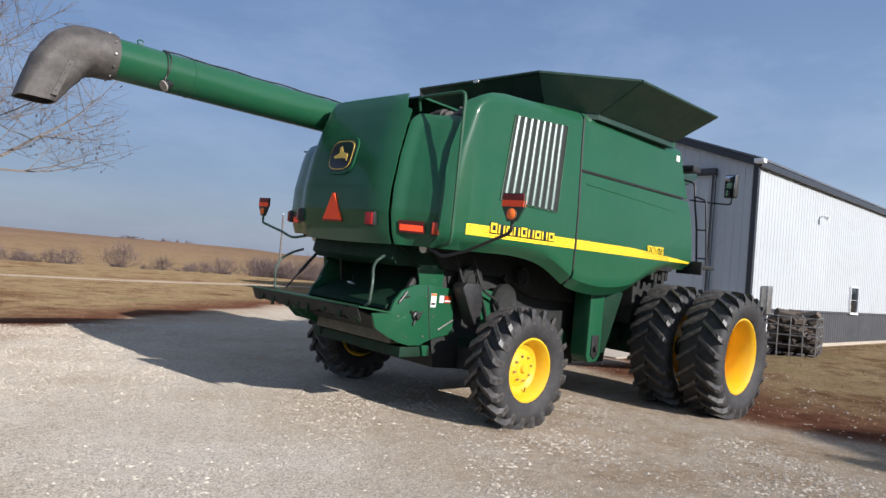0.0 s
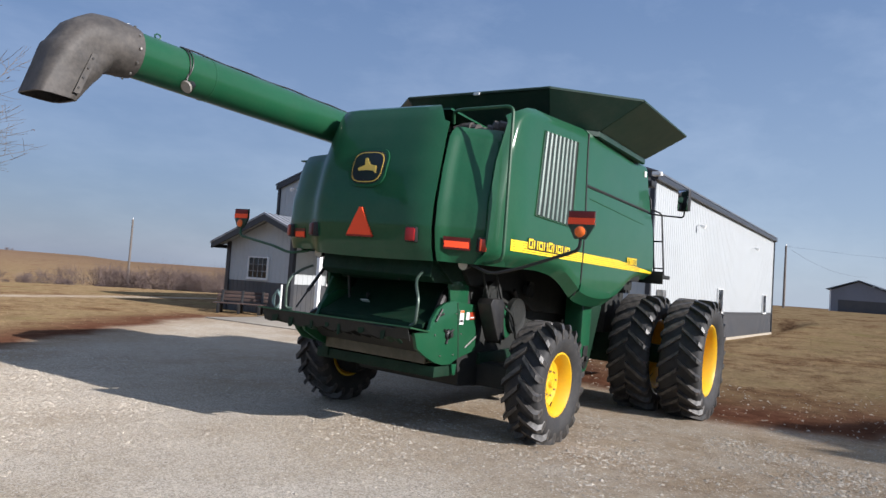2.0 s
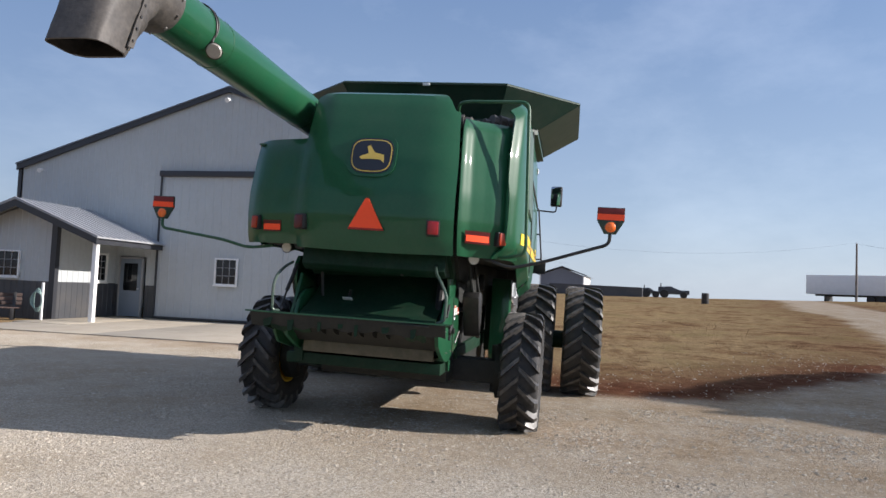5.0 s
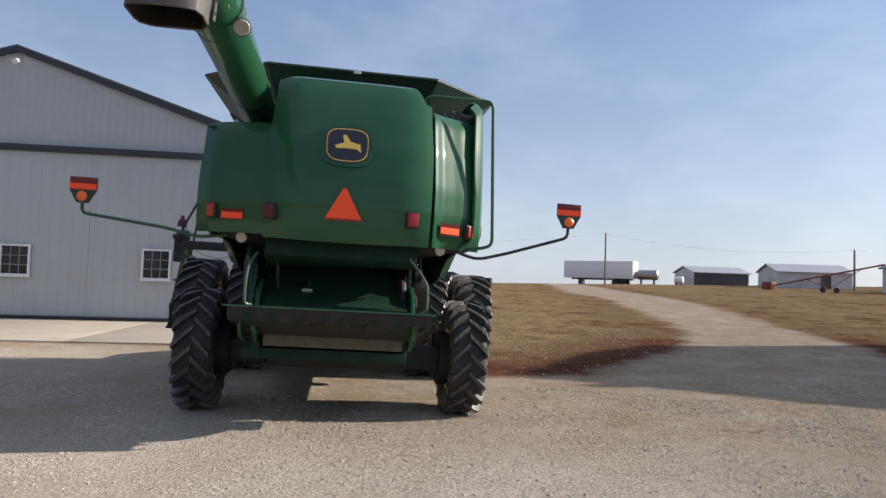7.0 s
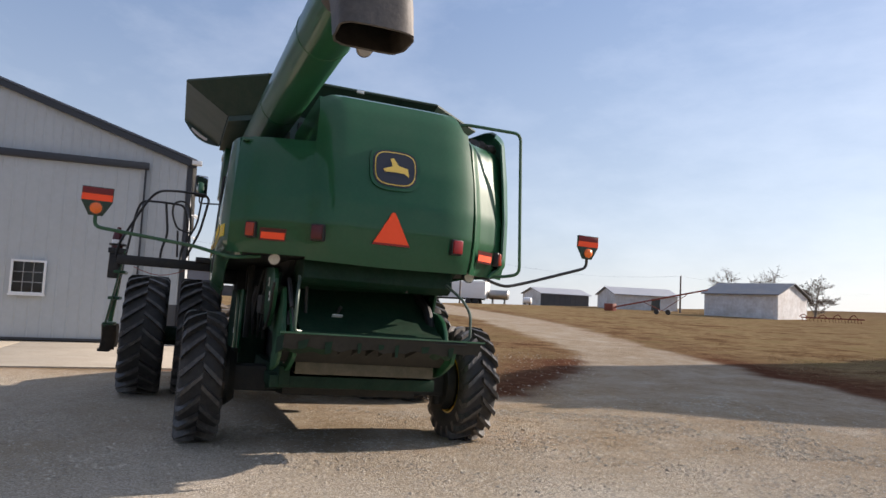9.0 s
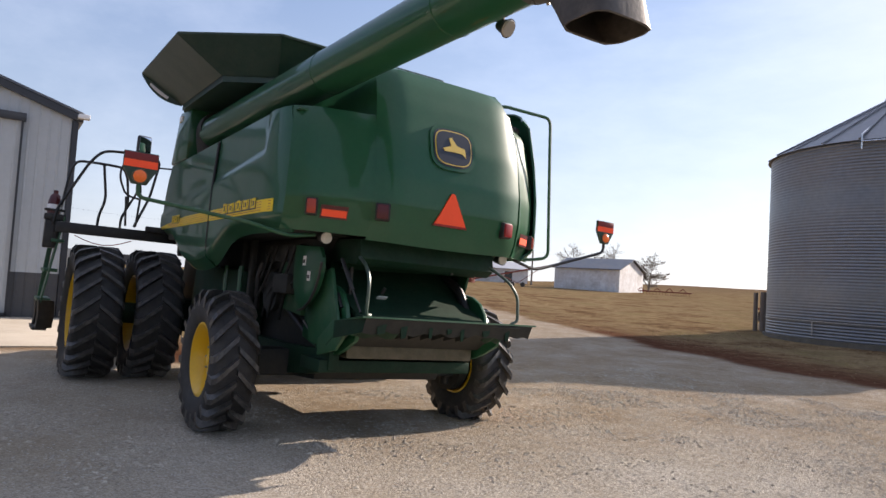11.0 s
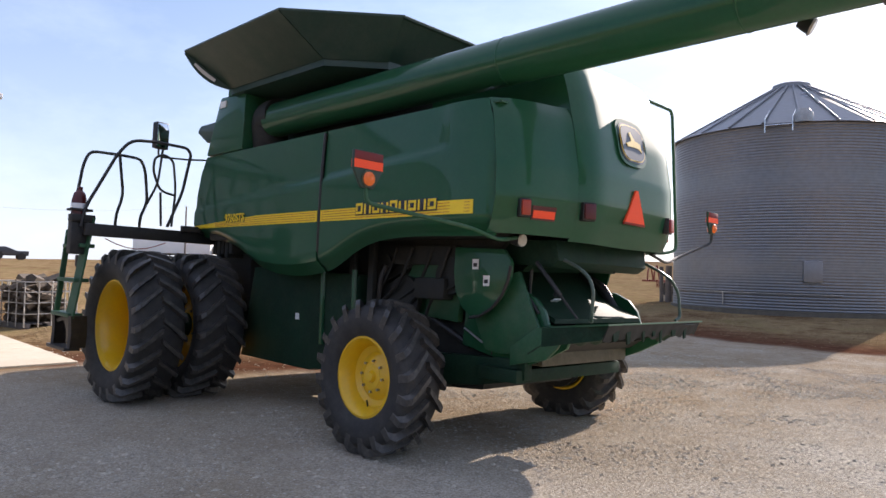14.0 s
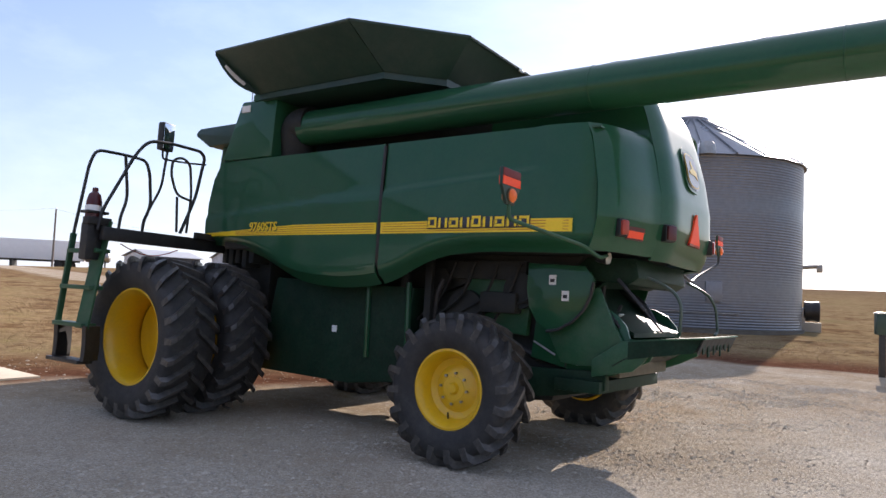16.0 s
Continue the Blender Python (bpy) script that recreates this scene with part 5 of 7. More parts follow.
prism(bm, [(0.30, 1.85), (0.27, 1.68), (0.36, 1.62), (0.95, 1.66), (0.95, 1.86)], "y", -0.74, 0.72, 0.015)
part("rear_beam", bm, SHADEGREEN, combine)
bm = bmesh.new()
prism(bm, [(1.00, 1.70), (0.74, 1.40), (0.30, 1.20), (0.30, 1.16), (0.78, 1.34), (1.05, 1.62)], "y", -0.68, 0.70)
part("straw_chute", bm, SHADEGREEN, combine)
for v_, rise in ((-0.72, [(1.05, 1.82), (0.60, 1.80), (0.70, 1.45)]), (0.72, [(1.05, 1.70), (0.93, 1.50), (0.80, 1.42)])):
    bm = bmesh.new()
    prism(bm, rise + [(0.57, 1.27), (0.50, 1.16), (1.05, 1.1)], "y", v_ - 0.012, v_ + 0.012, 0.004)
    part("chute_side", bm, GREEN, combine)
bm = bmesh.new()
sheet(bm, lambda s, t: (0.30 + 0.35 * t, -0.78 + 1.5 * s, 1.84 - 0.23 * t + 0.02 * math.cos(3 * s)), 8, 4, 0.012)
part("hood_skirt", bm, SHADEGREEN, combine)
for a_, c_ in (((0.34, -0.30, 1.70), (0.36, -0.30, 1.62)), ((0.62, 0.62, 1.64), (0.66, 0.60, 1.25)), ((0.60, 0.30, 1.38), (0.58, 0.28, 1.44))):
    bm = bmesh.new()
    tube(bm, [a_, c_], 0.018, 8)
    part("rod", bm, BLACK, combine)
bm = bmesh.new()
box(bm, 0.325, 0.335, 0.18, 0.28, 1.335, 1.385, m=None)
part("decal", bm, DECAL, combine, m=pose(0.575, 0.31, 1.345, 0, -60, 0) @ Matrix.Translation((-0.33, -0.23, -1.36)))
# side plates of the chopper
for sgn, vv in ((-1, -0.74), (1, 0.76)):
    bm = bmesh.new()
    prism(bm, [(0.06, 1.13), (0.13, 0.97), (0.30, 0.88), (0.45, 0.82), (0.60, 0.785), (0.76, 0.785), (0.90, 0.84), (1.25, 0.91), (1.20, 1.41), (0.74, 1.445), (0.58, 1.425), (0.44, 1.36), (0.35, 1.26), (0.31, 1.15)], "y", vv - 0.02, vv + 0.02, 0.008)
    plate = part("chopper_side_plate", bm, GREEN, combine)
    bm = bmesh.new()
    lathe(bm, [(0.0, -0.06), (0.028, -0.055), (0.03, -0.03), (0.05, -0.02), (0.058, 0.0), (0.058, 0.01)], 16, "y", (0.66, vv + sgn * 0.02, 1.10))
    for a_ in (0.5, 2.6, 4.4):
        tube(bm, [(0.66, vv - 0.03, 1.10), (0.66 + 0.10 * math.cos(a_), vv - 0.03, 1.10 + 0.10 * math.sin(a_))], 0.014, 6)
    if sgn > 0:
        bmesh.ops.scale(bm, vec=(1, -1, 1), space=Matrix.Translation((0, -(vv + 0.02), 0)), verts=bm.verts)
    part("bearing_hub", bm, BLACK, plate)
    for k in range(6):
        bm = bmesh.new()
        c_, s_ = math.cos(k * 1.047), math.sin(k * 1.047)
        y0 = vv + sgn * 0.02
        tube(bm, [(0.66 + 0.25 * c_, y0, 1.10 + 0.25 * s_), (0.66 + 0.25 * c_, y0 + sgn * 0.012, 1.10 + 0.25 * s_)], 0.009, 6)
        part("bolt", bm, STEEL, plate)
    bm = bmesh.new()
    tube(bm, [(0.90, vv + sgn * 0.02, 0.85), (0.80, vv + sgn * 0.02, 1.43)], 0.007, 6)
    part("seam", bm, BLACK, plate)
    bm = bmesh.new()
    tube(bm, [(0.40, vv + sgn * 0.03, 1.24), (0.46, vv + sgn * 0.03, 1.31), (0.50, vv + sgn * 0.03, 1.36)], 0.014, 6)
    tube(bm, [(0.42, vv + sgn * 0.03, 1.29), (0.54, vv + sgn * 0.03, 1.31)], 0.01, 6)
    part("latch", bm, BLACK, plate)
    bm = bmesh.new()
    tube(bm, [(1.0, vv + sgn * 0.03, 0.95), (1.22, vv + sgn * 0.03, 1.06)], 0.010, 6)
    part("rod", bm, STEEL, plate)
    bm = bmesh.new()
    prism(bm, [(0.80, 0.78), (0.90, 0.78), (0.87, 0.66), (0.83, 0.67)], "y", vv - 0.012, vv + 0.012, 0.004)
    part("lug", bm, GREEN, plate)
for a, b_, z0_, z1_, c in ((0.86, 0.94, 1.20, 1.35, DECAL), (0.862, 0.938, 1.325, 1.348, AMBER), (0.87, 0.93, 1.225, 1.25, BLACK), (0.99, 1.055, 1.25, 1.33, DECAL), (1.065, 1.17, 1.25, 1.33, AMBERDARK), (1.07, 1.165, 1.265, 1.28, DECAL)):
    bm = bmesh.new()
    box(bm, a, b_, -0.766 - (0.002 if z1_ - z0_ < 0.05 else 0), -0.761, z0_, z1_)
    part("decal", bm, c, combine)
bm = bmesh.new()
prism(bm, [(1.55, 1.44), (1.85, 1.40), (2.02, 1.28), (2.02, 1.16), (1.85, 1.05), (1.62, 1.0)], "y", -0.84, -0.80, 0.008)
part("drive_guard", bm, GREEN, combine)
bm = bmesh.new()
prism(bm, [(1.12, 1.44), (1.17, 1.50), (1.38, 1.50), (1.44, 1.45), (1.46, 1.24), (1.44, 1.0), (1.37, 1.02), (1.24, 1.23)], "y", -0.98, -0.80, 0.02)
part("hose_cover", bm, BLACK, combine, "black moulded hose cover")
# spreader pan with its deflector, vanes and loop handles
bm = bmesh.new()
sheet(bm, lambda s, t: ((-0.36 + 0.14 * t) * (1 - s) + 0.32 * s, (0.97 - 1.88 * t) * (1 - s) + (0.84 - 1.60 * t) * s, 1.21 - 0.07 * s), 6, 10, 0.014)
pan = part("spreader_pan", bm, GREEN_DK, combine, "wide green spreader pan")
bm = bmesh.new()
prism(bm, [(-0.33, 1.195), (-0.26, 1.08), (0.28, 0.98), (0.28, 1.13)], "y", 0.885, 0.905)
part("end_plate", bm, SHADEGREEN, pan)
# ragged black flap on the rear lip, painting the shade beneath it
bm = bmesh.new()
sheet(bm, lambda s, t: (-0.335 + 0.13 * s + 0.05 * t, 0.93 - 1.80 * s, 1.195 - (0.115 + 0.02 * math.sin(17 * s) * math.sin(41 * s)) * t), 40, 2, 0.008)
part("shade_flap", bm, SHADEBLACK, pan)
for s_, w_, z_ in ((0.09, 0.05, 1.07), (0.21, 0.035, 1.04), (0.36, 0.02, 1.05), (0.47, 0.03, 1.09), (0.55, 0.02, 1.03), (0.70, 0.045, 1.08), (0.84, 0.03, 1.05)):
    bm = bmesh.new()
    u_, v_ = -0.30 + 0.13 * s_, 0.93 - 1.80 * s_
    prism(bm, [(v_ - w_, 1.165), (v_ + w_, 1.165), (v_ + w_ * 0.7, z_), (v_ - w_ * 0.5, z_ + 0.01)], "x", u_ - 0.02, u_ - 0.008)
    part("tab", bm, SHADEGREEN, pan)
# black sheet added for the dark shade under the pan
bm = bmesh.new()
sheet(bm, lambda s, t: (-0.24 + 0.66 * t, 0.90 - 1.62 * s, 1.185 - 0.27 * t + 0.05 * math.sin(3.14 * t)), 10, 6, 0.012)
part("shade_backing", bm, SHADEBLACK, pan)
# skirts and vanes are dark too: the pan's shade is in their colour
for v0, v1 in ((0.46, 0.86), (-0.66, -0.46)):
    bm = bmesh.new()
    sheet(bm, lambda s, t: (-0.20 + 0.22 * t, v0 + (v1 - v0) * s, 1.175 - (0.15 + 0.012 * math.sin(11 * s)) * t), 10, 3, 0.008)
    part("skirt", bm, SHADEGREEN, pan)
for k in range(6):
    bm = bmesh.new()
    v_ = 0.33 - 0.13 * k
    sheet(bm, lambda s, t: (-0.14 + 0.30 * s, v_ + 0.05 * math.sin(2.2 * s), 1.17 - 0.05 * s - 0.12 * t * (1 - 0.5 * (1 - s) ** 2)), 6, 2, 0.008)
    part("vane", bm, SHADEBLACK, pan)
    bm = bmesh.new()
    tube(bm, [(-0.17, v_ + 0.07, 1.185), (-0.17, v_ + 0.07, 1.16)], 0.012, 6)
    part("bolt", bm, STEEL, pan)
bm = bmesh.new()
box(bm, 0.42, 0.46, -0.66, 0.69, 0.795, 0.905, 0.006)
box(bm, 0.46, 0.8, -0.66, 0.69, 0.795, 0.815)
part("cream_bar", bm, CREAM, pan, "dusty dull cross bar")
# green darkened here for the shade below the pan
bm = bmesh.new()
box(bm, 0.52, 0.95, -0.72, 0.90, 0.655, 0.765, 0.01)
part("cross_member", bm, SHADEGREEN, combine)
for line in ([(-0.08, 0.76, 1.205), (-0.12, 0.82, 1.21), (-0.13, 0.82, 1.45), (-0.08, 0.81, 1.55), (0.04, 0.79, 1.63), (0.18, 0.77, 1.68)],
             [(-0.03, -0.76, 1.20), (-0.04, -0.83, 1.23), (-0.02, -0.83, 1.46), (0.02, -0.76, 1.58), (0.10, -0.70, 1.65), (0.24, -0.66, 1.72)]):
    bm = bmesh.new()
    tube(bm, bend(line, 0.06), 0.0145, 8)
    part("loop_handle", bm, HANDLE, pan)
for v_ in (0.80,):
    bm = bmesh.new()
    tube(bm, [(0.02, v_, 1.22), (0.20, v_ + 0.01, 1.42)], 0.010, 8)
    tube(bm, [(0.18, v_ + 0.01, 1.40), (0.42, v_ + 0.02, 1.66)], 0.019, 8)
    part("gas_strut", bm, BLACK, combine)
bm = bmesh.new()
tube(bm, bend([(0.95, -0.60, 1.60), (0.70, -0.64, 1.50), (0.55, -0.66, 1.26), (0.50, -0.66, 1.18)], 0.1), 0.045, 10)
part("flexible_hose", bm, BLACK, combine, "dark ribbed flexible hose")
# round work lights under the hood corners
for v_ in (-0.99, 0.97):
    bm = bmesh.new()
    tube(bm, [(0.56, v_, 1.84), (0.46, v_, 1.83)], 0.045, 16, 0.058)
    wk = part("work_light", bm, BLACK, combine)
    bm = bmesh.new()
    tube(bm, [(0.462, v_, 1.83), (0.448, v_, 1.829)], 0.054, 16, 0.048)
    part("lens", bm, LAMP, wk)
# left side: belt guards and covers
bm = bmesh.new()
prism(bm, [(0.60, 1.66), (0.68, 1.76), (1.24, 1.78), (1.25, 1.56), (1.22, 1.38), (1.14, 1.25), (1.03, 1.18), (0.90, 1.20), (0.77, 1.28), (0.66, 1.40), (0.60, 1.53)], "y", 0.89, 0.93, 0.006)
cover = part("belt_cover", bm, GREEN, combine, "green belt cover with small white decals", 18)
bm = bmesh.new()
tube(bm, [(0.60, 0.93, 1.62), (0.62, 0.935, 1.49), (0.68, 0.935, 1.37), (0.78, 0.935, 1.265), (0.92, 0.935, 1.185), (1.03, 0.935, 1.165)], 0.014, 6)
part("seal", bm, BLACK, cover)
for a, c in ((0.99, 1.63), (0.86, 1.49)):
    bm = bmesh.new()
    box(bm, a - 0.035, a + 0.035, 0.931, 0.935, c - 0.045, c + 0.045)
    part("decal", bm, DECAL, cover)
    bm = bmesh.new()
    box(bm, a - 0.02, a + 0.022, 0.936, 0.939, c - 0.022, c + 0.01)
    part("decal_print", bm, BLACK, cover)
bm = bmesh.new()
prism(bm, [(0.58, 1.58), (0.42, 1.24), (0.35, 1.12), (0.46, 0.95), (0.60, 0.89), (0.78, 0.88), (0.92, 0.90), (1.00, 1.05), (1.08, 1.22), (0.9, 1.5)], "y", 0.81, 0.845, 0.006)
part("lower_guard", bm, GREEN_DK, combine)
bm = bmesh.new()
prism(bm, [(0.34, 1.13), (0.02, 1.16), (0.14, 0.97), (0.24, 0.88), (0.60, 0.80), (0.60, 0.95)], "y", 0.87, 0.90, 0.008)
part("lower_guard", bm, GREEN_DK, combine)
bm = bmesh.new()
prism(bm, [(1.25, 1.75), (1.85, 1.78), (2.0, 1.5), (1.95, 1.15), (1.3, 1.1)], "y", 0.72, 0.80, 0.02)
part("lower_guard", bm, GREEN_DK, combine)
# grain elevator on the right, frame rails and axles
bm = bmesh.new()
prism(bm, [(3.40, 1.7), (3.72, 1.7), (3.74, 0.64), (3.66, 0.56), (3.48, 0.56), (3.42, 0.64)], "y", -1.12, -0.86, 0.02)
el = part("grain_elevator", bm, GREEN, combine, "upright green grain elevator")
bm = bmesh.new()
prism(bm, [(3.5, 0.92), (3.66, 0.92), (3.66, 0.66), (3.58, 0.60), (3.5, 0.66)], "y", -1.135, -1.12, 0.004)
tube(bm, [(3.58, -1.12, 0.75), (3.58, -1.17, 0.75)], 0.04, 12)
part("hand_door", bm, BLACK, el)
# return housing and left cover take the darkened green for their shade
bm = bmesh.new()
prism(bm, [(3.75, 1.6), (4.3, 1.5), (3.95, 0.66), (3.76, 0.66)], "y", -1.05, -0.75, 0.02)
part("return_housing", bm, SHADEGREEN, combine)
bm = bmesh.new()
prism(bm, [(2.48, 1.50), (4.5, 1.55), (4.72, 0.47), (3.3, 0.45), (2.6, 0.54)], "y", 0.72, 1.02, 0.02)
part("left_side_cover", bm, SHADEGREEN, combine)
bm = bmesh.new()
box(bm, 3.5, 3.57, 1.021, 1.025, 0.98, 1.05)
part("decal", bm, DECAL, combine)
for u_, z0, z1 in ((2.52, 0.8, 1.55), (3.05, 0.75, 1.55)):
    bm = bmesh.new()
    tube(bm, [(u_, 1.03, z0), (u_ + 0.02, 1.03, z1)], 0.03, 8)
    part("upright", bm, GREEN, combine)
# axle black for its shade; the added wide discs hide sunlit inner rims
bm = bmesh.new()
box(bm, 1.43, 1.73, -1.25, 1.25, 0.50, 0.76, 0.03)
for sgn in (-1, 1):
    tube(bm, [(1.56, sgn * 1.10, 0.635), (1.56, sgn * 1.42, 0.635)], 0.11, 16, 0.14)
    tube(bm, [(1.58, sgn * 1.18, 0.40), (1.58, sgn * 1.18, 0.92)], 0.07, 12)
    lathe(bm, [(0.0, -0.10), (0.26, -0.10), (0.305, -0.04), (0.305, 0.06), (0.0, 0.06)], 28, "y", (1.60, sgn * 1.24, 0.635))
part("rear_axle", bm, SHADEBLACK, combine)
# front axle: shade under the body put into its colour
bm = bmesh.new()
box(bm, 4.95, 5.45, -1.2, 1.2, 0.6, 1.05, 0.04)
tube(bm, [(5.2, -1.95, 0.81), (5.2, 1.95, 0.81)], 0.14, 16)
part("front_axle", bm, SHADEGREEN, combine)
# black mass added for the shaded gap between body and front tyres
bm = bmesh.new()
box(bm, 4.72, 5.5, -0.95, 0.95, 1.05, 1.92, 0.03)
for k in range(5):
    box(bm, 4.75 + 0.16 * k, 4.83 + 0.16 * k, -1.2 + 0.03 * k, -0.9, 1.72 - 0.05 * (k % 2), 1.9, 0.01)
    box(bm, 4.75 + 0.16 * k, 4.83 + 0.16 * k, 0.9, 1.2 - 0.03 * k, 1.70 - 0.05 * (k % 2), 1.9, 0.01)
part("cab_base_shade", bm, SHADEBLACK, combine)
# chassis rails: darkened green in place of the shade beneath
for sgn in (-1, 1):
    bm = bmesh.new()
    if sgn > 0:
        prism(bm, [(0.5, 0.68), (0.5, 0.85), (1.7, 0.80), (4.9, 0.80), (4.9, 0.48), (1.7, 0.50), (1.0, 0.58)], "y", 0.72, 0.82, 0.01)
    else:
        prism(bm, [(1.4, 0.74), (1.4, 0.87), (4.9, 0.95), (4.9, 0.75)], "y", -0.74, -0.64, 0.01)
    part("chassis_rail", bm, SHADEGREEN, combine)
for k, (a, c) in enumerate((((1.2, 0.72, 0.9), (2.6, 0.75, 1.3)), ((1.4, -0.75, 1.3), (3.0, -0.76, 0.9)), ((2.0, -0.78, 1.6), (2.4, -0.78, 1.0)), ((2.2, 0.9, 1.6), (2.3, 0.9, 1.1)))):
    bm = bmesh.new()
    tube(bm, bend([a, (Vector(a) + Vector(c)) / 2 + Vector((0, 0.03, 0.12)), c], 0.2), 0.03, 8)
    part("hydraulic_hose", bm, BLACK, combine)
# cab front, seen past the body
bm = bmesh.new()
prism(bm, [(5.25, 3.30), (5.25, 3.52), (5.6, 3.555), (6.40, 3.55), (6.49, 3.50), (6.49, 3.45), (6.20, 3.28)], "y", -0.90, 0.90, 0.03)
part("cab_roof", bm, TANKDK, combine)
bm = bmesh.new()
prism(bm, [(5.2, 2.05), (5.2, 3.46), (6.0, 3.46), (6.15, 2.3), (6.0, 2.05)], "y", -0.74, 0.74, 0.02)
part("cab", bm, GLASS, combine, "dark glazed cab")
for a, c in (((5.55, 0.75, 2.05), (5.55, 0.75, 3.46)), ((6.15, 0.74, 2.3), (6.0, 0.74, 3.46))):
    for sgn in (-1, 1):
        bm = bmesh.new()
        tube(bm, [(a[0], sgn * a[1], a[2]), (c[0], sgn * c[1], c[2])], 0.04, 8)
        part("cab_post", bm, GREEN_DK, combine)
bm = bmesh.new()
prism(bm, [(5.7, 1.15), (5.7, 1.55), (6.9, 1.5), (8.4, 0.9), (8.4, 0.45), (7.9, 0.45), (6.2, 1.0)], "y", -0.62, 0.62, 0.03)
part("feeder_house", bm, GREEN_DK, combine)
bm = bmesh.new()
tube(bm, [(5.62, 0.7, 3.6), (5.62, 0.7, 4.15)], 0.006, 5)
part("aerial", bm, BLACK, combine)
for sgn, m_ in ((-1, (6.2, -1.60, 3.27)), (1, (6.15, 1.57, 3.25))):
    bm = bmesh.new()
    box(bm, -0.05, 0.05, -0.10, 0.10, -0.18, 0.18, 0.03)
    mr = part("cab_mirror", bm, BLACK, combine, "black cab mirror on an arm", m=pose(*m_, 0, 0, 12 * sgn))
    bm = bmesh.new()
    box(bm, -0.056, -0.048, -0.085, 0.085, -0.16, 0.16, 0.003)
    part("mirror_glass", bm, mat("mirror_glass", (0.8, 0.8, 0.82), 0.03, 1.0, 0.02, 2, 20), mr)
    bm = bmesh.new()
    tube(bm, bend([(0.03, 0, -0.15), (0.03, 0, -0.28), (0.03, -sgn * 0.45, -0.24), (0.0, -sgn * 0.75, -0.2)], 0.06), 0.013, 6)
    part("mirror_arm", bm, BLACK, mr)
# small right platform with a pair of hand rails
bm = bmesh.new()
box(bm, 5.70, 6.15, -1.48, -0.9, 1.95, 2.01, 0.01)
box(bm, 5.66, 5.70, -1.50, -1.1, 1.86, 2.06, 0.01)
rplat = part("side_platform", bm, SHADEBLACK, combine, "small dark platform beside the cab")
bm = bmesh.new()
tube(bm, bend([(6.0, -1.26, 1.98), (6.0, -1.20, 2.6), (6.0, -1.13, 3.0), (6.0, -1.10, 3.3), (6.0, -0.85, 3.36)], 0.08), 0.016, 8)
tube(bm, bend([(6.0, -1.42, 1.98), (6.0, -1.36, 2.55), (6.0, -1.31, 3.02), (6.0, -1.14, 3.08)], 0.06), 0.014, 8)
for z_ in (2.12, 2.56):
    tube(bm, [(6.0, -1.26 + 0.08 * (z_ - 2), z_), (6.0, -1.42 + 0.1 * (z_ - 2), z_)], 0.012, 6)
part("handrail", bm, BLACK, rplat)
bm = bmesh.new()
box(bm, 5.75, 6.0, -1.18, -0.88, 3.44, 3.54, 0.02)
part("roof_lamp", bm, BLACK, rplat)
# left platform, rails and ladder
bm = bmesh.new()
box(bm, 5.52, 6.15, 1.2, 2.46, 1.88, 1.95, 0.01)
box(bm, 5.44, 5.52, 1.02, 2.66, 1.82, 1.965, 0.012)
box(bm, 5.38, 5.44, 1.20, 1.55, 1.95, 2.03, 0.01)
plat = part("platform", bm, BLACK, combine, "dark side platform with handrails and a folding ladder")


def rail(r, *lines):
    bm = bmesh.new()
    for u, pts in lines:
        tube(bm, bend([(u, v - 0.064 + 0.028 * z, z - 0.028 * v) for v, z in pts], 0.11), r, 8)
    part("handrail", bm, BLACK, plat)


rail(0.019, (6.15, [(2.73, 0.96), (2.62, 1.94), (2.49, 2.80), (2.42, 2.97), (2.06, 2.97), (1.79, 2.95), (1.73, 2.80), (1.69, 2.39), (1.78, 2.18), (1.78, 2.0)]),
     (6.15, [(2.06, 2.96), (2.0, 2.45), (2.08, 2.2), (2.09, 2.0)]))
rail(0.019, (5.5, [(2.70, 2.0), (2.66, 2.22), (2.32, 2.89), (2.17, 3.07), (1.88, 3.09), (1.48, 3.07), (1.42, 3.0), (1.52, 2.49), (1.70, 2.05)]))
rail(0.015, (5.38, [(1.70, 2.05), (1.66, 2.50), (1.70, 2.86), (1.80, 2.93), (1.93, 2.89), (1.95, 2.72), (1.86, 2.48), (1.68, 2.44)]), (5.38, [(1.85, 2.46), (1.83, 2.05)]))
rail(0.016, (6.15, [(1.5, 3.19), (1.56, 2.65), (1.78, 2.2), (1.78, 2.05)]))
bm = bmesh.new()
sheet(bm, lambda s, t: (5.43 + 0.24 * s + 0.03 * t, 2.74 - 0.17 * t, 0.87 + 1.16 * t), 1, 2, 0.02)
side = part("ladder_side", bm, GREEN_DK, plat)
bm = bmesh.new()
sheet(bm, lambda s, t: (5.50 + 0.12 * s, 2.732 - 0.17 * (0.1 + 0.14 * t), 0.87 + 1.16 * (0.1 + 0.14 * t) + 0.02), 1, 1, 0.003)
part("sticker", bm, CREAM, side, "faded yellow sticker")
bm = bmesh.new()
prism(bm, [(2.60, 1.9), (2.66, 1.9), (2.74, 0.87), (2.68, 0.87)], "x", 6.08, 6.12, 0.006)
part("ladder_side", bm, GREEN_DK, plat)
for z_ in (1.70, 1.30, 0.90):
    bm = bmesh.new()
    v_ = 2.74 - 0.10 * (z_ - 0.9)
    box(bm, 5.49, 6.10, v_ - 0.13, v_ + 0.03, z_ - 0.02, z_ + 0.025, 0.006)
    part("step", bm, GREEN_DK, plat)
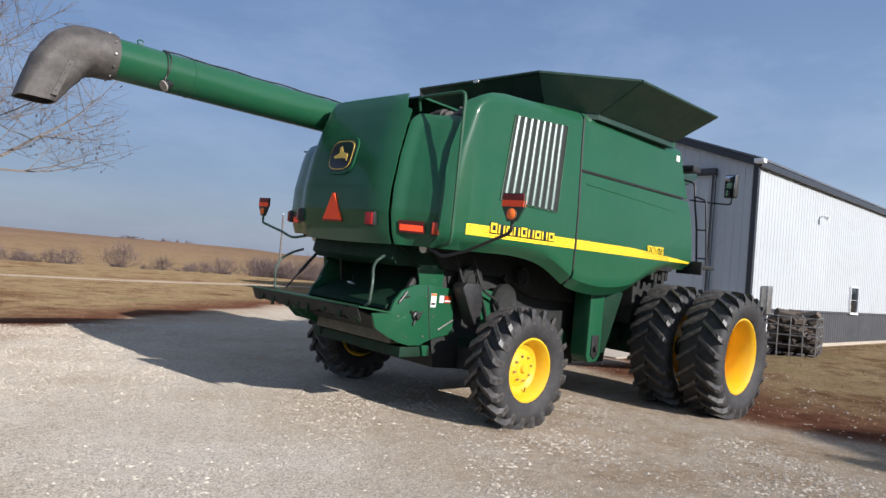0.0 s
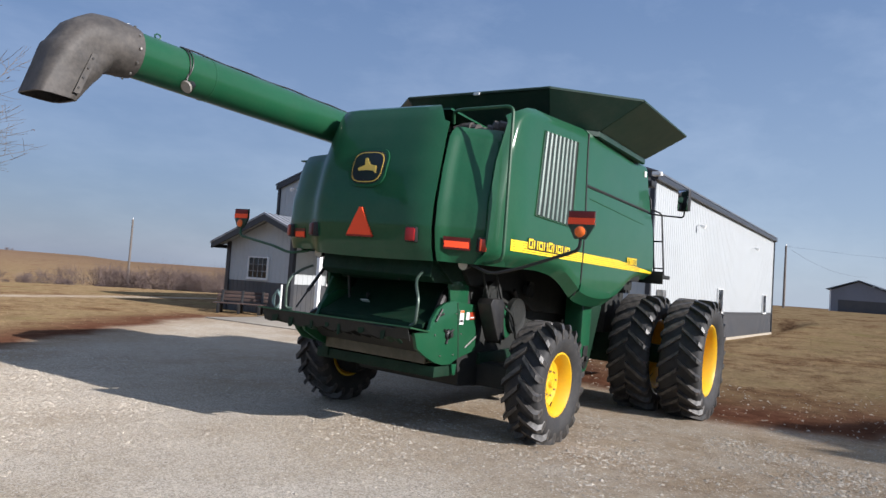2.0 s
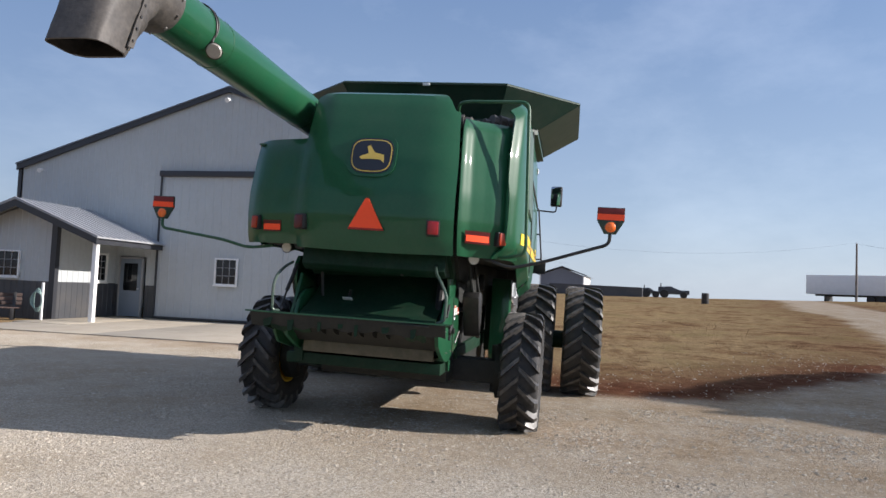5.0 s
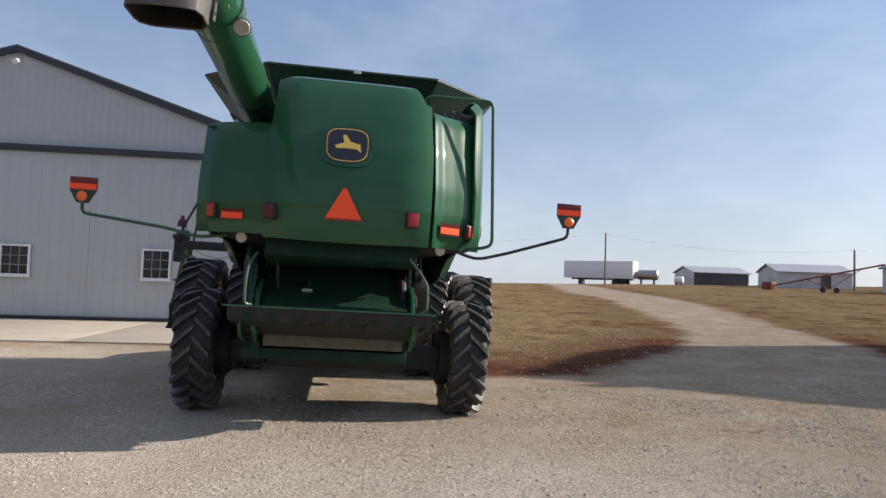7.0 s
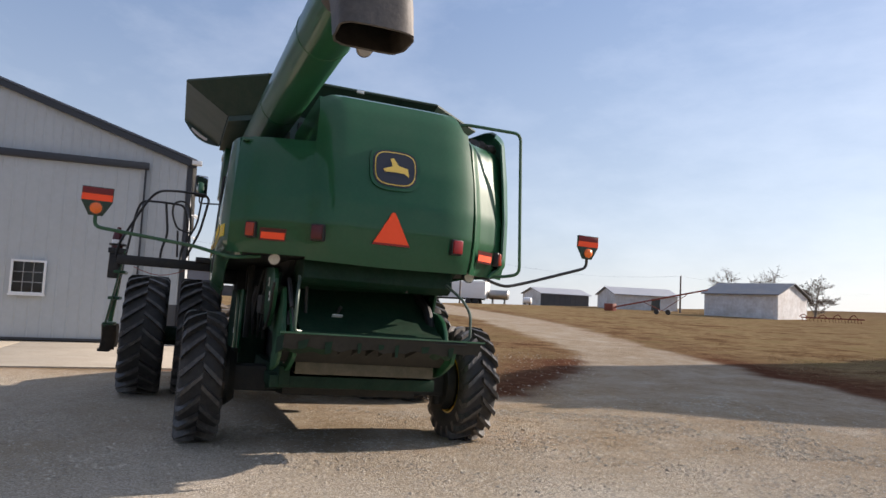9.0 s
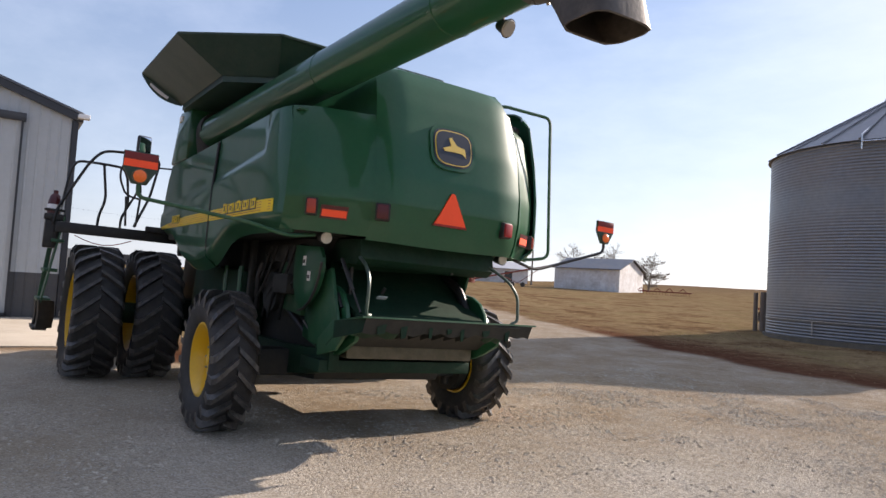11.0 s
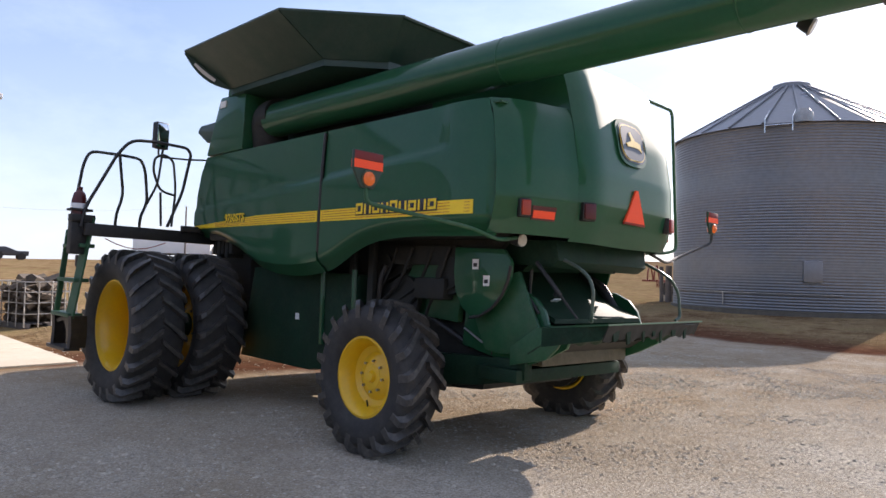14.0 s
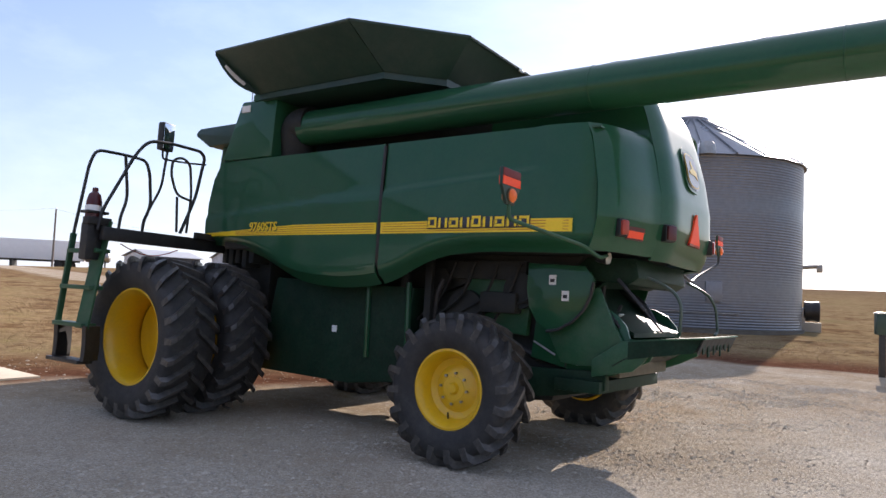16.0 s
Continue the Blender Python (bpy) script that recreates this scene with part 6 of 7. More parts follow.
for u_ in (5.5, 6.08):
    bm = bmesh.new()
    sheet(bm, lambda s, t: (u_ - 0.03 + 0.06 * s + 0.01 * math.sin(t * 4), 2.77 - 0.19 * s - 0.015 * math.sin(t * 3), 0.90 - 0.37 * t), 2, 6, 0.05)
    part("rubber_strap", bm, BLACK, plat)
bm = bmesh.new()
box(bm, 5.47, 6.12, 2.62, 2.79, 0.50, 0.54, 0.006)
part("step", bm, BLACK, plat)
bm = bmesh.new()
tube(bm, [(5.5, 2.42 - 0.12 * i, 1.80 - 0.10 * math.sin(math.pi * i / 6)) for i in range(7)], 0.006, 5)
part("cable", bm, RED, plat)
bm = bmesh.new()
box(bm, 5.50, 5.62, 2.54, 2.80, 1.98, 2.06, 0.01)
box(bm, 5.54, 5.68, 2.60, 2.78, 1.60, 2.0, 0.02)
box(bm, 5.53, 5.69, 2.56, 2.80, 2.10, 2.13, 0.008)
part("extinguisher_bracket", bm, BLACK, plat)
bm = bmesh.new()
lathe(bm, [(0.0, -0.26), (0.075, -0.25), (0.08, -0.1), (0.08, 0.10), (0.06, 0.18), (0.03, 0.21), (0.03, 0.25), (0.0, 0.26)], 16, "z", (5.62, 2.69, 2.13))
part("fire_extinguisher", bm, REDDARK, plat, "small red fire extinguisher")
bm = bmesh.new()
lathe(bm, [(0.083, -0.03), (0.085, 0.05), (0.083, 0.06)], 16, "z", (5.62, 2.69, 2.13))
part("extinguisher_band", bm, WHITE, plat)


# ---- wheels ----
lug_meshes = {}


def lug_mesh(r, rc, hw, lugs, side):
    """One bar of the tread, shared by all bars of a tyre's side."""
    key = (r, side)
    if key not in lug_meshes:
        bm = bmesh.new()
        secs = []
        for t in (0.0, 0.3, 0.62, 0.86, 1.0):
            y = side * hw * (0.0 + 1.0 * t)
            ang = 0.27 * t * (23 / lugs)
            top = r - (0.05 * ((t - 0.8) / 0.2) ** 2 if t > 0.8 else 0)
            bot = rc - 0.02 - (0.09 if t > 0.9 else 0.03 if t > 0.8 else 0)
            wa = (0.034 + 0.008 * t) / r
            secs.append([(ra * math.cos(ang + da), y, ra * math.sin(ang + da)) for da, ra in ((-wa, bot), (-wa * 0.70, top), (wa * 0.70, top), (wa, bot))])
        rings = [[bm.verts.new(p) for p in sc] for sc in secs]
        for p, q in zip(rings, rings[1:]):
            for i in range(3):
                bm.faces.new((p[i], p[i + 1], q[i + 1], q[i]))
        bm.faces.new(rings[0])
        bm.faces.new(rings[-1])
        bmesh.ops.recalc_face_normals(bm, faces=bm.faces)
        me = bpy.data.meshes.new("lug")
        bm.to_mesh(me)
        bm.free()
        me.materials.append(LUGRUBBER)
        lug_meshes[key] = me
    return lug_meshes[key]


def wheel(name, u, v, z, r, w, rim_r, lugs, sgn, dish, label):
    """A lugged tractor tyre on a dished yellow rim. sgn is the outer side."""
    th = new(name)
    th.parent = combine
    th["label"] = label
    th.matrix_basis = pose(u, v, z, 0, random.uniform(0, 60), 0)
    bm = bmesh.new()
    hw = w / 2
    rc = r - 0.052
    lathe(bm, [(rim_r, -hw * 0.72), (rim_r + 0.03, -hw * 0.86), ((rim_r + rc) * 0.5, -hw * 1.0), (rc - 0.06, -hw * 0.97), (rc - 0.018, -hw * 0.82), (rc - 0.004, -hw * 0.4),
               (rc, 0), (rc - 0.004, hw * 0.4), (rc - 0.018, hw * 0.82), (rc - 0.06, hw * 0.97), ((rim_r + rc) * 0.5, hw * 1.0), (rim_r + 0.03, hw * 0.86), (rim_r, hw * 0.72)], 64, "y", closed=True)
    part("tyre", bm, RUBBER, th, "black lugged tractor tyre", 50)
    for side in (-1, 1):
        for k in range(lugs):
            ob = new("lug", lug_mesh(r, rc, hw, lugs, side))
            ob.parent = th
            ob.matrix_basis = Matrix.Rotation(2 * math.pi * (k + (0.5 if side > 0 else 0)) / lugs, 4, "Y")
    bm = bmesh.new()
    o = hw * 0.80
    lathe(bm, [(rim_r - 0.005, -o), (rim_r + 0.022, -o + 0.004), (rim_r + 0.024, -o + 0.02), (rim_r - 0.02, -o + 0.05), (rim_r - 0.055, -0.03), (rim_r - 0.055, 0.03),
               (rim_r - 0.02, o - 0.05), (rim_r + 0.024, o - 0.02), (rim_r + 0.022, o - 0.004), (rim_r - 0.005, o), (rim_r - 0.022, o - 0.02), (rim_r - 0.045, o - 0.06),
               (rim_r - 0.075, 0.03), (rim_r - 0.075, -0.03), (rim_r - 0.045, -o + 0.06), (rim_r - 0.022, -o + 0.02)], 64, "y", closed=True)
    part("rim", bm, YELLOW, th, "yellow steel rim", 40)
    bm = bmesh.new()
    d = dish * sgn
    lathe(bm, [(0.0, d - 0.012), (rim_r * 0.36, d - 0.012), (rim_r * 0.62, d - 0.012 - 0.05 * sgn), (rim_r - 0.06, d - 0.012 - 0.02 * sgn), (rim_r - 0.06, d + 0.012 - 0.02 * sgn), (rim_r * 0.62, d + 0.012 - 0.05 * sgn),
               (rim_r * 0.36, d + 0.012), (0.0, d + 0.012)], 48, "y")
    part("disc", bm, YELLOW, th, "", 40)
    if dish < 0:
        return th
    bm = bmesh.new()
    lathe(bm, [(0.0, d + sgn * 0.05), (0.04, d + sgn * 0.048), (0.055, d + sgn * 0.018), (0.105, d + sgn * 0.016), (0.11, d)], 24, "y")
    part("hub", bm, YELLOW, th)
    for k in range(8):
        bm = bmesh.new()
        c_, s_ = math.cos(k * math.pi / 4 + 0.2), math.sin(k * math.pi / 4 + 0.2)
        rb = 0.135 if rim_r < 0.45 else 0.19
        tube(bm, [(rb * c_, d, rb * s_), (rb * c_, d + sgn * 0.028, rb * s_)], 0.012, 6)
        part("wheel_bolt", bm, STEEL, th)
    bm = bmesh.new()
    a_ = -0.5
    tube(bm, [((rim_r - 0.06) * math.cos(a_), sgn * o * 0.3, (rim_r - 0.06) * math.sin(a_)), ((rim_r - 0.12) * math.cos(a_), sgn * o * 0.45, (rim_r - 0.12) * math.sin(a_))], 0.008, 6)
    part("valve", bm, BLACK, th)
    return th


wheel("rear_wheel", 1.60, 1.465, 0.625, 0.665, 0.42, 0.335, 20, 1, 0.05, "rear wheel with yellow rim")
wheel("rear_wheel", 1.60, -1.465, 0.643, 0.665, 0.42, 0.335, 20, -1, 0.05, "rear wheel with yellow rim")
for v_, s_ in ((1.43, 1), (2.16, 1), (-1.43, -1), (-2.16, -1)):
    wheel("front_wheel", 5.2, v_, 0.81, 0.87, 0.58, 0.505, 23, s_, -0.17 if abs(v_) > 2 else 0.06, "large front dual wheel with yellow rim")

# shafts, pulleys, pipes and posts, coloured black for the shade in the wheel arches
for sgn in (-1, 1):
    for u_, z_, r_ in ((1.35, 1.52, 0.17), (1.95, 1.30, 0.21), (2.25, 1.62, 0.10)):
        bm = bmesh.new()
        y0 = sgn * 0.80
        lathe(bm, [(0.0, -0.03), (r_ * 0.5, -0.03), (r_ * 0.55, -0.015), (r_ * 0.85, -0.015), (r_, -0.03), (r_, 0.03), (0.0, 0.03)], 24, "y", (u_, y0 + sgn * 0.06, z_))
        part("pulley", bm, SHADEBLACK, combine)
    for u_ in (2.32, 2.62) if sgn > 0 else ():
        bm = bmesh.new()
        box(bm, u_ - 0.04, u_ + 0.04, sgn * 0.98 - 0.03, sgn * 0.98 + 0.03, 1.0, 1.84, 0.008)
        part("frame_post", bm, SHADEBLACK, combine)
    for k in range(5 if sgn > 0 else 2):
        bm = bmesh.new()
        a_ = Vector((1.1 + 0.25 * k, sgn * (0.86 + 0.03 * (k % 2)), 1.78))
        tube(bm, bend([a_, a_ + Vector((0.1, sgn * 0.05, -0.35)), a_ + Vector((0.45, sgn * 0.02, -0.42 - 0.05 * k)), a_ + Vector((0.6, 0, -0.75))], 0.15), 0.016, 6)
        part("hydraulic_hose", bm, SHADEBLACK, combine)
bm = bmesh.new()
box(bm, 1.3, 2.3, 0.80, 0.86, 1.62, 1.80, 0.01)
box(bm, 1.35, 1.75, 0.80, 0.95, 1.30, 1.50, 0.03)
part("gearbox", bm, SHADEBLACK, combine)

# ---- things about the yard ----
def bench():
    th = thing("garden_bench", pose(15.95, 22.02, 0.0, 0, 0, -52) @ Matrix.Diagonal((0.96, 1.0, 0.84, 1.0)), "dark weathered wooden bench against the office wall", "bench")
    for i in range(3):
        bm = bmesh.new()
        box(bm, -0.95, 0.95, 0.30 + 0.03 * i, 0.335 + 0.03 * i, 0.52 + 0.15 * i, 0.64 + 0.15 * i, 0.008)
        part("back_slat", bm, WOOD, th)
    for i in range(3):
        bm = bmesh.new()
        box(bm, -0.95, 0.95, -0.24 + 0.17 * i, -0.09 + 0.17 * i, 0.41, 0.45, 0.008)
        part("seat_slat", bm, WOOD, th)
    for x in (-0.75, 0.0, 0.75):
        bm = bmesh.new()
        prism(bm, [(-0.26, 0.0), (-0.14, 0.0), (-0.10, 0.3), (0.16, 0.3), (0.2, 0.0), (0.34, 0.0), (0.30, 0.41), (0.42, 0.98), (0.36, 0.98), (0.26, 0.41), (-0.24, 0.41)], "x", x - 0.05, x + 0.05, 0.008)
        part("leg", bm, BLACK, th)


bench()
hs = thing("hose_stand", pose(16.5, 20.55, 0), "white hose hanger with a coiled pale green hose", "hose")
bm = bmesh.new()
box(bm, -0.03, 0.03, -0.03, 0.03, 0, 1.15, 0.005)
part("post", bm, WHITE, hs)
bm = bmesh.new()
for k in range(5):
    tube(bm, [(-0.06 - 0.015 * k, 0.1 + (0.13 + 0.02 * k) * math.cos(a * 0.4), 0.62 + (0.36 - 0.03 * k) * math.sin(a * 0.4)) for a in range(17)], 0.013, 6)
part("hose", bm, mat("pale_hose", (0.22, 0.32, 0.30), 0.5, 0, 0.1, 3, 30), hs)

crate = thing("firewood_crate", pose(20.15, 7.35, 0.0, 0, 0, 12) @ Matrix.Diagonal((1.2, 1.15, 1.0, 1.0)), "wire-sided pallet crate heaped with split firewood", "firewood crate")
bm = bmesh.new()
for i in range(5):
    box(bm, -0.6, 0.6, -0.5 + 0.22 * i, -0.36 + 0.22 * i, 0.10, 0.13, 0.004)
for y in (-0.45, 0.0, 0.45):
    box(bm, -0.6, 0.6, y - 0.05, y + 0.05, 0.0, 0.10, 0.004)
part("pallet", bm, POLE, crate)
for x in (-0.6, -0.3, 0.0, 0.3, 0.6):
    for y in (-0.52, 0.52):
        bm = bmesh.new()
        tube(bm, [(x, y, 0.05), (x, y, 1.08)], 0.014, 6)
        part("upright_wire", bm, STEEL, crate)
for y in (-0.26, 0.0, 0.26):
    for x in (-0.62, 0.62):
        bm = bmesh.new()
        tube(bm, [(x, y, 0.05), (x, y, 1.08)], 0.014, 6)
        part("upright_wire", bm, STEEL, crate)
for z in (0.35, 0.6, 0.85, 1.08):
    bm = bmesh.new()
    tube(bm, [(-0.62, -0.52, z), (0.62, -0.52, z), (0.62, 0.52, z), (-0.62, 0.52, z), (-0.62, -0.52, z)], 0.014, 6)
    part("ring_wire", bm, STEEL, crate)
rl = random.Random(5)
for k in range(130):
    bm = bmesh.new()
    r = rl.uniform(0.06, 0.12)
    ln = rl.uniform(0.28, 0.45)
    n = rl.choice((3, 4, 5, 7))
    pts = [(r * rl.uniform(0.8, 1.15) * math.cos(2 * math.pi * i / n), r * rl.uniform(0.8, 1.15) * math.sin(2 * math.pi * i / n)) for i in range(n)]
    prism(bm, pts, "x", -ln / 2, ln / 2)
    lay = k // 18
    part("log", bm, FIREWOOD, crate, smooth=0, m=pose(rl.uniform(-0.42, 0.42), rl.uniform(-0.38, 0.38), 0.21 + 0.13 * lay, rl.uniform(-20, 20), rl.uniform(-25, 25), rl.choice((0, 90, 70, 110)) + rl.uniform(-25, 25)))


# ---- bare tree at the edge of the grass ----
def bare_tree(name, x, y, height, spread, seed, label, leaves=0, twig=0.006, levels=5, stem=0.42):
    rt = random.Random(seed)
    th = thing(name, pose(x, y, ground_z(x, y) - 0.05), label, "tree")
    trunk, crown, tips = bmesh.new(), bmesh.new(), []

    def grow(p, d, ln, r, lev):
        pts, q, dd = [p], p, d
        for i in range(3):
            dd = (dd + Vector((rt.uniform(-1, 1), rt.uniform(-1, 1), rt.uniform(-0.5, 0.9))) * 0.16).normalized()
            q = q + dd * ln / 3
            pts.append(q)
        r1 = r * 0.62
        tube(trunk if lev < 2 else crown, pts, r, 8 if lev < 2 else 4 if lev < 4 else 3, r1, cap=False)
        if lev >= levels:
            tips.append(q)
            return
        for i in range(rt.choice((2, 3, 3)) if lev else 6):
            t = rt.uniform(0.35, 1.0)
            o = pts[1].lerp(pts[3], t) if lev else pts[0].lerp(pts[3], rt.uniform(0.35, 1.0))
            side = Vector((rt.uniform(-1, 1), rt.uniform(-1, 1), rt.uniform(-0.25, 0.55)))
            nd = (dd * 0.55 + side.normalized() * spread).normalized()
            grow(o, nd, ln * rt.uniform(0.55, 0.8), max(twig, r1 * rt.uniform(0.5, 0.8)), lev + 1)
        grow(q, dd, ln * 0.7, max(twig, r1 * 0.9), lev + 1)

    grow(Vector((0, 0, 0)), Vector((0.02, 0, 1)), height * stem, height * 0.02, 0)
    part("trunk", trunk, BARK, th)
    part("crown", crown, BARK, th, "bare twigs")
    if leaves:
        lf = bmesh.new()
        for k in range(leaves):
            p = rt.choice(tips)
            a = Vector((rt.uniform(-1, 1), rt.uniform(-1, 1), rt.uniform(-1, 1))).normalized() * 0.045
            b = a.orthogonal().normalized() * 0.028
            lf.faces.new([lf.verts.new(p + v) for v in (a, b, -a, -b)])
        tagged(part("dead_leaf", lf, WOOD, th, "few clinging brown leaves", smooth=0), kind="stuff")
    return th


bare_tree("tree", 1.6, 16.6, 10.5, 1.0, 11, "bare winter tree with pale bark and few brown leaves", 420, 0.0045, 6, 0.36)

# ---- distance: field hedge, farm buildings, poles and machines ----
def far_at(ex, ey, az, d):
    x, y = ex + d * math.cos(radians(az)), ey + d * math.sin(radians(az))
    return x, y, ground_z(x, y)


# brush in the low ground at the field edge: round leafless bushes with gaps between them
def bush(vs, fs, x, y, z, h, n, rb):
    """Adds the stems and fine twigs of one domed bush."""
    def twig(q0, q1, w, a):
        s = Vector((math.sin(a), -math.cos(a), 0)) * w
        o = len(vs)
        vs.extend(((q0 - s)[:], (q0 + s)[:], q1[:]))
        fs.append((o, o + 1, o + 2))
    for i in range(n):
        a, el = rb.uniform(0, 6.283), math.asin(rb.uniform(0.12, 1.0))
        reach = h * rb.uniform(0.6, 1.0)
        p0 = Vector((x + rb.gauss(0, 0.10) * h, y + rb.gauss(0, 0.10) * h, z - 0.1))
        tip = p0 + Vector((math.cos(a) * math.cos(el) * 0.85, math.sin(a) * math.cos(el) * 0.85, math.sin(el))) * reach
        mid = p0.lerp(tip, 0.5) + Vector((0, 0, 0.08 * h))
        twig(p0, mid, 0.016, a)
        for j in range(4):
            q = mid.lerp(tip, rb.uniform(0.0, 0.5))
            d = Vector((rb.gauss(0, 1), rb.gauss(0, 1), rb.gauss(0.5, 0.8))) * 0.16 * h
            twig(q, q.lerp(tip, 0.7) + d, 0.012, rb.uniform(0, 6.283))


rb = random.Random(3)
b_verts, b_faces = [], []
spots = [(74.6, 78, 2.3), (71.2, 74, 3.2), (68.3, 76, 2.1), (66.2, 84, 1.7), (65.2, 80, 2.0), (63.7, 74, 2.5)]
spots += [(76 + 1.1 * k + rb.uniform(-0.5, 0.5), rb.uniform(72, 96), rb.uniform(1.6, 3.2)) for k in range(20)]
spots += [(40 + 0.62 * k + rb.uniform(-0.4, 0.4), rb.uniform(70, 92), rb.uniform(2.2, 3.5)) for k in range(36)]
spots += [(rb.uniform(40, 97), rb.uniform(66, 100), rb.uniform(0.6, 1.2)) for k in range(60)]
for az, d, h in spots:
    x, y, z = far_at(0, 0, az, d)
    bush(b_verts, b_faces, x, y, z, h, int(70 + 60 * h), rb)
# low trees on the ridge
for k in range(26):
    x, y, z = far_at(0, 0, rb.choice((71.0, 70.2, 68.0, 67.0)) + rb.uniform(-0.6, 0.6), rb.uniform(255, 275))
    bush(b_verts, b_faces, x, y, z, rb.uniform(0.8, 1.5), 60, rb)
b_me = bpy.data.meshes.new("brush")
b_me.from_pydata(b_verts, [], b_faces)
b_me.materials.append(BRUSH)
tagged(new("brush", b_me), "leafless purple-brown brush along the field edge", "brush", kind="stuff")


def barn(name, corner, side_end, depth, eave, ridge, wall, roof, label, gable_mat=None, doors=()):
    """A gabled building: corner and side_end are the ends of its long front; it reaches depth behind it."""
    cx, cy, cz = corner
    dx, dy = side_end[0] - cx, side_end[1] - cy
    ln = math.hypot(dx, dy)
    ang = math.degrees(math.atan2(dy, dx))
    th = thing(name, pose(cx, cy, min(cz, side_end[2]) - 0.15, 0, 0, ang), label, "barn")
    s = depth
    bm = bmesh.new()
    rib_wall(bm, (0, 0), (ln, 0), 0, lambda q: eave, (0, -1), 0.9, 0.03, 0.15)
    part("front_wall", bm, wall, th)
    bm = bmesh.new()
    box(bm, 0, ln, s - 0.15, s, 0, eave)
    part("back_wall", bm, wall, th)
    for x0 in (0.0, ln - 0.15):
        bm = bmesh.new()
        prism(bm, [(0.16, 0), (s - 0.16, 0), (s - 0.16, eave), (s / 2, ridge), (0.16, eave)], "x", x0, x0 + 0.15)
        part("gable_wall", bm, gable_mat or wall, th)
    for y0, y1, z0, z1 in ((-0.35, s / 2, eave - 0.1, ridge), (s + 0.35, s / 2, eave - 0.1, ridge)):
        bm = bmesh.new()
        prism(bm, [(y0, z0 + 0.1), (y1, z1 + 0.1), (y1, z1 + 0.2), (y0, z0 + 0.2)], "x", -0.3, ln + 0.3)
        part("roof", bm, roof, th)
    for x0, x1, z1, mt in doors:
        bm = bmesh.new()
        box(bm, x0, x1, -0.08, -0.035, 0.1, z1)
        part("door", bm, mt, th)
    return th


E9, E63 = (-1.44, 8.36), (-1.88, 5.85)
# long grey building with a pale roof
barn("barn", far_at(*E9, -28.08, 112), far_at(*E9, -31.9, 116), 7.0, 2.05, 2.95, CHARCOAL, ROOFM, "long grey barn with a pale metal roof", OLDSHEET)
barn("barn", far_at(*E9, -33.95, 104), far_at(*E9, -38.7, 108), 7.0, 2.25, 3.3, OLDSHEET, ROOFM, "white farm building with a pale metal roof", OLDSHEET, ((5.6, 6.9, 1.9, GLASS),))
c0, c1 = far_at(*E9, -40.66, 90), far_at(*E9, -45.78, 86)
barn("barn", c0, c1, 7.5, 2.85, 4.2, OLDSHEET, BLUEROOF, "weathered white shed with a blue-grey roof", OLDSHEET)
barn("barn", far_at(-1.31, 3.25, 0.73, 97), far_at(-1.31, 3.25, 0.1, 113), 6.1, 2.7, 3.8, WHITE, BLUEROOF, "small grey farm building with a low gable", mat("grey_steel_siding", (0.17, 0.18, 0.21), 0.5, 0, 0.1, 0.4, 6))
w0, w1 = far_at(-1.31, 3.25, 3.58, 84), far_at(-1.31, 3.25, -3.7, 80)
fw = thing("bunker_wall", pose(0, 0, 0), "low dark grey concrete bunker wall", "wall")
bm = bmesh.new()
nv = Vector((w1[0] - w0[0], w1[1] - w0[1], 0)).normalized().cross(Vector((0, 0, 1))) * 0.15
vs = []
for (x, y, z), h in ((w0, 1.25), (w1, 1.05)):
    for sgn in (-1, 1):
        for zz in (-0.3, h):
            vs.append(bm.verts.new((x + nv.x * sgn, y + nv.y * sgn, z + zz)))
for f in ((0, 1, 3, 2), (4, 6, 7, 5), (0, 4, 5, 1), (2, 3, 7, 6), (0, 2, 6, 4), (1, 5, 7, 3)):
    bm.faces.new([vs[i] for i in f])
part("wall", bm, CHARCOAL, fw)

# box trailer, tank wagon and small tanks on the rise
p0, p1 = far_at(*E63, -17.03, 114), far_at(*E63, -22.4, 110)
tr = thing("semi_trailer", pose(p0[0], p0[1], ground_z(p0[0], p0[1]), 0, 0, math.degrees(math.atan2(p1[1] - p0[1], p1[0] - p0[0]))), "long white box trailer parked on the rise", "trailer")
TL = math.hypot(p1[0] - p0[0], p1[1] - p0[1])
bm = bmesh.new()
box(bm, 0, TL, -1.25, 1.25, 1.1, 3.8, 0.05)
part("box", bm, WHITE, tr)
bm = bmesh.new()
box(bm, 1.0, TL - 0.5, -0.5, 0.5, 0.85, 1.1)
box(bm, 2.4, 2.7, -1.0, 1.0, 0.05, 0.9)
part("chassis", bm, BLACK, tr)
for x in (TL - 2.9, TL - 1.6):
    for y in (-0.95, 0.95):
        bm = bmesh.new()
        lathe(bm, [(0.0, -0.14), (0.48, -0.14), (0.5, 0), (0.48, 0.14), (0.0, 0.14)], 20, "y", (x, y, 0.5))
        part("wheel", bm, BLACK, tr)


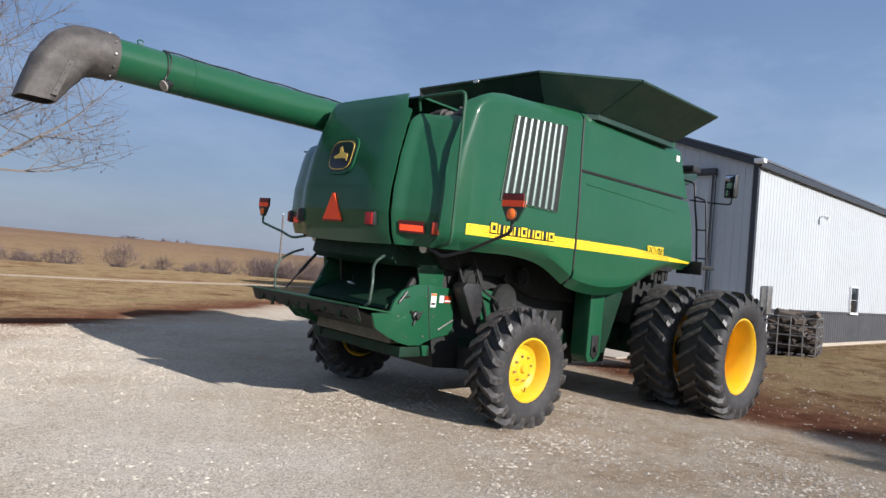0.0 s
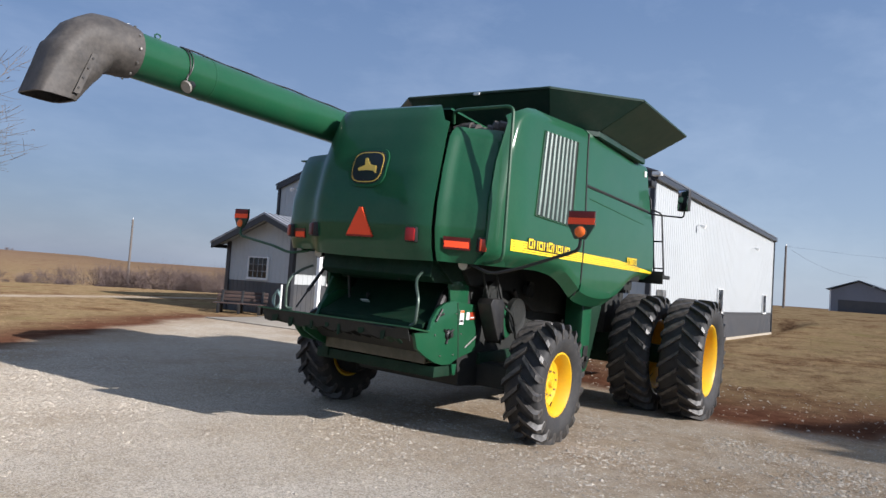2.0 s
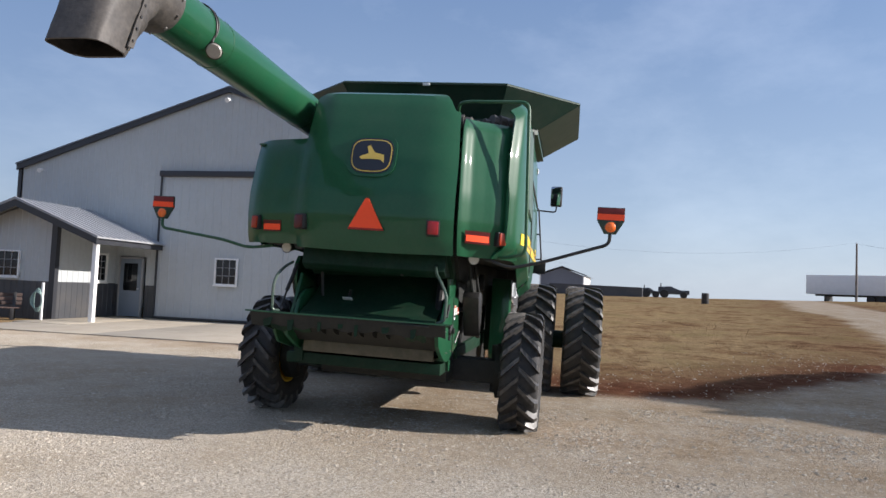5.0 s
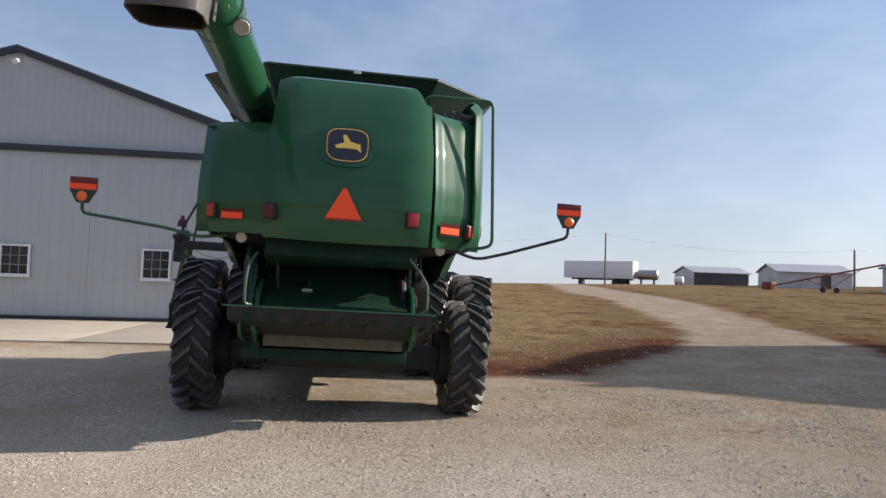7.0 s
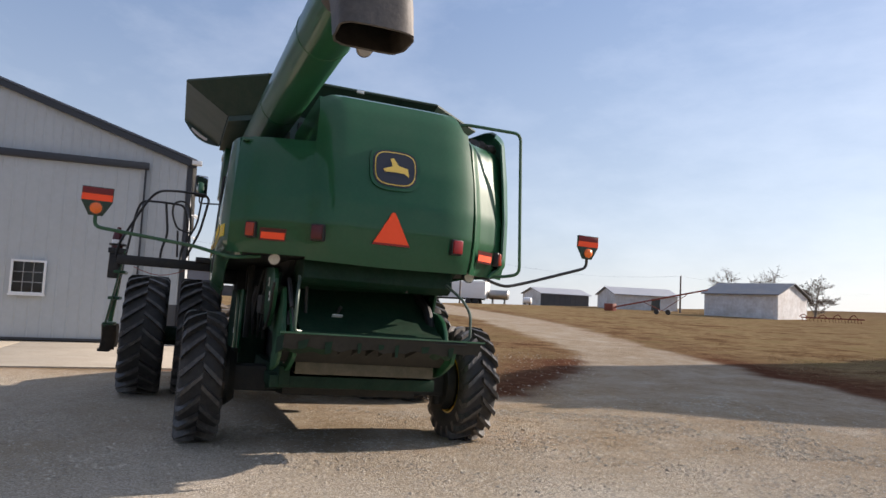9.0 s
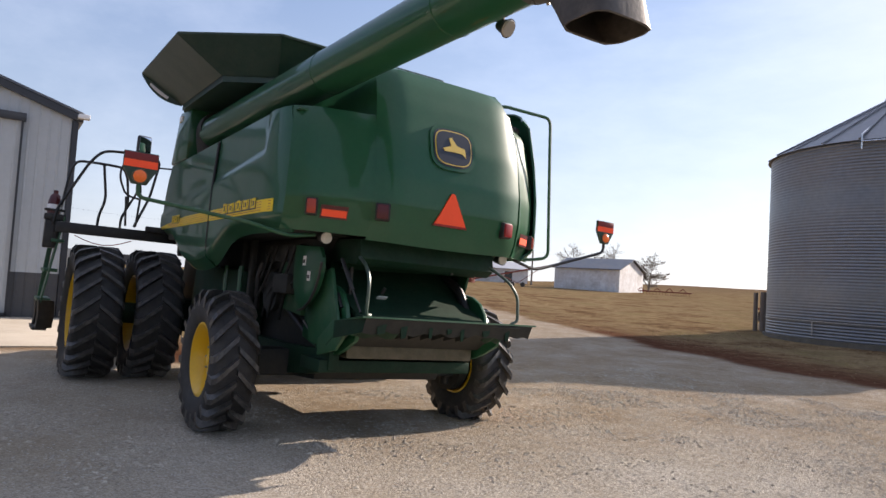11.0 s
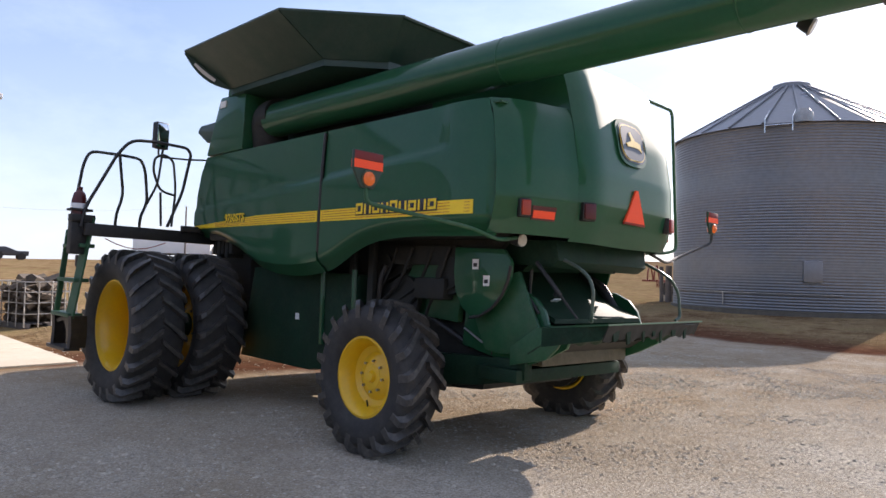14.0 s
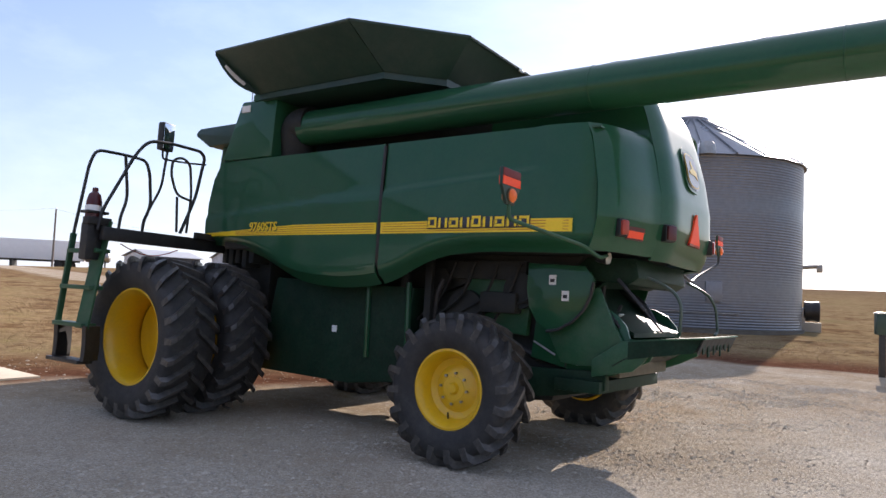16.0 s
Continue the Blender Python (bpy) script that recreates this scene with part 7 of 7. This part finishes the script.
def tank_on_legs(az, d, ln, r, zc, label, mt):
    x, y, z = far_at(*E63, az, d)
    th = thing("fuel_tank", pose(x, y, z, 0, 0, az + 80), label, "tank")
    bm = bmesh.new()
    lathe(bm, [(0.0, -ln / 2 - r * 0.3), (r * 0.7, -ln / 2 - r * 0.2), (r, -ln / 2), (r, ln / 2), (r * 0.7, ln / 2 + r * 0.2), (0.0, ln / 2 + r * 0.3)], 24, "x", (0, 0, zc))
    part("shell", bm, mt, th)
    for s in (-0.33, 0.33):
        bm = bmesh.new()
        box(bm, ln * s - 0.08, ln * s + 0.08, -r * 0.7, r * 0.7, -0.1, zc - r * 0.6)
        part("support", bm, BLACK, th)


tank_on_legs(-23.35, 110, 2.9, 0.75, 1.5, "grey steel tank on a wagon", STEEL)
tank_on_legs(-25.7, 108, 1.1, 0.5, 0.7, "small white fuel tank on legs", WHITE)


def pole(x, y, z, h, arm=True):
    th = thing("utility_pole", pose(x, y, z), "weathered wooden utility pole", "utility pole", "utility poles")
    bm = bmesh.new()
    tube(bm, [(0, 0, -0.3), (0, 0, h)], 0.14, 10, 0.10)
    part("post", bm, POLE, th)
    bm = bmesh.new()
    tube(bm, [(0, 0, h - 0.05), (0, 0, h + 0.18)], 0.05, 8, 0.04)
    part("insulator", bm, WHITE, th)
    return Vector((x, y, z + h))


tops = []
for (ex, ey), az, d, h in ((E63, -20.0, 100, 7.2), (E9, -38.9, 98, 4.9), ((-0.99, 2.35), 7.72, 80, 6.4), ((-0.99, 2.35), 58.3, 86, 8.0)):
    x, y, z = far_at(ex, ey, az, d)
    tops.append(pole(x, y, z, h))


def wire(a, b, sag, r=0.008):
    bm = bmesh.new()
    pts = [a.lerp(b, i / 14) - Vector((0, 0, sag * 4 * (i / 14) * (1 - i / 14))) for i in range(15)]
    tube(bm, pts, r, 4)
    tagged(part("power_line", bm, BLACK), "thin sagging overhead power line", "power line", "power lines")


wire(tops[2], tops[0] + Vector((0, 0, 0.1)), 1.6)
wire(tops[0], tops[1], 1.2)
wire(tops[1], Vector((150, -190, 12)), 1.5)
cx, cy, cz = far_at(-1.31, 3.25, 2.0, 96)
wire(tops[2], Vector((cx, cy, cz + 4.2)), 0.8)

# long grain conveyor leaning up to the white shed
a0, a1 = far_at(*E9, -33.6, 84), far_at(*E9, -40.9, 82)
cv = thing("grain_conveyor", pose(0, 0, 0), "long rusty red grain conveyor on a wheeled frame", "grain conveyor")
bm = bmesh.new()
tube(bm, [(a0[0], a0[1], a0[2] + 0.5), (a1[0], a1[1], a1[2] + 3.0)], 0.09, 10)
part("tube", bm, RUST, cv)
m0 = Vector(a0).lerp(Vector(a1), 0.55)
bm = bmesh.new()
for t, zz in ((0.35, 1.35), (0.8, 2.4)):
    q = Vector(a0).lerp(Vector(a1), t)
    tube(bm, [(m0.x, m0.y, m0.z + 0.45), (q.x, q.y, q.z + zz)], 0.04, 6)
part("strut", bm, RUST, cv)
for s in (-0.8, 0.8):
    bm = bmesh.new()
    lathe(bm, [(0.0, -0.1), (0.28, -0.1), (0.30, 0), (0.28, 0.1), (0.0, 0.1)], 16, "y", (0, 0, -0.1))
    part("wheel", bm, BLACK, cv, m=pose(m0.x + s * 0.5, m0.y + s * 0.6, m0.z + 0.4, 0, 0, 50))
bm = bmesh.new()
box(bm, -0.6, 0.6, -0.4, 0.4, 0.15, 1.0, 0.05)
part("hopper", bm, RUST, cv, m=pose(a0[0], a0[1], a0[2], 0, 0, 20))


def implement(az, d, e, w, h, col, label):
    x, y, z = far_at(*e, az, d)
    th = thing("farm_implement", pose(x, y, z, 0, 0, az + 90), label, "farm implement")
    bm = bmesh.new()
    prism(bm, [(-w / 2, 0.45), (w / 2, 0.45), (w / 2, h * 0.75), (w * 0.1, h * 0.8), (-w * 0.2, h * 0.55), (-w / 2, h * 0.55)], "y", -0.7, 0.7, 0.05)
    part("body", bm, col, th)
    for sx, rr in ((-w * 0.32, 0.38), (w * 0.3, 0.5)):
        for y0 in (-0.8, 0.8):
            bm = bmesh.new()
            lathe(bm, [(0.0, -0.14), (rr * 0.95, -0.14), (rr, 0), (rr * 0.95, 0.14), (0.0, 0.14)], 18, "y", (sx, y0, rr))
            part("wheel", bm, BLACK, th)
    bm = bmesh.new()
    tube(bm, [(w * 0.42, 0, h * 0.7), (w * 0.42, 0, h)], 0.06, 8)
    part("stack", bm, BLACK, th)


implement(-4.35, 82, (-1.31, 3.25), 1.7, 1.4, CHARCOAL, "small dark farm machine parked by the wall")
implement(-6.1, 84, (-1.31, 3.25), 3.4, 1.7, CHARCOAL, "dark farm machine with a tall stack")


def field_implement(az, d, e, w, h, turn, label):
    """A low folded tillage frame: beams, tines and two raised arms."""
    x, y, z = far_at(*e, az, d)
    th = thing("farm_implement", pose(x, y, z, 0, 0, az + 90 + turn), label, "farm implement")
    for y0 in (-0.5, 0.0, 0.5):
        bm = bmesh.new()
        box(bm, -w / 2, w / 2, y0 - 0.06, y0 + 0.06, 0.36, 0.48, 0.01)
        part("beam", bm, RUST, th)
    for k in range(9):
        bm = bmesh.new()
        xx = -w / 2 + w * (k + 0.5) / 9
        tube(bm, bend([(xx, 0.5, 0.4), (xx + 0.12, 0.5, 0.25), (xx, 0.5, -0.05)], 0.1), 0.03, 5)
        part("tine", bm, RUST, th)
    for xx in (-w * 0.15, w * 0.42):
        bm = bmesh.new()
        tube(bm, bend([(xx - 0.35, 0, 0.45), (xx, 0, h), (xx + 0.35, 0, h * 0.7), (xx + 0.4, 0, 0.45)], 0.15), 0.05, 6)
        part("lift_arm", bm, RUST, th)


field_implement(-48.4, 84, E9, 3.2, 0.8, 5, "low red field implement lying in the grass")
field_implement(-50.4, 84, E9, 2.6, 0.9, -8, "low red field implement lying in the grass")
field_implement(-59.9, 48, (0.45, 11.14), 1.5, 1.5, 60, "small red field implement behind the bin")
x, y, z = far_at(*E63, -10.4, 62)
br = thing("barrel", pose(x, y, z), "dark steel burn barrel in the field", "barrel")
bm = bmesh.new()
lathe(bm, [(0.0, 0), (0.29, 0), (0.30, 0.3), (0.29, 0.31), (0.30, 0.6), (0.29, 0.88), (0.26, 0.88), (0.26, 0.7), (0.0, 0.7)], 20, "z")
part("drum", bm, BLACK, br)
for i, (az, d, h) in enumerate(((-42.4, 108, 11.0), (-45.2, 108, 11.5), (-48.2, 100, 8.6))):
    x, y, z = far_at(*E9, az, d)
    bare_tree("tree", x, y, h, 1.3, 30 + i, "bare rounded tree behind the white shed", 0, 0.014, 6 if i == 2 else 5, 0.22)
# crop dryer fan and a spout at the far side of the bin
fan = thing("aeration_fan", pose(7.05, -19.75, 0.35, 0, 0, 10), "round black aeration fan beside the bin", "fan")
bm = bmesh.new()
lathe(bm, [(0.0, -0.3), (0.40, -0.3), (0.43, -0.26), (0.40, 0.0), (0.43, 0.26), (0.40, 0.3), (0.0, 0.2)], 24, "x", (0.1, 0, 0.85))
part("housing", bm, BLACK, fan)
bm = bmesh.new()
box(bm, 0.35, 0.85, -0.3, 0.3, 0.35, 1.0, 0.03)
part("duct", bm, STEEL, fan)
bm = bmesh.new()
box(bm, -0.25, 0.9, -0.35, 0.35, -0.4, 0.38, 0.02)
part("plinth", bm, CONCRETE, fan)
sp = thing("unloading_spout", pose(7.7, -19.6, 3.02, 0, 0, 188), "short grey steel spout on the bin wall", "spout")
bm = bmesh.new()
tube(bm, [(-0.3, 0, 0), (0.75, 0, 0.08)], 0.09, 12)
part("pipe", bm, STEEL, sp)
bm = bmesh.new()
box(bm, 0.72, 0.95, -0.11, 0.11, -0.17, 0.17, 0.03)
part("nozzle", bm, STEEL, sp)
fan = thing("aeration_fan", pose(16.9, -17.7, 0.45, 0, 0, 80), "small black fan drum against the bin wall", "fan")
bm = bmesh.new()
lathe(bm, [(0.0, -0.25), (0.30, -0.25), (0.33, -0.2), (0.30, 0.0), (0.33, 0.2), (0.30, 0.25), (0.0, 0.18)], 24, "x", (0, 0, 0.5))
part("housing", bm, BLACK, fan)
bm = bmesh.new()
box(bm, -0.25, 0.25, -0.25, 0.25, -0.4, 0.22, 0.02)
part("plinth", bm, CONCRETE, fan)
ped = thing("utility_pedestal", pose(3.78, -4.75, 0.0, 0, 0, 20), "dark steel post carrying a grey-green cabinet", "utility box")
bm = bmesh.new()
box(bm, -0.06, 0.06, -0.05, 0.05, -0.2, 1.0, 0.01)
part("post", bm, BLACK, ped)
bm = bmesh.new()
box(bm, -0.14, 0.14, -0.10, 0.10, 0.92, 1.38, 0.02)
cab_ = part("cabinet", bm, TANKDK, ped)
bm = bmesh.new()
box(bm, -0.15, 0.15, -0.11, 0.11, 1.38, 1.41, 0.008)
part("lid", bm, STEEL, cab_)

# ---- loose stones and dry grass ----
def scatter_stones(name, n, region, size, material, label, want, seed):
    rs = np.random.RandomState(seed)
    base = np.array([(1, 0, 0), (-1, 0, 0), (0, 1, 0), (0, -1, 0), (0, 0, 1), (0, 0, -0.6)], float)
    tri_ = np.array([(0, 2, 4), (2, 1, 4), (1, 3, 4), (3, 0, 4), (2, 0, 5), (1, 2, 5), (3, 1, 5), (0, 3, 5)])
    vs, fs = [], []
    x0, x1, y0, y1 = region
    k = 0
    while k < n:
        x, y = rs.uniform(x0, x1), rs.uniform(y0, y1)
        if not want(x, y, rs):
            k += 1
            continue
        s = size[0] * (size[1] / size[0]) ** (rs.uniform() ** 2.2)
        a = rs.uniform(0, 6.283)
        sc = np.array((rs.uniform(0.7, 1.3), rs.uniform(0.6, 1.1), rs.uniform(0.35, 0.7))) * s
        p = base * sc * rs.uniform(0.8, 1.2, (6, 1))
        ca, sa = math.cos(a), math.sin(a)
        q = np.stack((p[:, 0] * ca - p[:, 1] * sa + x, p[:, 0] * sa + p[:, 1] * ca + y, p[:, 2] + ground_z(x, y) + s * 0.12), 1)
        fs.append(tri_ + 6 * len(vs))
        vs.append(q)
        k += 1
    me = bpy.data.meshes.new(name)
    me.from_pydata(np.concatenate(vs).tolist(), [], np.concatenate(fs).tolist())
    me.materials.append(material)
    return tagged(new(name, me), label, "stones", kind="stuff")


def yard_want(x, y, rs):
    if inside(YARD, x, y) < 0.1:
        return False
    c = noise.noise(Vector((x * 0.45, y * 0.45, 5))) + 0.6 * noise.noise(Vector((x * 1.6, y * 1.6, 9)))
    return rs.uniform() < 0.25 + 0.9 * max(0, c)


def per_island(m, lo, hi):
    """Varies the tone from stone to stone."""
    n, l = m.node_tree.nodes, m.node_tree.links
    b = n["Principled BSDF"]
    src = b.inputs["Base Color"].links[0].from_socket
    g = n.new("ShaderNodeNewGeometry")
    r = n.new("ShaderNodeMapRange")
    r.inputs["To Min"].default_value, r.inputs["To Max"].default_value = lo, hi
    l.new(g.outputs["Random Per Island"], r.inputs["Value"])
    mx = n.new("ShaderNodeMixRGB")
    mx.blend_type, mx.inputs["Fac"].default_value = "MULTIPLY", 1.0
    l.new(src, mx.inputs["Color1"])
    l.new(r.outputs["Result"], mx.inputs["Color2"])
    l.new(mx.outputs["Color"], b.inputs["Base Color"])


per_island(STONE, 0.6, 1.0)


def yard_gravel(n, seed):
    """Small angular chips, thick on the open yard, drawn all at once."""
    rs = np.random.RandomState(seed)
    x, y = rs.uniform(-3.5, 9.5, n), rs.uniform(-1.5, 14.5, n)
    clump = np.sin(x * 1.3 + 2 * np.sin(y * 0.7)) * np.sin(y * 1.7 + np.sin(x * 2.1)) + 0.5 * np.sin(x * 4.1 + y * 2.3) * np.sin(y * 5.2 - x)
    calm = 1 - 0.72 * np.clip((y - 2.6 - 0.35 * (x - 2)) / 2.5, 0, 1) * np.clip((9.5 - y) / 2.5, 0, 1) * np.clip((6.5 - x) / 3, 0, 1)
    keep = rs.uniform(0, 1, n) < np.clip(0.24 + 0.34 * clump - 0.16 * np.clip((x - 3) / 3, 0, 1), 0.03, 1) * calm
    keep &= (y - 14.5) < 0.55 * (x - 3.2)
    keep &= ~((x > 8.6) & (y > 1.0))
    x, y = x[keep], y[keep]
    n = len(x)
    z = -0.11 * np.exp(-((x - 10.2) ** 2 + (y - 3.9) ** 2) / 6.0) - 0.015 * np.exp(-((x - 6.2) ** 2 + (y - 4.9) ** 2) / 3.0)
    s = 0.0052 * (4.8 + 1.6 * np.clip((x - 3) / 3, 0, 1)) ** (rs.uniform(0, 1, n) ** 2.6)
    base = np.array([(1, 0, 0), (-1, 0, 0), (0, 1, 0), (0, -1, 0), (0.2, 0.1, 1), (0, 0, -0.5)], float)
    tri_ = np.array([(0, 2, 4), (2, 1, 4), (1, 3, 4), (3, 0, 4), (2, 0, 5), (1, 2, 5), (3, 1, 5), (0, 3, 5)])[:4]
    p = base[None, :, :] * rs.uniform(0.65, 1.3, (n, 6, 3)) * s[:, None, None]
    p[:, :, 2] *= rs.uniform(0.22, 0.5, n)[:, None]
    a = rs.uniform(0, 6.283, n)
    ca, sa = np.cos(a)[:, None], np.sin(a)[:, None]
    q = np.stack((p[:, :, 0] * ca - p[:, :, 1] * sa + x[:, None], p[:, :, 0] * sa + p[:, :, 1] * ca + y[:, None], p[:, :, 2] + (z + s * 0.05)[:, None]), 2)[:, :5]
    f = tri_[None] + 5 * np.arange(n)[:, None, None]
    me = bpy.data.meshes.new("gravel")
    me.from_pydata(q.reshape(-1, 3).tolist(), [], f.reshape(-1, 3).tolist())
    me.materials.append(STONE)
    tagged(new("gravel", me), "loose pale limestone gravel on the yard", "stones", kind="stuff")


yard_gravel(620000, 4)
scatter_stones("gravel", 6000, (-9, 40, -22, 18), (0.01, 0.025), STONE, "loose pale limestone gravel along the drive", yard_want, 5)
scatter_stones("rubble", 2200, (8.8, 19, -4, 8.6), (0.012, 0.036), STONE, "pale stones strewn in red soil", lambda x, y, rs: -3.6 < inside(YARD, x, y) < 0.3 and rs.uniform() < 0.8, 6)

STRAW = mat("dry_grass_blade", (0.30, 0.205, 0.115), 0.9, 0, 0.2, 2, 30)
per_island(STRAW, 0.7, 1.2)
rs_ = np.random.RandomState(8)
gv, gf = [], []
for region, n in (((9.5, 34, -12, 8.4), 34000), ((-2, 18, 13, 31), 22000), ((2, 18, -16, -4.6), 16000)):
    for k in range(n):
        x, y = rs_.uniform(region[0], region[1]), rs_.uniform(region[2], region[3])
        d = inside(YARD, x, y)
        if d > -rs_.uniform(0.3, 6.0) or (x > 15.4 and y > 19) or math.hypot(x - SIX, y - SIY) < SIR + 0.3:
            continue
        if noise.noise(Vector((x * 0.6, y * 0.6, 1))) < rs_.uniform(-0.5, 0.25) - (0.0 if d < -3 else 0.1):
            continue
        z = ground_z(x, y)
        for j in range(2):
            a = rs_.uniform(0, 6.283)
            h = rs_.uniform(0.015, 0.04)
            w = rs_.uniform(0.005, 0.010)
            lx, ly = rs_.uniform(-0.09, 0.09), rs_.uniform(-0.09, 0.09)
            o = len(gv)
            gv += [(x - w * math.cos(a), y - w * math.sin(a), z - 0.01), (x + w * math.cos(a), y + w * math.sin(a), z - 0.01), (x + lx, y + ly, z + h)]
            gf.append((o, o + 1, o + 2))
gm = bpy.data.meshes.new("dry_grass")
gm.from_pydata(gv, [], gf)
gm.materials.append(STRAW)
tagged(new("dry_grass", gm), "short dry straw-coloured winter grass", "grass", kind="stuff")
